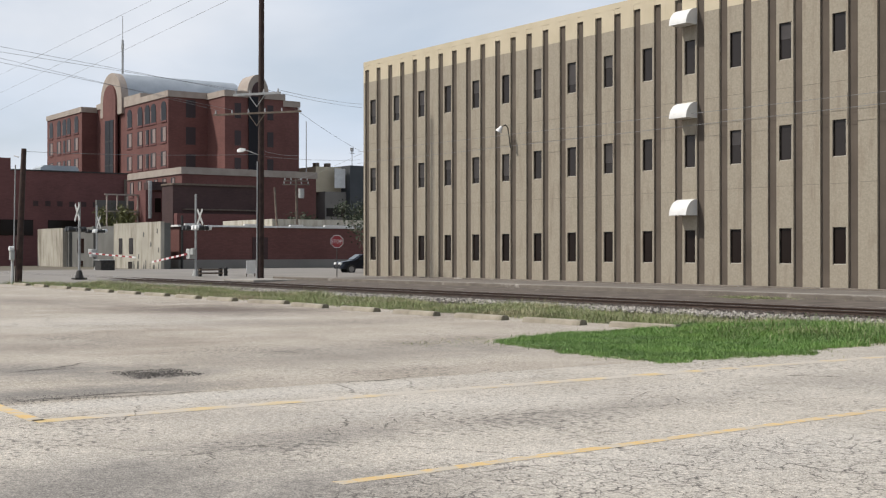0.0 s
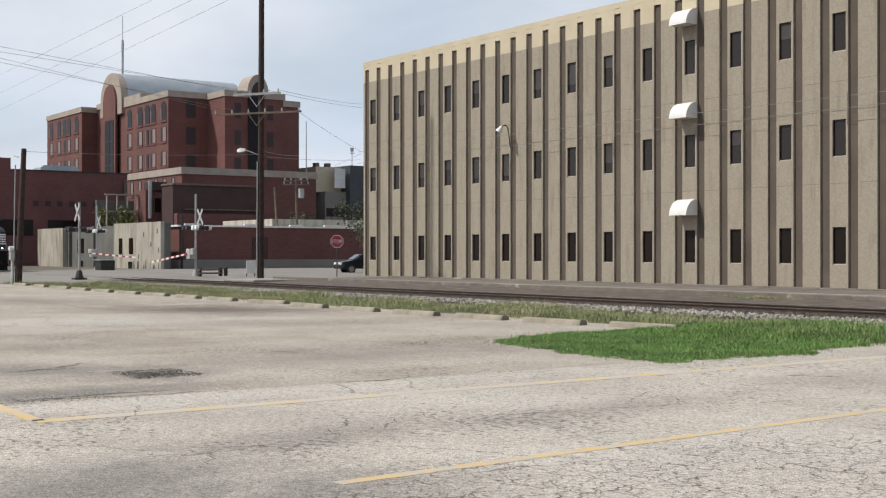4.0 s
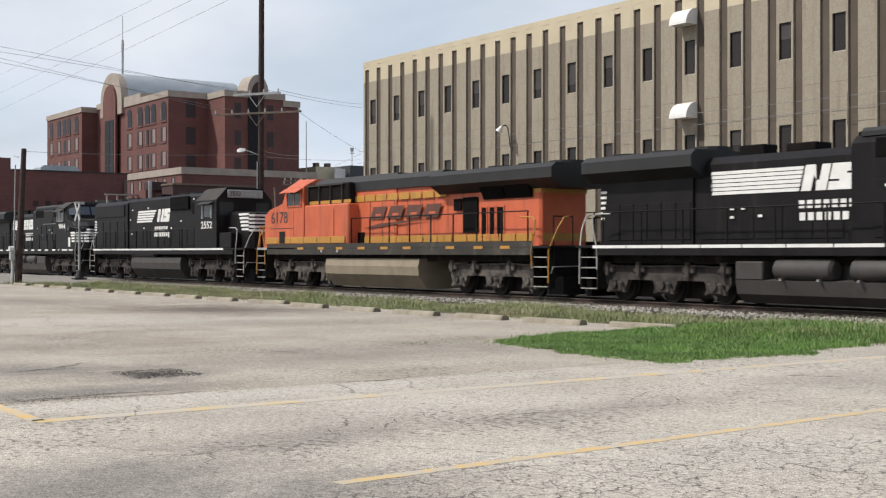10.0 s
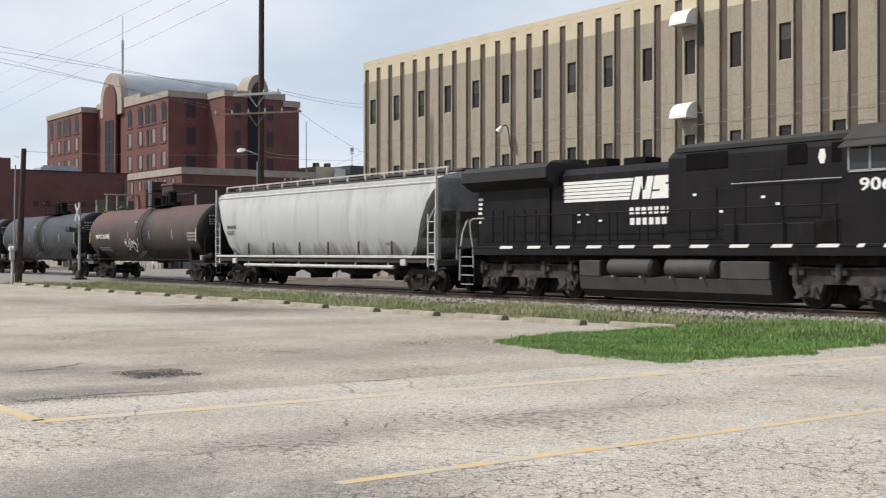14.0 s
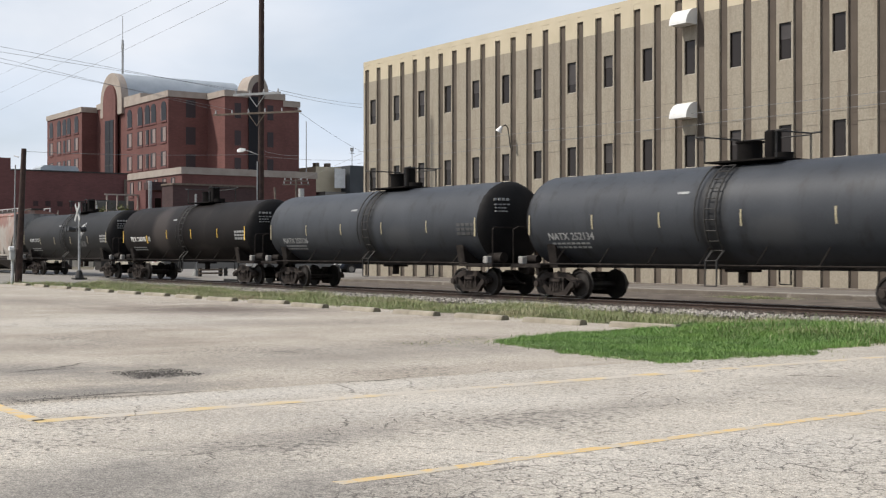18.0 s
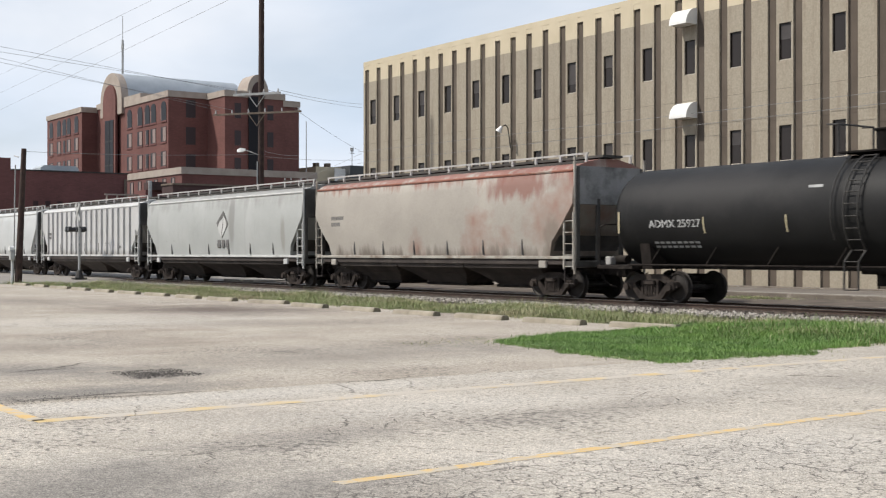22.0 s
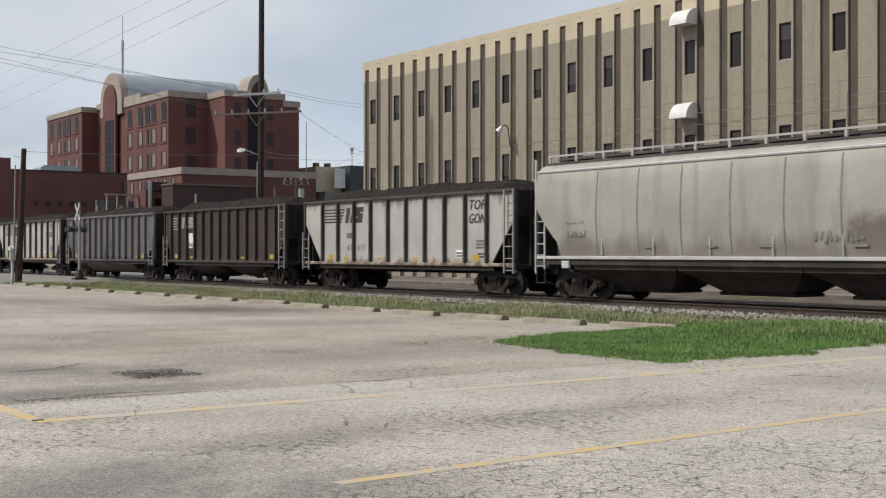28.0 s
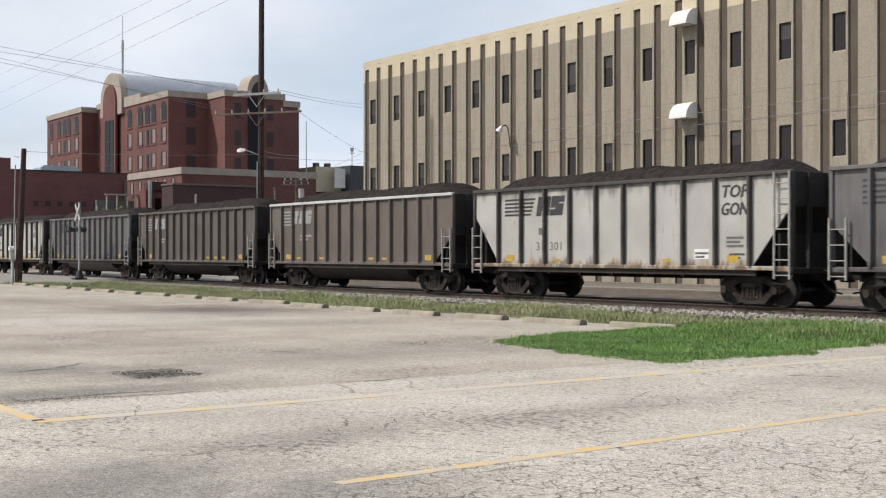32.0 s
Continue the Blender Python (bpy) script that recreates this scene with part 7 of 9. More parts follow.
def narrow_cab_loco(number, s):
    """A six axle black locomotive with a conventional narrow nose."""
    v = thing("locomotive", "black narrow nosed road locomotive with a high square cab", "locomotive")
    loco_base(v, True, TANKGREY, (-3.9, 2.9), (6.1, -7.2))
    part("engine_hood", hood(Solid(), -5.5, 4.9, 0.93, 1.70, 4.52, 0.16), BLACK, v)
    part("radiator_hood", hood(Solid(), -10.9, -5.5, 1.0, 1.70, 4.45, 0.18), BLACK, v)
    for y in (-1, 1):
        part("radiator_grille", Solid().cbox(-10.5, -5.9, y * 1.02 - 0.03, y * 1.02 + 0.03, 3.55, 4.25, 0.02), BLACK, v, "sooty radiator grille")
        part("brake_grille", Solid().cbox(0.7, 3.05, y * 0.99 - 0.05, y * 0.99 + 0.05, 3.72, 4.42, 0.02), GRILLE, v, "dark brake grille")
        part("panel", Solid().cbox(3.36, 4.6, y * 0.96 - 0.02, y * 0.96 + 0.02, 3.48, 4.06, 0.02), SOOT, v)
        for i in range(9):
            part("hood_door", Solid().cbox(-5.2 + 1.0 * i, -4.3 + 1.0 * i, y * 0.94 - 0.012, y * 0.94 + 0.012, 1.85, 2.75, 0.01), BLACK, v)
        for i in range(4):
            part("hood_door", Solid().cbox(-10.4 + 1.15 * i, -9.4 + 1.15 * i, y * 1.01 - 0.012, y * 1.01 + 0.012, 1.85, 3.3, 0.01), BLACK, v)
        railing(v, -9.3, 4.8, y * 1.46, 1.70, 10, BLACK)
    for x in (-9.6, -8.0, -6.4, 1.2, 2.5):
        part("roof_fan", Solid().tube((x, 0, 4.44), (x, 0, 4.62), 0.6, 14), HOODGREY, v)
    part("exhaust", Solid().cbox(-3.2, -2.2, -0.3, 0.3, 4.50, 4.72, 0.03), SOOT, v)
    # cab with a roof that slopes to the sides
    def ring(x, top):
        return [(x, -1.50, 1.70), (x, -1.50, 4.05), (x, -0.95, top), (x, 0.95, top), (x, 1.50, 4.05), (x, 1.50, 1.70)]
    part("cab", Solid().loft([ring(4.9, 4.62), ring(7.45, 4.66)]), BLACK, v, "square cab with sloped roof sides")
    part("roof_panel", Solid().prism([(-0.95, 4.665), (-1.52, 4.07), (-1.52, 4.03), (-0.95, 4.62)], "x", 5.2, 7.48), ROOFDUST, v, "dusty sloped cab roof side")
    for y in (-1, 1):
        w = part("cab_window", Solid().box(5.95, 6.85, y * 1.505 - 0.01, y * 1.505 + 0.01, 3.22, 3.80), CABGLASS, v)
        f = Solid()
        for x in (5.80, 5.92, 6.85, 6.95):
            f.box(x, x + 0.05, y * 1.53 - 0.02, y * 1.53 + 0.02, 3.16, 3.82)
        part("window_frame", f, STEEL, w)
        part("visor", Solid().prism([(y * 1.50, 3.95), (y * 1.75, 3.84), (y * 1.75, 3.87), (y * 1.50, 4.0)], "x", 5.7, 7.1), HOODGREY, v)
    part("number_board", Solid().cbox(7.46, 7.58, -0.95, 0.95, 4.16, 4.56, 0.03), STEEL, v, "grey headlight and number board")
    nb = write_on(v, number, 0.34, 7.60, -0.86, 4.25, MARKDARK, 0.9, "number")
    nb.rotation_euler = (0, 0, radians(90))
    for y0, y1 in ((-1.35, -0.6), (0.6, 1.35)):
        part("windscreen", Solid().box(7.45, 7.47, y0, y1, 3.3, 3.95), CABGLASS, v)
    part("nose", Solid().loft([[(7.45, -0.9, 1.7), (7.45, -0.9, 3.35), (7.45, -0.7, 3.5), (7.45, 0.7, 3.5), (7.45, 0.9, 3.35), (7.45, 0.9, 1.7)],
                               [(9.75, -0.9, 1.7), (9.75, -0.9, 3.28), (9.75, -0.7, 3.42), (9.75, 0.7, 3.42), (9.75, 0.9, 3.28), (9.75, 0.9, 1.7)],
                               [(9.95, -0.7, 1.7), (9.95, -0.7, 3.25), (9.95, -0.6, 3.36), (9.95, 0.6, 3.36), (9.95, 0.7, 3.25), (9.95, 0.7, 1.7)]]), BLACK, v, "narrow low nose")
    for y in (-1, 1):
        nose_stripes(v, 8.70, 3.36, 1.05, y * 0.908, MARK)
    f = Solid()
    for i in range(5):
        z = 3.30 - 0.178 * i
        f.loft([[(9.76, -0.905, z - 0.103), (9.96, -0.70, z - 0.103), (9.96, 0.70, z - 0.103), (9.76, 0.905, z - 0.103)], [(9.76, -0.905, z), (9.96, -0.70, z), (9.96, 0.70, z), (9.76, 0.905, z)]], False)
    part("nose_band", f, MARK, v, "white bands across the nose")
    part("toolbox", Solid().cbox(7.6, 8.9, -1.42, -0.95, 1.70, 2.45, 0.03), BLACK, v)
    ns_emblem(v, -4.05, 3.81, -0.935, None, 0.9)
    word_bars(v, -1.66, 2.69, -0.955, 1.85, 0.22, 7, MARK)
    word_bars(v, -1.70, 2.36, -0.955, 2.12, 0.22, 8, MARK)
    write_fit(v, number, 5.67, 6.95, 2.67, 3.01, -1.512, MARK, "number", 0.03)
    bars(v, [(-10.75, -10.4, 3.3 - 0.16 * i, 3.38 - 0.16 * i, 0.0) for i in range(6)], -1.03, MARK, "end_stripe")
    for x, z in ((-4.9, 3.85), (-2.6, 3.9), (-5.2, 3.3), (-5.0, 2.5), (-7.9, 2.7), (-3.2, 2.8), (0.6, 2.75), (0.3, 2.3), (1.9, 3.1), (3.5, 4.2), (4.2, 4.2)):
        part("notice", Solid().box(x, x + 0.15, -1.02, -1.006, z, z + 0.08) if x < -5.5 else Solid().box(x, x + 0.15, -0.965, -0.955, z, z + 0.08), MARK, v)
    part("air_reservoir", Solid().tube((-3.8, -1.3, 1.38), (-0.6, -1.3, 1.38), 0.15, 12), TANKGREY, v, smooth=True)
    TRAIN.append((v, s, 0))
    return v


wide_cab_loco("9314", -13.95, True, True)
wide_cab_loco("6178", -36.2, False)
narrow_cab_loco("2552", -58.3)
wide_cab_loco("9064", -80.8, True, False, True)


# ---- tank cars ----
def tank_ring(x, r, zc, n=28):
    return [(x, -r * math.cos(2 * math.pi * i / n), zc + r * math.sin(2 * math.pi * i / n)) for i in range(n)]


def tank_y(z, zc, r=1.49):
    return -math.sqrt(r * r - (z - zc) ** 2)


def curved_patch(v, name, mat, zc, rows, label=""):
    """A painted mark (z, x0, x1) that follows the round of the tank."""
    fine = []
    for (z0, a0, b0), (z1, a1, b1) in zip(rows[:-1], rows[1:]):
        n = max(1, int((z1 - z0) / 0.12))
        fine += [(z0 + (z1 - z0) * i / n, a0 + (a1 - a0) * i / n, b0 + (b1 - b0) * i / n) for i in range(n)]
    fine.append(rows[-1])
    s = Solid()
    s.loft([[(a, tank_y(z, zc, 1.498), z), (b, tank_y(z, zc, 1.498), z), (b, tank_y(z, zc, 1.47), z), (a, tank_y(z, zc, 1.47), z)] for z, a, b in fine])
    part(name, s, mat, v, label)


def tank_car(label, mat, s, half, text, saddle=True, leaf=False):
    v = thing("tank_car", label, "tank car", group="tank cars of the train")
    zc, r = 2.52, 1.49
    rings = []
    for k in range(7):
        a = math.pi / 2 * k / 6
        rings.append((-half - 0.52 * math.cos(a), max(0.06, r * math.sin(a))))
    prof = rings + [(-x, q) for x, q in reversed(rings)]
    mid = [(-half, r), (-half * 0.5, r), (-0.05, r), (0.10, r + 0.025), (0.25, r), (half * 0.5, r), (half, r)]
    part("tank", Solid().loft([tank_ring(x, q, zc) for x, q in mid], False), mat, v, smooth=True)
    for d in (-1, 1):
        part("tank_head", Solid().loft([tank_ring(d * -x, q, zc) for x, q in rings]), T_HEAD, v, "black domed tank end", smooth=True)
    part("walk_plate", Solid().box(-half - 1.15, half + 1.15, -0.45, 0.45, 1.00, 1.10), UNDER, v)
    for d in (-1, 1):
        part("end_sill", Solid().cbox(d * (half - 0.1) - 0.55, d * (half - 0.1) + 1.0 * (d > 0) + 0.55 * (d < 0) - 0.0, -1.5, 1.5, 0.98, 1.10, 0.015) if d > 0 else
             Solid().cbox(-half - 0.9, -half + 0.65, -1.5, 1.5, 0.98, 1.10, 0.015), UNDER, v)
        part("saddle", Solid().prism([(-1.30, 1.0), (-1.42, 1.75), (-1.2, 1.55), (-0.7, 1.22), (0.7, 1.22), (1.2, 1.55), (1.42, 1.75), (1.30, 1.0)], "x", d * (half - 1.1) - 0.2, d * (half - 1.1) + 0.2), UNDER, v)
        h = Solid()
        e = d * (half + 0.85)
        h.path([(e, -1.42, 1.1), (e, -1.42, 2.25), (e - d * 0.1, -1.30, 2.35), (e - d * 0.1, 1.30, 2.35), (e, 1.42, 2.25), (e, 1.42, 1.1)], 0.025)
        part("end_rail", h, UNDER, v)
        for k, (zz, w) in enumerate(((3.30, 0.62), (3.14, 0.62), (3.02, 0.46), (2.90, 0.5))):
            for j in range(4):
                yy = -0.95 + w * j / 4
                q = math.hypot(yy + 0.05, zz - zc)
                xx = d * (half + 0.52 * math.sqrt(max(0.0, 1 - (q / r) ** 2)))
                part("stencil", Solid().box(xx - 0.02, xx + 0.02, yy, yy + w * 0.17, zz, zz + (0.09 if k == 0 else 0.05)), STENCILW, v)
        if d > 0:
            part("air_reservoir", Solid().tube((half + 0.0, -0.85, 1.30), (half + 0.75, -0.85, 1.30), 0.19, 12), UNDER, v, smooth=True)
        else:
            part("brake_cylinder", Solid().tube((-half - 0.75, -0.9, 1.26), (-half - 0.15, -0.9, 1.26), 0.14, 12), UNDER, v, smooth=True)
            part("brake_wheel", Solid().loft([[(-half - 1.02 + q, 0.55 + w * math.cos(a), 2.3 + w * math.sin(a)) for a in [2 * math.pi * k / 16 for k in range(16)]] for q, w in ((0, 0.28), (0.03, 0.28), (0.03, 0.22), (0, 0.22), (0, 0.28))], False), DARKSTEEL, v)
        part("brake_valve", Solid().cbox(d * (half + 0.45) - 0.12, d * (half + 0.45) + 0.12, -1.46, -1.24, 1.10, 1.36, 0.03), GONLAD, v, "small pale valve casting")
        truck(v, d * (half - 0.95), "car")
    for y in (-1, 1):
        r2 = part("side_rail", Solid().tube((-half + 0.5, y * 1.50, 1.12), (half - 0.5, y * 1.50, 1.12), 0.025, 6), UNDER, v)
        for i in range(7):
            x = -half + 1.4 + (2 * half - 2.8) * i / 6
            part("rail_strut", Solid().tube((x, y * 1.50, 1.12), (x + 0.12, y * 1.2, 1.62), 0.02, 5), UNDER, r2)
        arc = [(0.55, 1.56), (1.25, 1.55)] + [(zc + 1.60 * math.sin(a), 1.60 * math.cos(a)) for a in [radians(-38 + 11 * i) for i in range(10)]]
        lad = part("ladder", Solid().path([(0.30, y * b, a) for a, b in arc], 0.026, 6), DARKSTEEL, v, "dark ladder bent round the tank")
        part("ladder_rail", Solid().path([(0.72, y * b, a) for a, b in arc], 0.026, 6), DARKSTEEL, lad)
        part("hand_rail", Solid().path([(-0.08, y * b, a) for a, b in arc[3:]], 0.022, 6), DARKSTEEL, lad)
        rung = Solid().tube((0.30, 0, 0), (0.72, 0, 0), 0.016, 6).mesh("rung")
        for a, b in arc[::1]:
            part("rung", rung, DARKSTEEL, lad, at=(0, y * b, a))
    # the valve housing and its platform on top
    part("platform", Solid().box(-0.5, 2.1, -0.75, 0.75, 4.02, 4.07), SOOT, v)
    for x, dx in ((-0.5, -0.35), (2.1, 0.35)):
        for y in (-0.72, 0.72):
            part("platform_post", Solid().path([(x, y, 4.05), (x, y, 4.78), (x + dx, y, 4.80)], 0.026, 6), DARKSTEEL, v)
        part("platform_rail", Solid().path([(x, -0.72, 4.78), (x, 0.72, 4.78)], 0.024, 6), DARKSTEEL, v)
    part("platform_rail", Solid().path([(-0.5, 0.72, 4.74), (2.1, 0.72, 4.74)], 0.022, 6), DARKSTEEL, v)
    part("valve_cover", Solid().cbox(1.30, 1.62, -0.3, 0.1, 4.05, 4.86, 0.04), SOOT, v)
    part("valve_dome", Solid().tube((0.55, 0, 4.0), (0.55, 0, 4.58), 0.36, 16).tube((0.55, 0, 4.58), (0.55, 0, 4.63), 0.40, 16), SOOT, v, smooth=True)
    part("manway", Solid().tube((1.75, 0, 4.0), (1.75, 0, 4.24), 0.28, 14), SOOT, v, smooth=True)
    part("bottom_outlet", Solid().tube((0.3, 0, 0.62), (0.3, 0, 1.05), 0.14, 10).cbox(-0.1, 0.7, -0.35, 0.35, 0.92, 1.04, 0.02), UNDER, v)
    end_mark = REFLECT if mat in (T_BROWN, T_RUST) else PALE_REFLECT
    bars(v, [(-half + 0.05, -half + 0.12, 2.05, 2.70, 0.0), (half - 0.12, half - 0.05, 2.05, 2.70, 0.0)], -1.50, end_mark, "reflector")
    low = 2.02 if leaf else 2.2
    for x in (-4.5, -1.6, 1.5, 4.6) if mat is not T_BROWN else (-1.6, 1.5, 4.6):
        curved_patch(v, "reflector", REFLECT if mat in (T_BROWN,) else PALE_REFLECT, zc, [(low, x, x + 0.055), (low + 0.25, x, x + 0.055), (low + 0.45, x, x + 0.055)])
    if text:
        z = 2.10 if mat is T_BROWN else 2.30 if mat is T_RUST else 1.88
        m = write_fit(v, text, -6.65, -4.5, z, z + 0.24, tank_y(z, zc) - 0.004, MARK if mat in (T_BROWN, T_RUST) else STENCILW, "reporting_mark", 0.015)
        m.rotation_euler = (math.asin((zc - z - 0.12) / 1.49), 0, 0)
    if mat is T_RUST:
        # a looping scrawl in white spray paint
        g = Solid()
        pts = [(-2.2 + 1.9 * i / 46 + 0.22 * math.sin(i * 0.75), 1.95 + 0.30 * math.sin(i * 0.52) * math.cos(i * 0.19) + 0.14 * math.sin(i * 1.3)) for i in range(47)]
        g.path([(x, tank_y(z, zc, 1.492), z) for x, z in pts], 0.016, 5)
        part("scrawl", g, MARK, v, "looping white spray paint scrawl")
    if mat is T_BROWN:
        curved_patch(v, "reflector", REFLECT, zc, [(1.99, -4.37, -4.25), (2.2, -4.37, -4.25), (2.41, -4.37, -4.25)])
        curved_patch(v, "notice", STENCILW, zc, [(2.10, -4.12, -3.85), (2.35, -4.12, -3.85)])
    for z in (1.62, 1.74):
        x = -6.55
        while x < -4.9:
            curved_patch(v, "stencil", STENCILW, zc, [(z, x, x + 0.16), (z + 0.06, x, x + 0.16)])
            x += 0.23
    for z in (2.10, 2.26, 2.42):
        for x in (half - 1.2, half - 0.92, half - 0.64, half - 0.36):
            curved_patch(v, "stencil", DULL if mat is T_GREY else STENCILW, zc, [(z, x, x + 0.22), (z + 0.10, x, x + 0.22)])
    curved_patch(v, "stencil", STENCILW, zc, [(3.15, -0.95, -0.5), (3.22, -0.95, -0.5)])
    if leaf:
        m = write_fit(v, "ADMX 25927", -6.63, -4.6, 2.20, 2.42, tank_y(2.20, zc) - 0.004, GHOSTW, "reporting_mark", 0.015)
        m.rotation_euler = (math.asin((zc - 2.31) / 1.49), 0, 0)
        for rows in ([(2.28, 3.38, 3.44), (2.88, 2.91, 2.98), (3.32, 3.90, 3.97)], [(2.28, 3.40, 3.46), (2.90, 4.20, 4.27), (3.32, 3.91, 3.98)]):
            curved_patch(v, "emblem_outline", STENCILW, zc, rows)
        curved_patch(v, "leaf_emblem", PALE, zc, [(2.34, 3.38, 3.46), (2.5, 3.2, 3.6), (2.7, 3.06, 3.72), (2.92, 3.10, 3.80), (3.08, 3.45, 3.86), (3.22, 3.80, 3.90)], "white leaf shaped emblem")
        for i in range(3):
            curved_patch(v, "word_bar", DULL, zc, [(1.86, 2.96 + 0.45 * i, 3.32 + 0.45 * i), (2.0, 2.96 + 0.45 * i, 3.32 + 0.45 * i), (2.18, 2.96 + 0.45 * i, 3.32 + 0.45 * i)])
    coupler(v, half + 0.55, 0.75)
    TRAIN.append((v, s, 0))
    return v


def rim_stain(m, colour, z_from, z_to, low=0.42, high=0.62, scale=0.55, runs=1.6):
    """Rust or dirt that creeps from a rim into a side, in runs with ragged ends."""
    nt = m.node_tree
    n, l = nt.nodes, nt.links
    b = n["Principled BSDF"]
    base = b.inputs["Base Color"].links[0].from_socket
    co = n.new("ShaderNodeTexCoord")
    mp = n.new("ShaderNodeMapping")
    mp.inputs["Scale"].default_value = (runs, 1.0, 0.56 / runs)
    l.new(co.outputs["Object"], mp.inputs["Vector"])
    no = n.new("ShaderNodeTexNoise")
    no.inputs["Scale"].default_value, no.inputs["Detail"].default_value, no.inputs["Roughness"].default_value = scale, 7, 0.65
    l.new(mp.outputs["Vector"], no.inputs["Vector"])
    sep = n.new("ShaderNodeSeparateXYZ")
    l.new(co.outputs["Object"], sep.inputs["Vector"])
    mr = n.new("ShaderNodeMapRange")
    mr.inputs["From Min"].default_value, mr.inputs["From Max"].default_value = z_from, z_to
    mr.inputs["To Min"].default_value, mr.inputs["To Max"].default_value = 0.30, -0.30
    l.new(sep.outputs["Z"], mr.inputs["Value"])
    ad = n.new("ShaderNodeMath")
    l.new(mr.outputs["Result"], ad.inputs[0])
    l.new(no.outputs["Fac"], ad.inputs[1])
    fr = n.new("ShaderNodeMapRange")
    fr.inputs["From Min"].default_value, fr.inputs["From Max"].default_value = low, high
    fr.inputs["To Max"].default_value = 0.85
    l.new(ad.outputs[0], fr.inputs["Value"])
    mix = n.new("ShaderNodeMixRGB")
    l.new(fr.outputs["Result"], mix.inputs["Fac"])
    l.new(base, mix.inputs["Color1"])
    mix.inputs["Color2"].default_value = (*colour, 1)
    l.new(mix.outputs["Color"], b.inputs["Base Color"])
    return m


def blot(m, colour, amount, centre, size, ragged=1.2, grain=1.4, streak=1.0):
    """A stain of its own shape on a car's side: an ellipse in x and z with a ragged rim."""
    nt = m.node_tree
    n, l = nt.nodes, nt.links
    b = n["Principled BSDF"]
    base = b.inputs["Base Color"].links[0].from_socket
    co = n.new("ShaderNodeTexCoord")
    mp = n.new("ShaderNodeMapping")
    mp.vector_type = "TEXTURE"
    mp.inputs["Location"].default_value = (centre[0], 0, centre[1])
    mp.inputs["Scale"].default_value = (size[0], 1000, size[1])
    l.new(co.outputs["Object"], mp.inputs["Vector"])
    ln = n.new("ShaderNodeVectorMath")
    ln.operation = "LENGTH"
    l.new(mp.outputs["Vector"], ln.inputs[0])
    st = n.new("ShaderNodeMapping")
    st.inputs["Scale"].default_value = (streak, 1, 1 / streak)
    st.inputs["Location"].default_value = (centre[0] * 3.1, 1.7, centre[1])
    l.new(co.outputs["Object"], st.inputs["Vector"])
    no = n.new("ShaderNodeTexNoise")
    no.inputs["Scale"].default_value, no.inputs["Detail"].default_value, no.inputs["Roughness"].default_value = grain, 7, 0.65
    l.new(st.outputs["Vector"], no.inputs["Vector"])
    ad = n.new("ShaderNodeMath")
    ad.operation = "MULTIPLY_ADD"
    l.new(no.outputs["Fac"], ad.inputs[0])
    ad.inputs[1].default_value = ragged
    l.new(ln.outputs["Value"], ad.inputs[2])
    fr = n.new("ShaderNodeMapRange")
    fr.inputs["From Min"].default_value, fr.inputs["From Max"].default_value = 0.5 * ragged + 0.55, 0.5 * ragged + 1.0
    fr.inputs["To Min"].default_value, fr.inputs["To Max"].default_value = amount, 0.0
    l.new(ad.outputs[0], fr.inputs["Value"])
    mix = n.new("ShaderNodeMixRGB")
    l.new(fr.outputs["Result"], mix.inputs["Fac"])
    l.new(base, mix.inputs["Color1"])
    mix.inputs["Color2"].default_value = (*colour, 1)
    l.new(mix.outputs["Color"], b.inputs["Base Color"])
    return m


GHOSTW = surf("worn_white_stencil", (0.34, 0.34, 0.33), (0.50, 0.50, 0.49), 4, 0.6, 0, 0, 30, (0.10, 0.10, 0.10), (0.5, 0.62), 9.0)
STENCILW = surf("dull_white_stencil", (0.22, 0.22, 0.215), (0.36, 0.36, 0.35), 4, 0.6, 0, 0, 30)
PALE = surf("pale_sill_paint", (0.43, 0.43, 0.415), (0.53, 0.53, 0.51), 1.5, 0.6, 0, 0.05, 20, (0.26, 0.245, 0.22), (0.55, 0.8), 1.5)
T_RUST = surf("rusty_tank_paint", (0.050, 0.028, 0.023), (0.088, 0.050, 0.040), 0.7, 0.65, 0, 0.15, 18, (0.038, 0.033, 0.031), (0.45, 0.66), 0.5)
T_GREY = surf("slate_tank_paint", (0.034, 0.037, 0.043), (0.050, 0.0535, 0.060), 0.6, 0.5, 0, 0.06, 18, (0.016, 0.015, 0.015), (0.54, 0.76), 0.7, True, 0.3)
T_BROWN = surf("sooty_brown_tank_paint", (0.0080, 0.0064, 0.0058), (0.0165, 0.0132, 0.0120), 0.6, 0.6, 0, 0.08, 18, (0.032, 0.026, 0.023), (0.60, 0.8), 0.5, True, 0.12)
T_DARK = surf("charcoal_tank_paint", (0.0105, 0.0102, 0.0102), (0.0190, 0.0186, 0.0184), 0.6, 0.55, 0, 0.06, 18, (0.024, 0.023, 0.022), (0.60, 0.8), 0.7, True, 0.18)
# tank ends, darker than most of the barrels
T_HEAD = surf("black_tank_head", (0.0085, 0.0078, 0.0078), (0.0170, 0.0158, 0.0155), 0.8, 0.6, 0, 0.06, 18, (0.02, 0.018, 0.017), (0.58, 0.8), 0.8, False, 0.12)
PALE_REFLECT = surf("faded_reflector", (0.34, 0.29, 0.17), (0.46, 0.40, 0.27), 4, 0.5, 0, 0, 30)
DULL = surf("ghosted_stencil", (0.05, 0.05, 0.049), (0.085, 0.084, 0.082), 4, 0.6, 0, 0, 30)
rim_stain(T_RUST, (0.026, 0.025, 0.0235), 1.0, 3.5, 0.42, 0.60, 0.7)
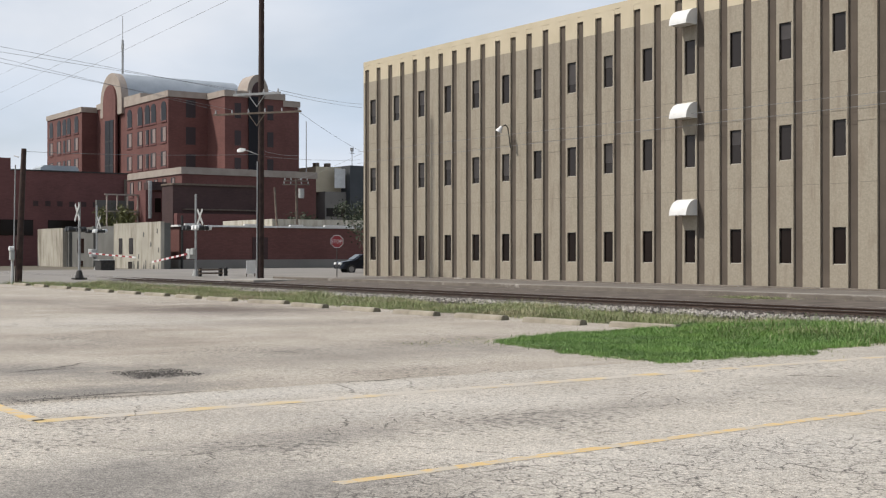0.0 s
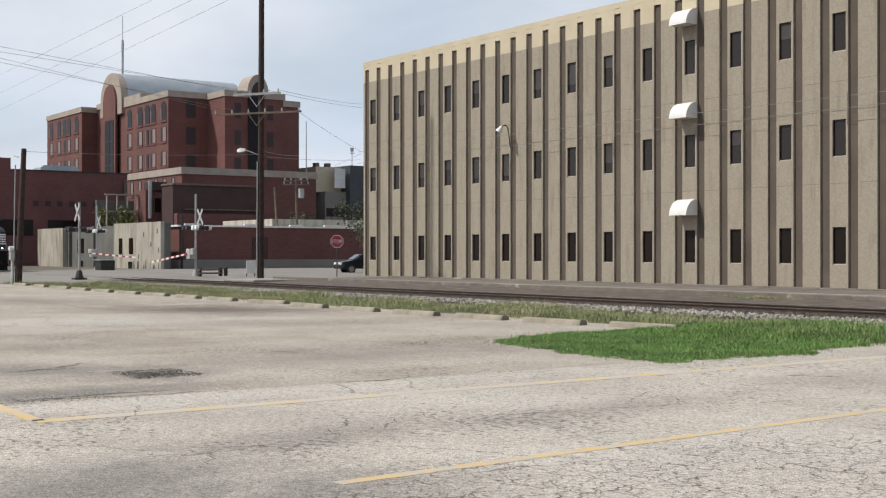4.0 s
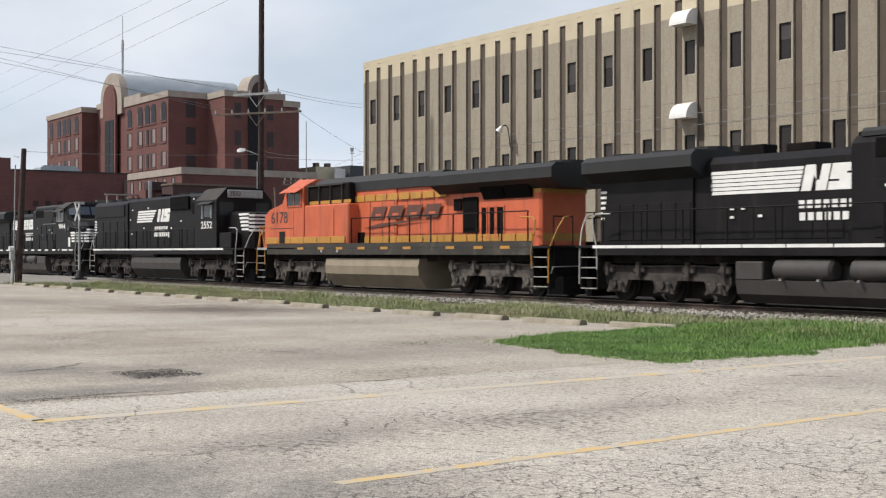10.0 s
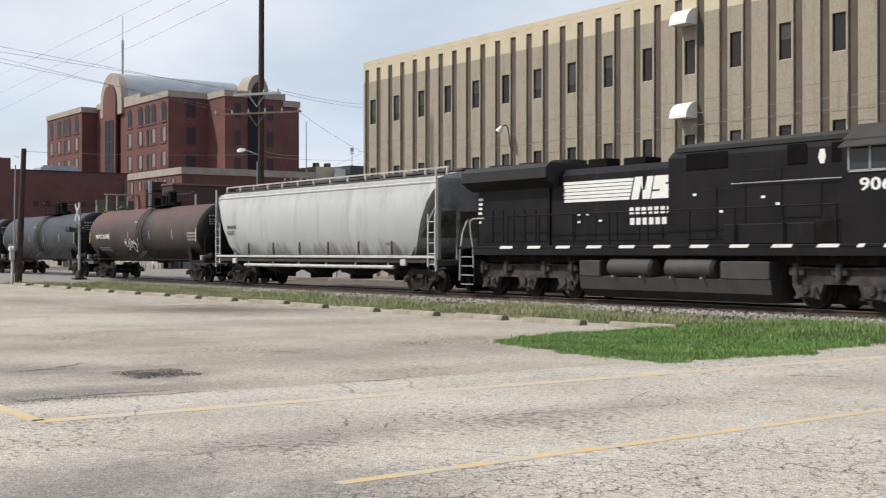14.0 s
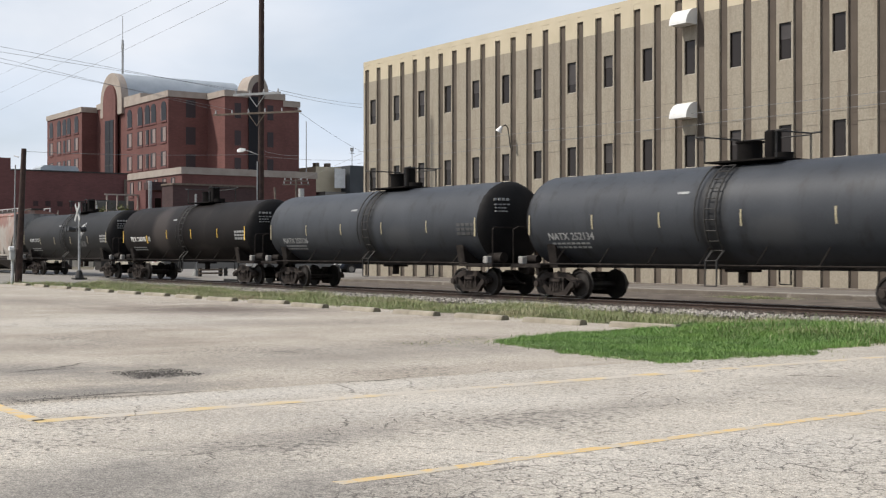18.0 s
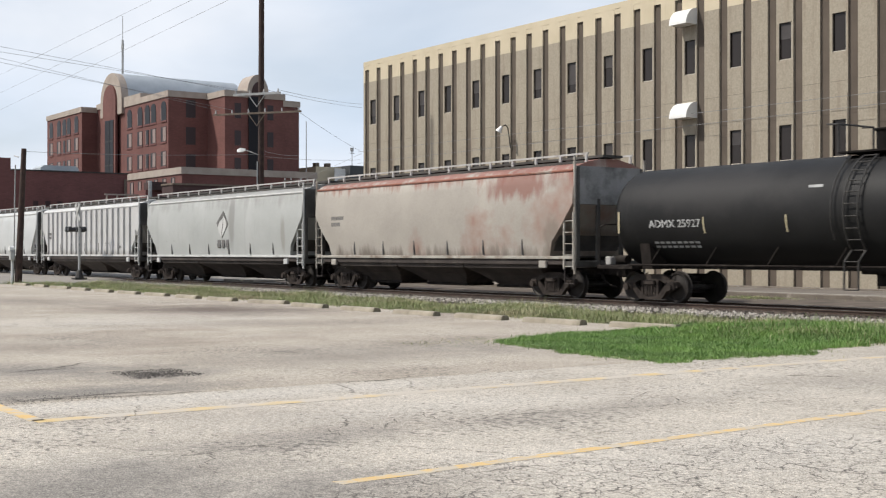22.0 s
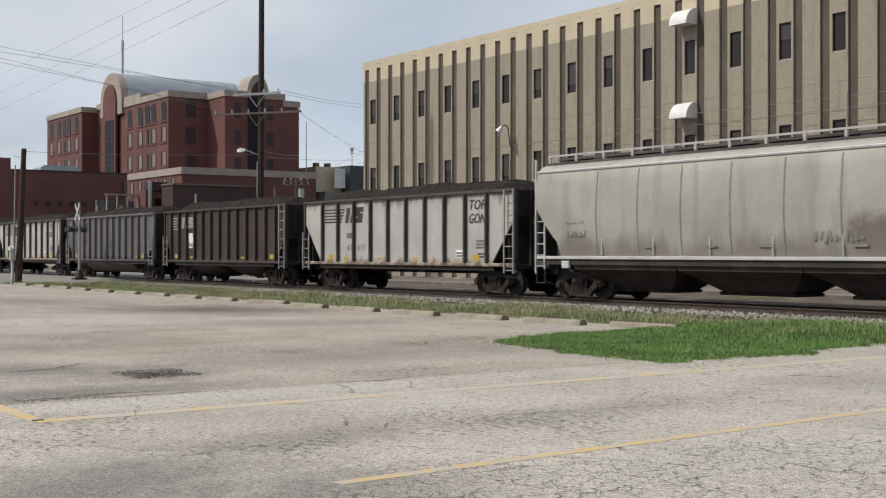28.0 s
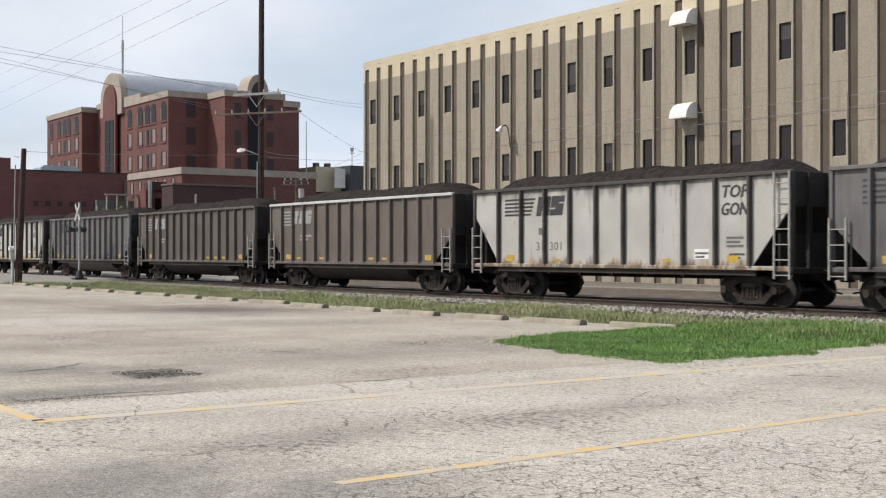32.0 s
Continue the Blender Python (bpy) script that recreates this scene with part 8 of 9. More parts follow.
blot(T_RUST, (0.105, 0.036, 0.028), 0.75, (-3.5, 3.9), (5.5, 0.75), 1.6, 0.8, 0.6)
blot(T_RUST, (0.105, 0.036, 0.028), 0.6, (4.5, 3.9), (3.8, 0.6), 1.6, 0.8, 0.6)
blot(T_RUST, (0.020, 0.019, 0.018), 0.8, (-1.2, 1.3), (1.8, 0.7), 1.6, 0.9)
blot(T_RUST, (0.020, 0.019, 0.018), 0.85, (0.4, 2.2), (1.0, 2.6), 1.4, 0.8)
blot(T_BROWN, (0.050, 0.041, 0.037), 0.85, (-2.5, 2.6), (1.25, 2.2), 0.9, 0.9)
blot(T_BROWN, (0.036, 0.029, 0.026), 0.6, (2.8, 1.6), (2.2, 0.35), 1.4, 1.4)
blot(T_DARK, (0.034, 0.032, 0.031), 0.6, (-4.2, 3.3), (3.2, 0.9), 1.4, 0.8)
blot(T_GREY, (0.017, 0.0165, 0.0165), 0.8, (0.35, 2.7), (0.7, 2.6), 1.1, 1.2)
blot(T_GREY, (0.062, 0.063, 0.066), 0.55, (2.6, 2.0), (1.0, 0.6), 1.6, 1.4)
tank_car("rust brown tank car with graffiti on its side", T_RUST, -121.4, 7.75, "NATX 251085")
tank_car("slate grey tank car with white marks", T_GREY, -139.5, 7.6, "NATX 252134")
tank_car("slate grey tank car with white marks", T_GREY, -157.7, 7.75, "NATX 252126")
tank_car("sooty dark brown tank car", T_BROWN, -175.7, 7.75, "TILX 250370")
tank_car("charcoal tank car with a white leaf emblem", T_DARK, -194.05, 7.95, "", True, True)


# ---- covered hoppers ----
def hopper_car(label, mat, s, half, bays=3, ribbed=False, pressure=False, sill_mat=None, end_mat=None, mark=None, eave_mat=None, seams=False, sheet_mat=None):
    v = thing("covered_hopper", label, "hopper car", group="covered hoppers of the train")
    sill_mat = sill_mat or mat
    end_mat = end_mat or HOPEND
    z0, eave, top = 1.36, 4.06, 4.48
    cut = 1.3 if not pressure else 1.9
    def low(x):
        """Where the side's lower edge runs: it climbs along the end slope sheets."""
        a = (abs(x) - (half - cut)) / cut
        if a <= 0:
            return z0
        if pressure:
            return z0 + 2.55 * (0.5 - 0.5 * math.cos(math.pi * min(1, a))) if a < 1 else z0 + 2.6
        return z0 + 0.35 + 1.35 * min(1.0, a * 1.02) ** 1.25 if a > 0.03 else z0
    def wide(z):
        if pressure:
            return 1.58 - 0.34 * (abs(z - 2.85) / 1.5) ** 2.2
        return 1.47 + (0.0 if ribbed else 0.12) * math.sin(math.pi * min(1, max(0, (z - 1.2) / 3.0)))
    xs = [-half + 0.05] + [-half + cut * q for q in (0.12, 0.3, 0.5, 0.7, 0.85, 0.97, 1.0)] + [-half + cut + 0.02]
    xs = xs + [-x for x in reversed(xs)]
    rings = []
    for x in xs:
        b = low(x)
        side = [b + (eave - b) * i / 7 for i in range(8)]
        ring = [(x, -wide(z), z) for z in side]
        ring += [(x, -1.36, eave + 0.16), (x, -0.95, top - 0.12), (x, -0.35, top), (x, 0.35, top), (x, 0.95, top - 0.12), (x, 1.36, eave + 0.16)]
        ring += [(x, wide(z), z) for z in reversed(side)]
        rings.append(ring)
    part("body", Solid().loft(rings), mat, v, smooth=True)
    for y in (-1, 1):
        part("side_sill", Solid().cbox(-half + 0.1, half - 0.1, y * 1.50 - 0.05, y * 1.50 + 0.05, 1.27, 1.37, 0.012), sill_mat, v)
        part("lower_sill", Solid().box(-half + 0.6, half - 0.6, y * 1.46 - 0.03, y * 1.46 + 0.03, 1.10, 1.27), BAY, v, "grimy lower sill web")
        part("eave", Solid().tube((-half + 0.1, y * wide(eave), eave + 0.02), (half - 0.1, y * wide(eave), eave + 0.02), 0.045, 6), eave_mat or sill_mat, v)
        if ribbed:
            post = Solid().prism([(-0.045, y * 1.46), (0.045, y * 1.46), (0.04, y * 1.58), (-0.04, y * 1.58)], "z", 1.38, 4.04).mesh("side_post")
            for i in range(17):
                part("side_post", post, mat, v, at=(-7.10 + 0.89 * i, 0, 0))
        else:
            for x in (-half * 0.62, -half * 0.36, -half * 0.1, half * 0.16, half * 0.42, half * 0.68):
                part("stiffener", Solid().prism([(y * 1.46, 1.40), (y * 1.56, 1.40), (y * 1.575, 1.62), (y * 1.56, 1.92), (y * 1.50, 1.95)], "x", x, x + 0.035), STENCIL if not seams else sill_mat, v)
            if seams:
                for x in (-5.5, -3.7, -1.95, -0.1, 1.74, 3.53, 5.3):
                    zz = [1.42 + 2.55 * i / 8 for i in range(9)]
                    part("weld_seam", Solid().loft([[(x, y * (wide(z) + 0.012), z), (x + 0.035, y * (wide(z) + 0.012), z), (x + 0.035, y * (wide(z) - 0.02), z), (x, y * (wide(z) - 0.02), z)] for z in zz]), SEAM, v)
    # running board along the roof
    part("roof_walk", Solid().box(-half - 0.1, half + 0.1, -0.42, 0.42, 4.52, 4.60), HOPEND, v, "dark grating board along the roof")
    for y in (-0.95, 0.95):
        q = part("roof_rail", Solid().box(-half, half, y - 0.02, y + 0.02, 4.60, 4.66), RAILPALE, v, "pale rail along the roof edge")
        post = Solid().box(-0.04, 0.04, -0.03, 0.03, 4.34, 4.60).mesh("rail_post")
        for i in range(14):
            part("rail_post", post, RAILPALE, q, at=(-half + 0.1 + (2 * half - 0.2) * i / 13, y, 0))
        part("roof_gutter", Solid().box(-half + 0.1, half - 0.1, y * 1.12 - 0.02, y * 1.12 + 0.02, 4.30, 4.40), HOPEND, v, "dark grime along the roof edge")
    for i in range(5):
        x = -half + 2 * half * (i + 0.5) / 5
        part("roof_hatch", Solid().tube((x, 0, 4.46), (x, 0, 4.55), 0.38, 12), ROOFWALK, v)
    # ends
    for d in (-1, 1):
        part("slope_sheet", Solid().loft([[(d * (half - 0.25), -1.38, 3.25), (d * (half - 0.25), 1.38, 3.25), (d * (half - cut - 0.1), 1.38, 1.40), (d * (half - cut - 0.1), -1.38, 1.40)],
                                          [(d * (half - 0.2), -1.38, 3.15), (d * (half - 0.2), 1.38, 3.15), (d * (half - cut - 0.05), 1.38, 1.30), (d * (half - cut - 0.05), -1.38, 1.30)]]), end_mat, v)
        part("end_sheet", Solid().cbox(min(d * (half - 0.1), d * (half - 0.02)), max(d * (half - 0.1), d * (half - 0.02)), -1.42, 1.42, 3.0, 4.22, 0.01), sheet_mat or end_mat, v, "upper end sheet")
        for y in (-1.36, -0.5, 0.5, 1.36):
            part("end_post", Solid().box(d * (half - 0.06) - 0.05, d * (half - 0.06) + 0.05, y - 0.06, y + 0.06, 1.15, 3.2 if abs(y) < 1 else 4.2), end_mat, v)
        part("end_sill", Solid().cbox(d * (half - 0.3) - 0.35, d * (half - 0.3) + 0.35, -1.5, 1.5, 1.02, 1.22, 0.02), HOPEND, v)
        for y in (-1, 1):
            part("ladder", ladder_mesh(0.45, 0.95, 2.75 if not pressure else 2.9, 5, 0.026), sill_mat, v, at=(d * (half - 0.28), y * 1.53, 0))
            part("stile", Solid().box(d * (half - 0.03) - 0.03, d * (half - 0.03) + 0.03, y * 1.50 - 0.03, y * 1.50 + 0.03, 0.8, 4.5), sill_mat, v)
            part("stirrup", Solid().path([(d * (half - 0.5), y * 1.5, 1.0), (d * (half - 0.5), y * 1.5, 0.5), (d * (half - 0.06), y * 1.5, 0.5), (d * (half - 0.06), y * 1.5, 1.0)], 0.02), BAY, v)
            part("jacking_pad", Solid().cbox(d * (half - cut - 0.25) - 0.18, d * (half - cut - 0.25) + 0.18, y * 1.53 - 0.05, y * 1.53 + 0.05, 0.98, 1.22, 0.02), sill_mat, v)
        truck(v, d * (half - 1.65), "car")
    part("centre_sill", Solid().box(-half, half, -0.3, 0.3, 0.80, 1.10), UNDER, v)
    span = 2 * (half - 1.75) if not pressure else 2 * (half - 2.6)
    for i in range(bays):
        c = -span / 2 + span * (i + 0.5) / bays
        hw = span / bays * 0.5
        if pressure:
            part("hopper_bay", Solid().loft([[(c - hw, -1.30, 1.36), (c + hw, -1.30, 1.36), (c + hw, 1.30, 1.36), (c - hw, 1.30, 1.36)],
                                             [(c - hw * 0.42, -0.9, 0.86), (c + hw * 0.42, -0.9, 0.86), (c + hw * 0.42, 0.9, 0.86), (c - hw * 0.42, 0.9, 0.86)],
                                             [(c - hw * 0.16, -0.3, 0.52), (c + hw * 0.16, -0.3, 0.52), (c + hw * 0.16, 0.3, 0.52), (c - hw * 0.16, 0.3, 0.52)]]), TANKGREY, v, "grey discharge cone")
            part("outlet_gate", Solid().tube((c, -0.5, 0.50), (c, 0.5, 0.50), 0.12, 10), UNDER, v)
            continue
        rows = [(1.0, 1.42, 1.12), (0.98, 1.40, 0.96), (0.80, 0.98, 0.72), (0.56, 0.58, 0.38)]
        part("hopper_bay", Solid().loft([[(c - hw * k, -w, z), (c + hw * k, -w, z), (c + hw * k, w, z), (c - hw * k, w, z)] for k, w, z in rows]), BAY, v, "grimy discharge bay")
        part("outlet_gate", Solid().cbox(c - hw * 0.60, c + hw * 0.60, -0.62, 0.62, 0.28, 0.38, 0.02), UNDER, v)
    if pressure:
        part("air_pipe", Solid().tube((-half + 3.0, -1.42, 0.92), (half - 3.0, -1.42, 0.92), 0.07, 8), sill_mat, v)
        for i in range(6):
            q = -half + 3.4 + (2 * half - 6.8) * i / 5
            part("pipe_hanger", Solid().box(q - 0.03, q + 0.03, -1.45, -1.38, 0.92, 1.3), sill_mat, v)
    ym = -1.592 if not ribbed else -1.478
    m2 = STENCIL
    if mark != "plain":
        stencil(v, -half + 1.4, 2.35 if mark != "c" else 2.55, 0.9, 0.5, ym + 0.005, m2, 2)
    stencil(v, half - 3.4, 1.75, 0.6, 0.2, -1.52 if not ribbed else ym, m2, 1)
    coupler(v, half - 0.15, 0.85)
    TRAIN.append((v, s, 0))
    return v


HOPEND = surf("grimy_hopper_end", (0.045, 0.042, 0.037), (0.085, 0.079, 0.071), 1.5, 0.8, 0, 0.1, 20, (0.035, 0.03, 0.027), (0.48, 0.66), 0.9)
BAY = surf("rusty_hopper_bay", (0.026, 0.0195, 0.0165), (0.054, 0.042, 0.036), 1.6, 0.85, 0, 0.1, 20, (0.085, 0.07, 0.058), (0.56, 0.75), 1.2)
RAILPALE = surf("pale_roof_rail", (0.36, 0.345, 0.33), (0.46, 0.445, 0.425), 3, 0.6, 0.1, 0.05, 30, (0.16, 0.14, 0.125), (0.55, 0.7), 1.2)
ROOFWALK = surf("dull_running_board", (0.16, 0.15, 0.135), (0.25, 0.235, 0.215), 3, 0.7, 0.3, 0.1)
STENCIL = surf("faded_stencil_paint", (0.09, 0.085, 0.08), (0.15, 0.145, 0.14), 3, 0.7, 0, 0, 30)
SEAM = surf("grimy_weld_seam", (0.15, 0.14, 0.125), (0.24, 0.225, 0.20), 3, 0.7, 0, 0, 30)
H_PRESS = surf("dull_grey_hopper_paint", (0.385, 0.392, 0.38), (0.46, 0.465, 0.45), 0.5, 0.55, 0, 0.04, 16, (0.25, 0.25, 0.238), (0.50, 0.80), 0.5, True)
H_WHITE = surf("pale_grey_hopper_paint", (0.44, 0.45, 0.44), (0.52, 0.53, 0.515), 0.5, 0.5, 0, 0.04, 16, (0.36, 0.36, 0.345), (0.56, 0.85), 0.45)
DUSTY = surf("dusty_pale_sill", (0.29, 0.27, 0.235), (0.38, 0.355, 0.31), 1.6, 0.75, 0, 0.08, 24, (0.17, 0.13, 0.10), (0.48, 0.68), 1.4)
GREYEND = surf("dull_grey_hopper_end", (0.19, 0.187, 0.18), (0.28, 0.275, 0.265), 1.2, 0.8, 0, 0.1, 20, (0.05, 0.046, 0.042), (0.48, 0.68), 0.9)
H_BEIGE = surf("faded_beige_hopper_paint", (0.295, 0.268, 0.233), (0.385, 0.352, 0.308), 0.5, 0.65, 0, 0.06, 16, (0.27, 0.155, 0.12), (0.56, 0.72), 0.32)
H_ADM = surf("light_grey_hopper_paint", (0.335, 0.342, 0.326), (0.415, 0.422, 0.405), 0.5, 0.55, 0, 0.05, 16, (0.30, 0.295, 0.285), (0.54, 0.78), 0.5, True)
H_RIB = surf("white_hopper_paint", (0.44, 0.435, 0.425), (0.52, 0.515, 0.505), 0.5, 0.6, 0, 0.05, 16, (0.38, 0.37, 0.35), (0.55, 0.8), 0.6, True)
H_TAN = surf("dirty_white_hopper_paint", (0.30, 0.282, 0.246), (0.395, 0.376, 0.332), 0.5, 0.6, 0, 0.05, 16, (0.22, 0.195, 0.16), (0.50, 0.75), 0.55, True)


rim_stain(H_BEIGE, (0.22, 0.078, 0.055), 4.3, 3.0, 0.62, 0.78, 0.8, 2.6)
rim_stain(H_BEIGE, (0.13, 0.105, 0.085), 1.3, 2.3, 0.58, 0.80, 1.0, 2.2)
blot(H_BEIGE, (0.20, 0.072, 0.052), 0.75, (5.4, 3.75), (2.0, 0.6), 2.0, 1.2, 2.0)
blot(H_BEIGE, (0.17, 0.13, 0.10), 0.6, (7.2, 1.9), (0.5, 0.9), 1.4, 1.6)
rim_stain(H_PRESS, (0.17, 0.165, 0.155), 1.4, 2.5, 0.56, 0.80, 0.9, 1.8)
rim_stain(H_WHITE, (0.24, 0.235, 0.222), 1.4, 2.2, 0.58, 0.82, 0.9, 2.0)
rim_stain(H_RIB, (0.25, 0.235, 0.215), 1.4, 2.2, 0.58, 0.82, 0.9, 2.4)
blot(H_ADM, (0.21, 0.205, 0.19), 0.75, (1.75, 3.0), (0.42, 1.5), 0.9, 1.2, 1.8)
blot(H_ADM, (0.23, 0.215, 0.185), 0.6, (6.9, 2.2), (0.25, 1.0), 1.1, 1.6, 1.6)
blot(H_TAN, (0.11, 0.085, 0.065), 0.8, (4.6, 1.9), (1.1, 0.65), 1.5, 1.5)
blot(H_TAN, (0.14, 0.125, 0.105), 0.6, (-6.4, 1.6), (0.9, 0.5), 1.4, 1.6)
rim_stain(H_TAN, (0.20, 0.175, 0.14), 1.4, 2.6, 0.50, 0.75, 0.9)
rim_stain(H_ADM, (0.24, 0.235, 0.22), 4.2, 2.8, 0.55, 0.8, 0.9)
H_RUST = surf("rust_red_eave", (0.20, 0.075, 0.05), (0.30, 0.13, 0.09), 1.2, 0.8, 0, 0.1, 20, (0.30, 0.26, 0.22), (0.54, 0.7), 1.0)
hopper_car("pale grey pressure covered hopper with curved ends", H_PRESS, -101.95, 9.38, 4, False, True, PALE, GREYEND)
h11 = hopper_car("faded beige covered hopper streaked with rust", H_BEIGE, -212.15, 8.25, 3, False, False, DUSTY, None, "c", H_RUST, False, GREYEND)
bars(h11, [(-4.3, -2.6, 2.60, 2.68, 0.0), (-5.4, -4.8, 2.60, 2.66, 0.0), (2.9, 3.3, 2.62, 2.70, 0.0), (4.1, 4.5, 2.62, 2.70, 0.0)], -1.575, STENCIL, "faded_bar", 0.012)
h12 = hopper_car("light grey covered hopper with a dark leaf emblem", H_ADM, -230.2, 8.7, 3, False, False, PALE, None, "plain")
part("emblem", Solid().prism([(0.74, 2.20), (1.46, 2.84), (0.90, 3.46), (0.16, 2.92)], "y", -1.606, -1.57), STENCIL, h12, "dark tilted square emblem")
part("leaf", Solid().prism([(0.74, 2.22), (1.10, 2.52), (1.26, 2.80), (1.18, 3.02), (0.98, 3.22), (0.82, 3.10), (0.52, 2.98), (0.34, 2.74), (0.44, 2.46)], "y", -1.612, -1.606), PALE, h12, "pale leaf shape")
part("vein", Solid().prism([(0.73, 2.24), (0.80, 2.44), (0.92, 2.84), (0.955, 3.12), (0.87, 2.84), (0.74, 2.46)], "y", -1.618, -1.612), STENCIL, h12)
word_bars(h12, 0.14, 1.74, -1.574, 1.38, 0.36, 3, STENCIL, 0.05)
write_fit(h12, "ADMX 52118", -6.33, -4.55, 2.08, 2.29, -1.563, STENCIL, "reporting_mark", 0.01)
h13 = hopper_car("white ribbed covered hopper with close side posts", H_RIB, -248.7, 8.5, 3, True, False, PALE)
stencil(h13, 3.2, 1.85, 0.45, 0.28, -1.478, STENCIL, 2)
bars(h13, [(x, x + 0.05, 1.55, 2.05, 0.0) for x in (-4.6, -2.4, -0.1, 2.3, 5.6)], -1.56, STENCIL, "bracket", 0.02)
hopper_car("clean light grey covered hopper with smooth sides", H_WHITE, -266.8, 8.57, 3, False, False, PALE)
h15 = hopper_car("dirty white covered hopper with soot streaks", H_TAN, -285.15, 8.5, 3, False, False, PALE, None, "plain", None, True)
write_fit(h15, "CEFX", -6.93, -6.03, 2.36, 2.62, -1.582, STENCIL, "reporting_mark", 0.01)
write_fit(h15, "12657", -6.82, -5.93, 1.95, 2.20, -1.568, STENCIL, "reporting_mark", 0.01)
rg = random.Random(5)
bars(h15, [(2.7 + 0.16 * i, 2.78 + 0.16 * i, 1.72 + 0.1 * rg.random(), 1.85 + 0.22 * rg.random(), rg.uniform(-0.08, 0.08)) for i in range(10)], -1.545, SEAM, "scrawl", 0.02)
bars(h15, [(x, x + 0.42, 1.62, 1.68, 0.0) for x in (-3.4, -1.0, 0.9, 3.9)], -1.535, SEAM, "rust_mark", 0.02)


# ---- coal gondolas ----
def coal_load(half, seed):
    """A long even heap of coal, sloped at its ends, with a lumpy skin."""
    rng = random.Random(seed)
    nx, ny = 110, 16
    s = Solid()
    ph = [rng.uniform(0, 6.28) for _ in range(6)]
    def top(x, y):
        a = max(0.0, 1 - (abs(y) / 1.36) ** 2.4)
        e = smooth(half - 0.1, half - 1.7, abs(x))
        h = 3.44 + 0.62 * e * a ** 0.8 + 0.035 * math.sin(x * 0.9 + ph[0]) * a * e + 0.02 * math.sin(x * 2.3 + ph[1]) * e
        return h + rng.uniform(-0.04, 0.04)
    pts = [(-half + 0.15 + (2 * half - 0.3) * i / nx, -1.38 + 2.76 * j / ny) for j in range(ny + 1) for i in range(nx + 1)]
    s.add([(x, y, top(x, y)) for x, y in pts], [(j * (nx + 1) + i, j * (nx + 1) + i + 1, (j + 1) * (nx + 1) + i + 1, (j + 1) * (nx + 1) + i) for j in range(ny) for i in range(nx)])
    return s


def tub_mesh(x0, x1, deep, round_ends):
    """A round bottomed tub hung below the floor."""
    rings = []
    for i in range(13):
        u = i / 12
        k = (1 - abs(2 * u - 1) ** 3) ** 0.6 if round_ends else 1.0
        k = max(0.02, k)
        rings.append([(x0 + (x1 - x0) * u, -1.38 * math.cos(a), 1.03 - deep * k * math.sin(a) ** 0.8) for a in [math.pi * j / 14 for j in range(15)]])
    return Solid().loft(rings)


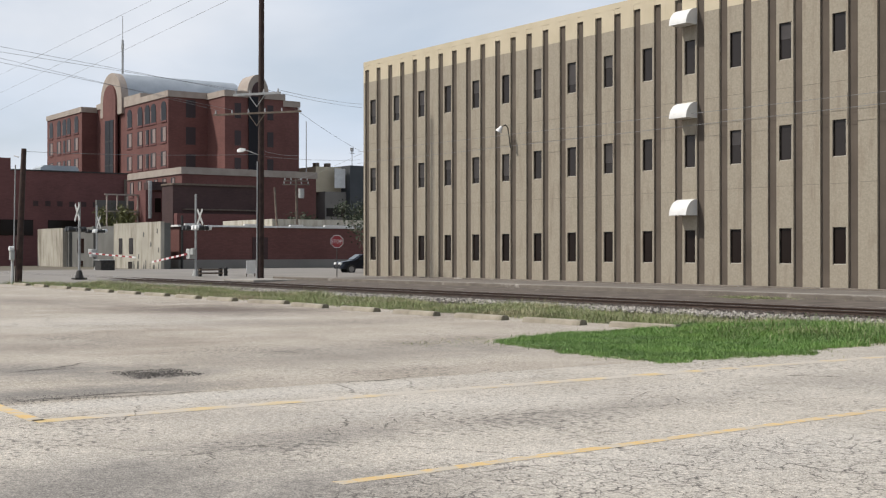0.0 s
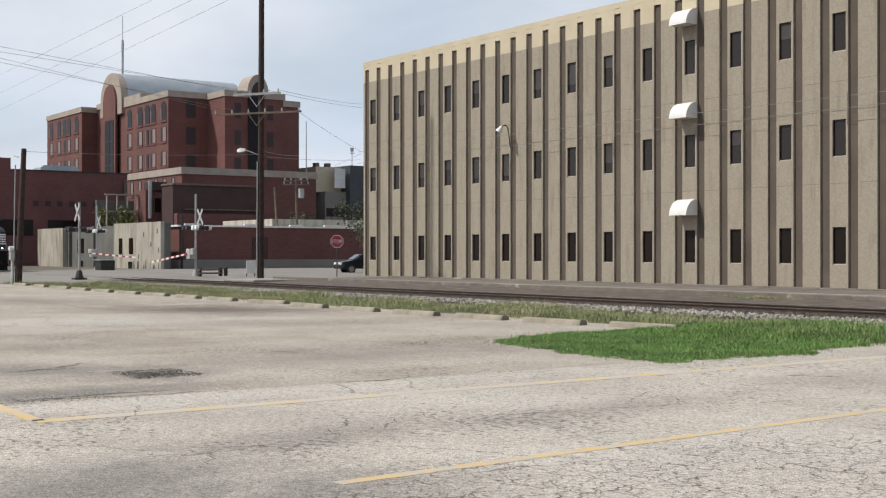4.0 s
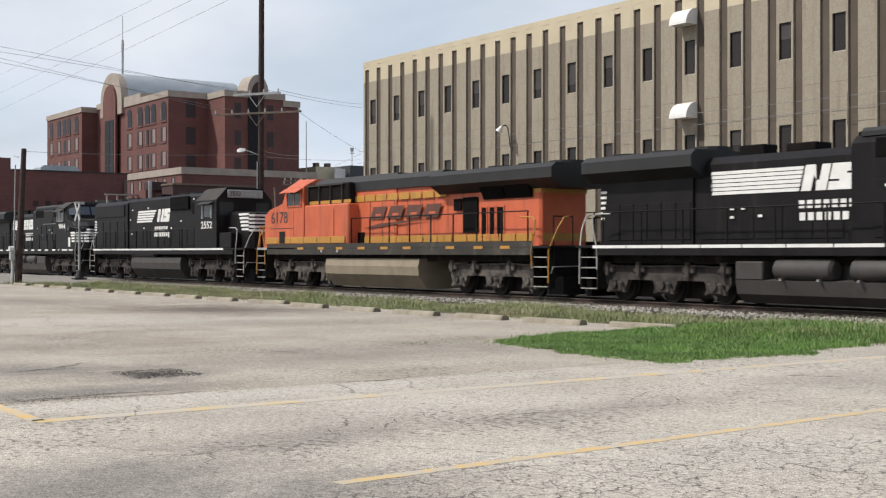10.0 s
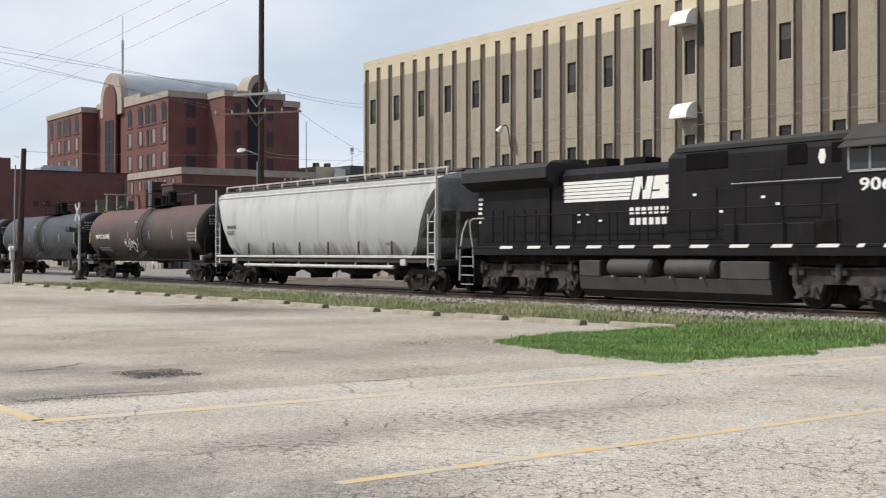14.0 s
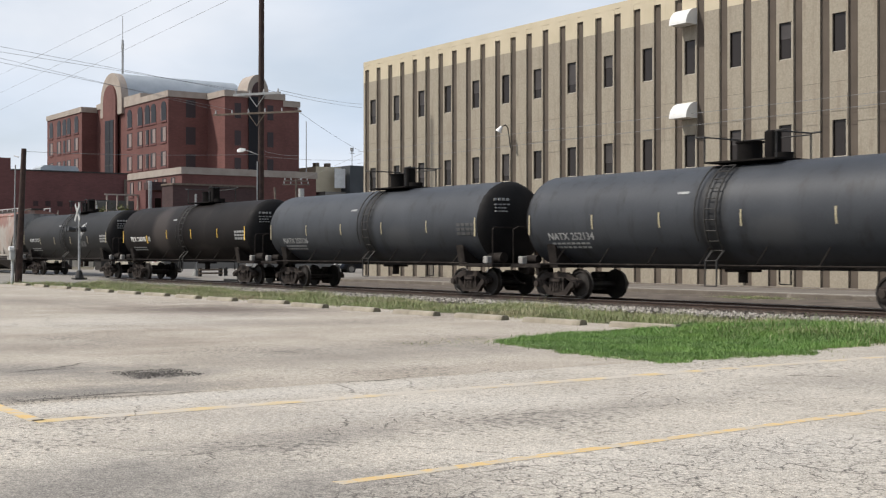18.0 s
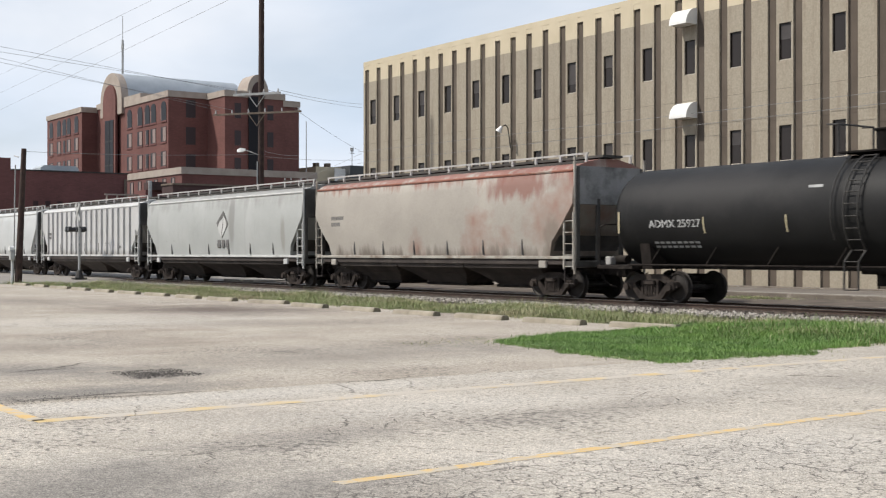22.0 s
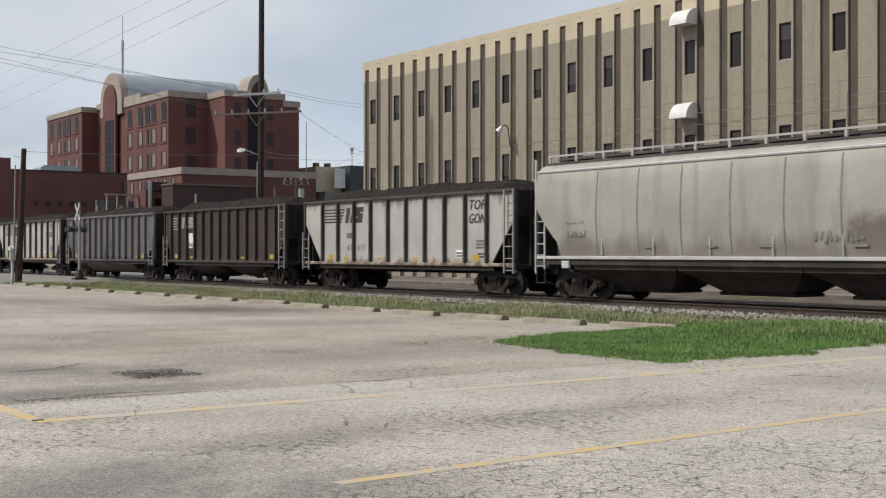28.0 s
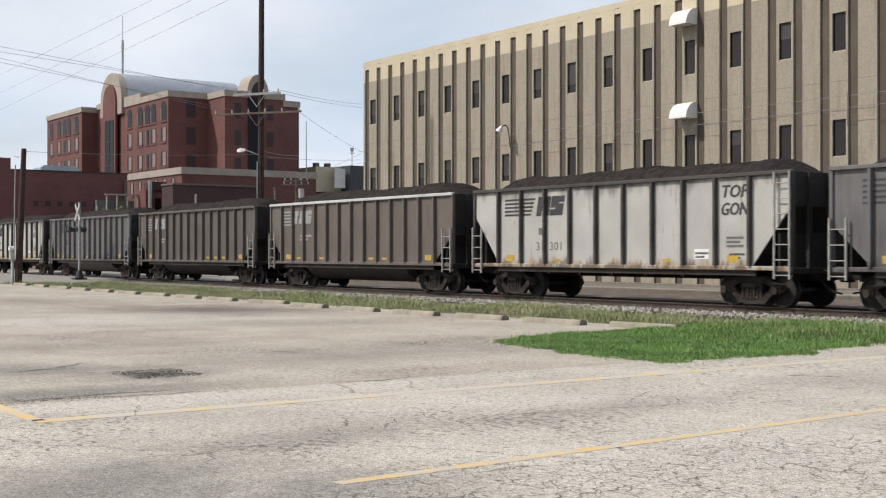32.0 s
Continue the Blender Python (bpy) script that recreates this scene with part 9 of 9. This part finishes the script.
def gondola(label, mat, s, half, seed, posts=10, post_mat=None, tub=False, marks="", rail=None, inset=1.15):
    v = thing("coal_gondola", label, "gondola car", group="loaded coal gondolas of the train")
    post_mat = post_mat or mat
    pale = mat is G_WHITE
    z0, z1 = 1.08, 3.58
    run, rise = (1.42, 2.78) if pale else (1.25, 2.2)
    wide = 0.05 if pale else 0.055
    for y in (-1, 1):
        o = [(-half + run, z0), (half - run, z0), (half - 0.02, rise), (half - 0.02, z1), (-half + 0.02, z1), (-half + 0.02, rise)]
        part("side_panel", Solid().prism(o, "y", y * 1.42 - 0.02, y * 1.42 + 0.02), mat, v)
        part("top_rail", Solid().cbox(-half, half, y * 1.46 - 0.07, y * 1.46 + 0.07, z1 - 0.05, z1 + 0.06, 0.015), rail or post_mat, v)
        part("side_sill", Solid().cbox(-half + 0.2, half - 0.2, y * 1.46 - 0.05, y * 1.46 + 0.05, z0 - 0.08, z0 + 0.04, 0.012), mat if pale else post_mat, v)
        part("lower_web", Solid().box(-half + 1.3, half - 1.3, y * 1.40 - 0.02, y * 1.40 + 0.02, z0 - 0.22, z0 - 0.08), BAY, v, "grimy lower sill web")
        post = Solid().prism([(-wide, y * 1.43), (wide, y * 1.43), (wide * 0.8, y * 1.57), (-wide * 0.8, y * 1.57)], "z", z0 + 0.04, z1 - 0.05).mesh("side_post")
        for i in range(posts):
            x = -half + inset + (2 * half - 2 * inset) * i / (posts - 1)
            part("side_post", post, post_mat, v, at=(x, 0, 0))
        for d in (-1, 1):
            tall = marks in ("top", "patch") and d > 0
            part("ladder", ladder_mesh(0.50, 0.78, z1 + 0.02 if tall else 2.35, 7 if tall else 4, 0.024), GONLAD, v, at=(d * (half - 0.30), y * 1.56, 0))
            part("corner_post", Solid().box(d * (half - 0.05) - 0.05, d * (half - 0.05) + 0.05, y * 1.44 - 0.06, y * 1.44 + 0.06, 0.95, z1), post_mat, v)
            part("corner_bracket", Solid().cbox(d * (half - 0.30) - 0.34, d * (half - 0.30) + 0.30, y * 1.48 - 0.03, y * 1.48 + 0.03, z0 - 0.10, z0 + 0.02, 0.01), mat, v)
    part("floor", Solid().box(-half + 1.2, half - 1.2, -1.4, 1.4, z0 - 0.06, z0), UNDER, v)
    for d in (-1, 1):
        part("slope_sheet", Solid().loft([[(d * (half - 0.1), -1.38, rise), (d * (half - 0.1), 1.38, rise), (d * (half - run - 0.1), 1.38, 1.12), (d * (half - run - 0.1), -1.38, 1.12)],
                                          [(d * (half - 0.1), -1.38, rise - 0.08), (d * (half - 0.1), 1.38, rise - 0.08), (d * (half - run - 0.1), 1.38, 1.04), (d * (half - run - 0.1), -1.38, 1.04)]]), GONEND, v)
        part("end_panel", Solid().cbox(min(d * (half - 0.12), d * (half - 0.04)), max(d * (half - 0.12), d * (half - 0.04)), -1.40, 1.40, rise - 0.1, z1 + 0.02, 0.012), GONEND, v, "sooty end panel")
        part("end_web", Solid().box(d * (half - 0.55) - 0.03, d * (half - 0.55) + 0.03, -1.36, 1.36, 1.0, 2.0), GONEND, v)
        for y in (-0.8, 0, 0.8):
            part("end_post", Solid().box(d * (half - 0.02) - 0.05, d * (half - 0.02) + 0.05, y - 0.06, y + 0.06, 1.0, z1), GONEND, v)
        part("end_sill", Solid().cbox(d * (half - 0.3) - 0.32, d * (half - 0.3) + 0.32, -1.48, 1.48, 0.92, 1.08, 0.02), GONEND, v)
        truck(v, d * (half - 1.75), "car")
    part("centre_sill", Solid().box(-half, half, -0.28, 0.28, 0.72, 1.02), UNDER, v)
    if tub and mat is G_BROWN:
        for x0, x1 in ((-4.5, -0.15), (0.15, 4.5)):
            part("tub", tub_mesh(x0, x1, 0.74, True), BAY, v, "rounded tub below the floor", smooth=True)
    elif tub:
        part("tub", tub_mesh(-3.85, 3.85, 0.70, False), TANKGREY if mat is G_GREY else BAY, v, "long rounded tub below the floor", smooth=True)
    else:
        part("lower_side", Solid().box(-half + 2.9, half - 2.9, -1.36, 1.36, 0.84, 1.0), BAY, v)
        for i in range(5):
            x = -half + 4.0 + (2 * half - 8.0) * i / 4
            part("cross_rib", Solid().box(x - 0.05, x + 0.05, -1.41, 1.41, 0.80, 1.0), UNDER, v)
    part("coal_load", coal_load(half, seed), COAL, v, "heaped black coal")
    rng = random.Random(seed + 50)
    for i in range(posts - 1):
        if i in (0, posts - 2) or rng.random() < 0.4:
            x = -half + inset + (2 * half - 2 * inset) * (i + 0.3) / (posts - 1)
            big = i in (0, posts - 2)
            part("reflector", Solid().box(x, x + (0.42 if big else 0.34), -1.446, -1.441, 1.20, 1.40 if big else 1.29), FADED_YEL, v)
    y = -1.4415
    if marks == "top":
        x = -half + 1.72
        bars(v, [(x, x + 1.62 - 0.06 * i, 3.20 - 0.125 * i, 3.265 - 0.125 * i, 0.03) for i in range(5)], y, MARKDARK)
        emblem_blocks(v, x + 1.66, 2.68, 0.64, 0.62, y - 0.002, MARKDARK, 0.14)
        q = half - inset - (2 * half - 2 * inset) / (posts - 1) + 0.14
        for word, z in (("TOP", 2.98), ("GON", 2.50)):
            o = write_fit(v, word, q, q + 0.94, z, z + 0.34, y - 0.004, MARKDARK, "lettering", 0.035)
            o.data.transform(Matrix(((1, 0, 0.22, 0), (0, 1, 0, 0), (0, 0, 1, 0), (0, 0, 0, 1))))
        bars(v, [(-half + 3.52, -half + 3.92, 2.06, 2.28, 0.0)], y, STENCIL, "mark_bar")
        if seed in (1, 4):
            for text, a, b in (("41", 3.50, 3.86), ("610", 4.36, 4.92)) if seed == 1 else (("31", 3.40, 3.72), ("301", 4.08, 4.66)):
                write_fit(v, text, -half + a, -half + b, 1.55, 1.82, y - 0.002, STENCIL, "number")
        else:
            stencil(v, -half + 3.4, 1.6, 1.2, 0.24, y, STENCIL, 1)
        part("notice", Solid().box(half - 3.5, half - 2.95, y - 0.004, y, 1.30, 1.58), MARK, v, "white stencilled notice panel")
        stencil(v, half - 3.46, 1.33, 0.46, 0.2, y - 0.005, MARKDARK, 2)
        stencil(v, half - 2.3, 1.62, 0.62, 0.34, y, STENCIL, 3)
        stencil(v, half - 2.2, 1.30, 0.5, 0.2, y, MARKDARK, 2)
    else:
        m = STENCILW if marks == "patch" else MARKDARK if mat is G_GREY else STENCILW
        bars(v, [(-half + 0.95, -half + 1.95, 3.22 - 0.14 * i, 3.28 - 0.14 * i, 0.02) for i in range(5)], y, m)
        emblem_blocks(v, -half + 2.15, 2.72, 0.72, 0.56, y - 0.002, m, 0.12)
        stencil(v, -half + 2.7, 2.0, 0.9, 0.3, y, m if marks != "patch" else STENCIL, 2)
    if marks == "patch":
        part("number_patch", Solid().box(-half + 3.10, -half + 3.82, -1.452, -1.441, 1.72, 2.46), MARK, v, "white repainted patch")
        write_on(v, "040", 0.34, -half + 3.14, -1.456, 1.76, MARKDARK, 0.95, "number")
    coupler(v, half - 0.1, 0.78)
    TRAIN.append((v, s, 0))
    return v


FADED_YEL = surf("faded_yellow_reflector", (0.42, 0.27, 0.035), (0.56, 0.38, 0.07), 3, 0.5, 0, 0, 30, (0.20, 0.15, 0.06), (0.52, 0.68), 6.0)
COAL = surf("black_coal", (0.0145, 0.0105, 0.0090), (0.034, 0.0262, 0.0228), 5, 0.85, 0, 0.9, 14, None, (0.5, 0.7), 0.8, False, 0.15)
GONEND = surf("sooty_gondola_end", (0.014, 0.0112, 0.0098), (0.027, 0.0215, 0.0185), 1.5, 0.85, 0, 0.1, 20)
G_WHITE = surf("dirty_white_gondola_paint", (0.36, 0.343, 0.313), (0.46, 0.443, 0.41), 0.7, 0.7, 0, 0.1, 18, (0.17, 0.115, 0.08), (0.60, 0.74), 1.1, True)
G_POST = surf("dark_gondola_post", (0.038, 0.032, 0.029), (0.075, 0.065, 0.058), 1.2, 0.8, 0, 0.1, 18)
G_BROWN = surf("sooty_brown_gondola_paint", (0.034, 0.0215, 0.0180), (0.054, 0.0360, 0.0300), 0.8, 0.75, 0, 0.1, 18, (0.075, 0.06, 0.054), (0.6, 0.8), 0.9, True)
G_GREY = surf("grey_gondola_paint", (0.103, 0.094, 0.094), (0.143, 0.132, 0.131), 0.7, 0.65, 0, 0.06, 18, (0.066, 0.058, 0.055), (0.50, 0.74), 0.9, True)
G_TAN = surf("tan_gondola_paint", (0.095, 0.078, 0.066), (0.138, 0.116, 0.098), 0.7, 0.75, 0, 0.08, 18, (0.070, 0.056, 0.047), (0.54, 0.78), 0.8, True)
G_GREEN = surf("grey_brown_gondola_paint", (0.078, 0.064, 0.056), (0.115, 0.096, 0.084), 0.7, 0.75, 0, 0.08, 18, (0.070, 0.060, 0.052), (0.55, 0.8), 0.8, True)
rim_stain(G_GREY, (0.052, 0.043, 0.038), 1.0, 1.9, 0.58, 0.80, 1.2, 2.0)
rim_stain(G_BROWN, (0.070, 0.054, 0.047), 1.0, 1.8, 0.58, 0.80, 1.4, 2.0)
rim_stain(G_WHITE, (0.30, 0.20, 0.10), 1.0, 1.8, 0.60, 0.80, 1.3, 2.0)
rim_stain(G_WHITE, (0.11, 0.078, 0.058), 1.0, 1.9, 0.66, 0.80, 2.4, 1.4)
rim_stain(G_WHITE, (0.16, 0.145, 0.13), 3.6, 2.6, 0.58, 0.78, 1.3)
gondola("dirty white coal gondola with dark posts and coal", G_WHITE, -302.0, 7.3, 1, 10, G_POST, False, "top", G_POST, 1.62)
gondola("sooty brown coal gondola with a white number patch", G_BROWN, -317.7, 6.8, 2, 13, None, True, "patch", None, 1.0)
gondola("plain grey coal gondola with a rounded tub", G_GREY, -332.95, 7.05, 3, 13, None, True, "dark", None, 1.22)
gondola("rust spotted white coal gondola with dark posts", G_WHITE, -348.1, 6.95, 4, 10, G_POST, False, "top", G_POST, 1.44)
gondola("dusty tan coal gondola with a pale top rail", G_TAN, -363.35, 7.05, 5, 13, None, True, "", PALE)
gondola("grey brown coal gondola with many posts", G_GREEN, -378.95, 7.05, 6, 14, None, True, "dark")
gondola("grey coal gondola with a heaped load", G_GREY, -394.35, 6.95, 7, 14, None, True, "dark")
gondola("dirty white coal gondola with dark posts and coal", G_WHITE, -409.6, 7.0, 8, 11, G_POST, False, "top", G_POST, 1.44)

# ---- movement ----
def travel(t):
    """How far the train has come along the track at t seconds."""
    w = (t - 19) / 10
    return -152.2 + 14.83 * (t - 0.1237 * w * w + 0.01215 * w ** 3)


def motions():
    for car, s, turn in TRAIN:
        walk(car, [(float(t), pose(s + travel(t), TRACK_Y, RAIL_Z, 0, 0, turn)) for t in range(33)])
    rows = [i / 30 for i in range(32 * 30 + 1)]
    for kind, radius in (("loco", 0.533), ("car", 0.457)):
        first = None
        for axle in AXLES[kind]:
            if first is None:
                first = axle
                walk(axle, [(t, Matrix.Rotation((travel(t) - travel(0)) / radius, 4, "Y")) for t in rows])
            else:
                axle.rotation_mode = "QUATERNION"
                data = axle.animation_data_create()
                data.action = first.animation_data.action
                data.action_slot = first.animation_data.action_slot


motions()
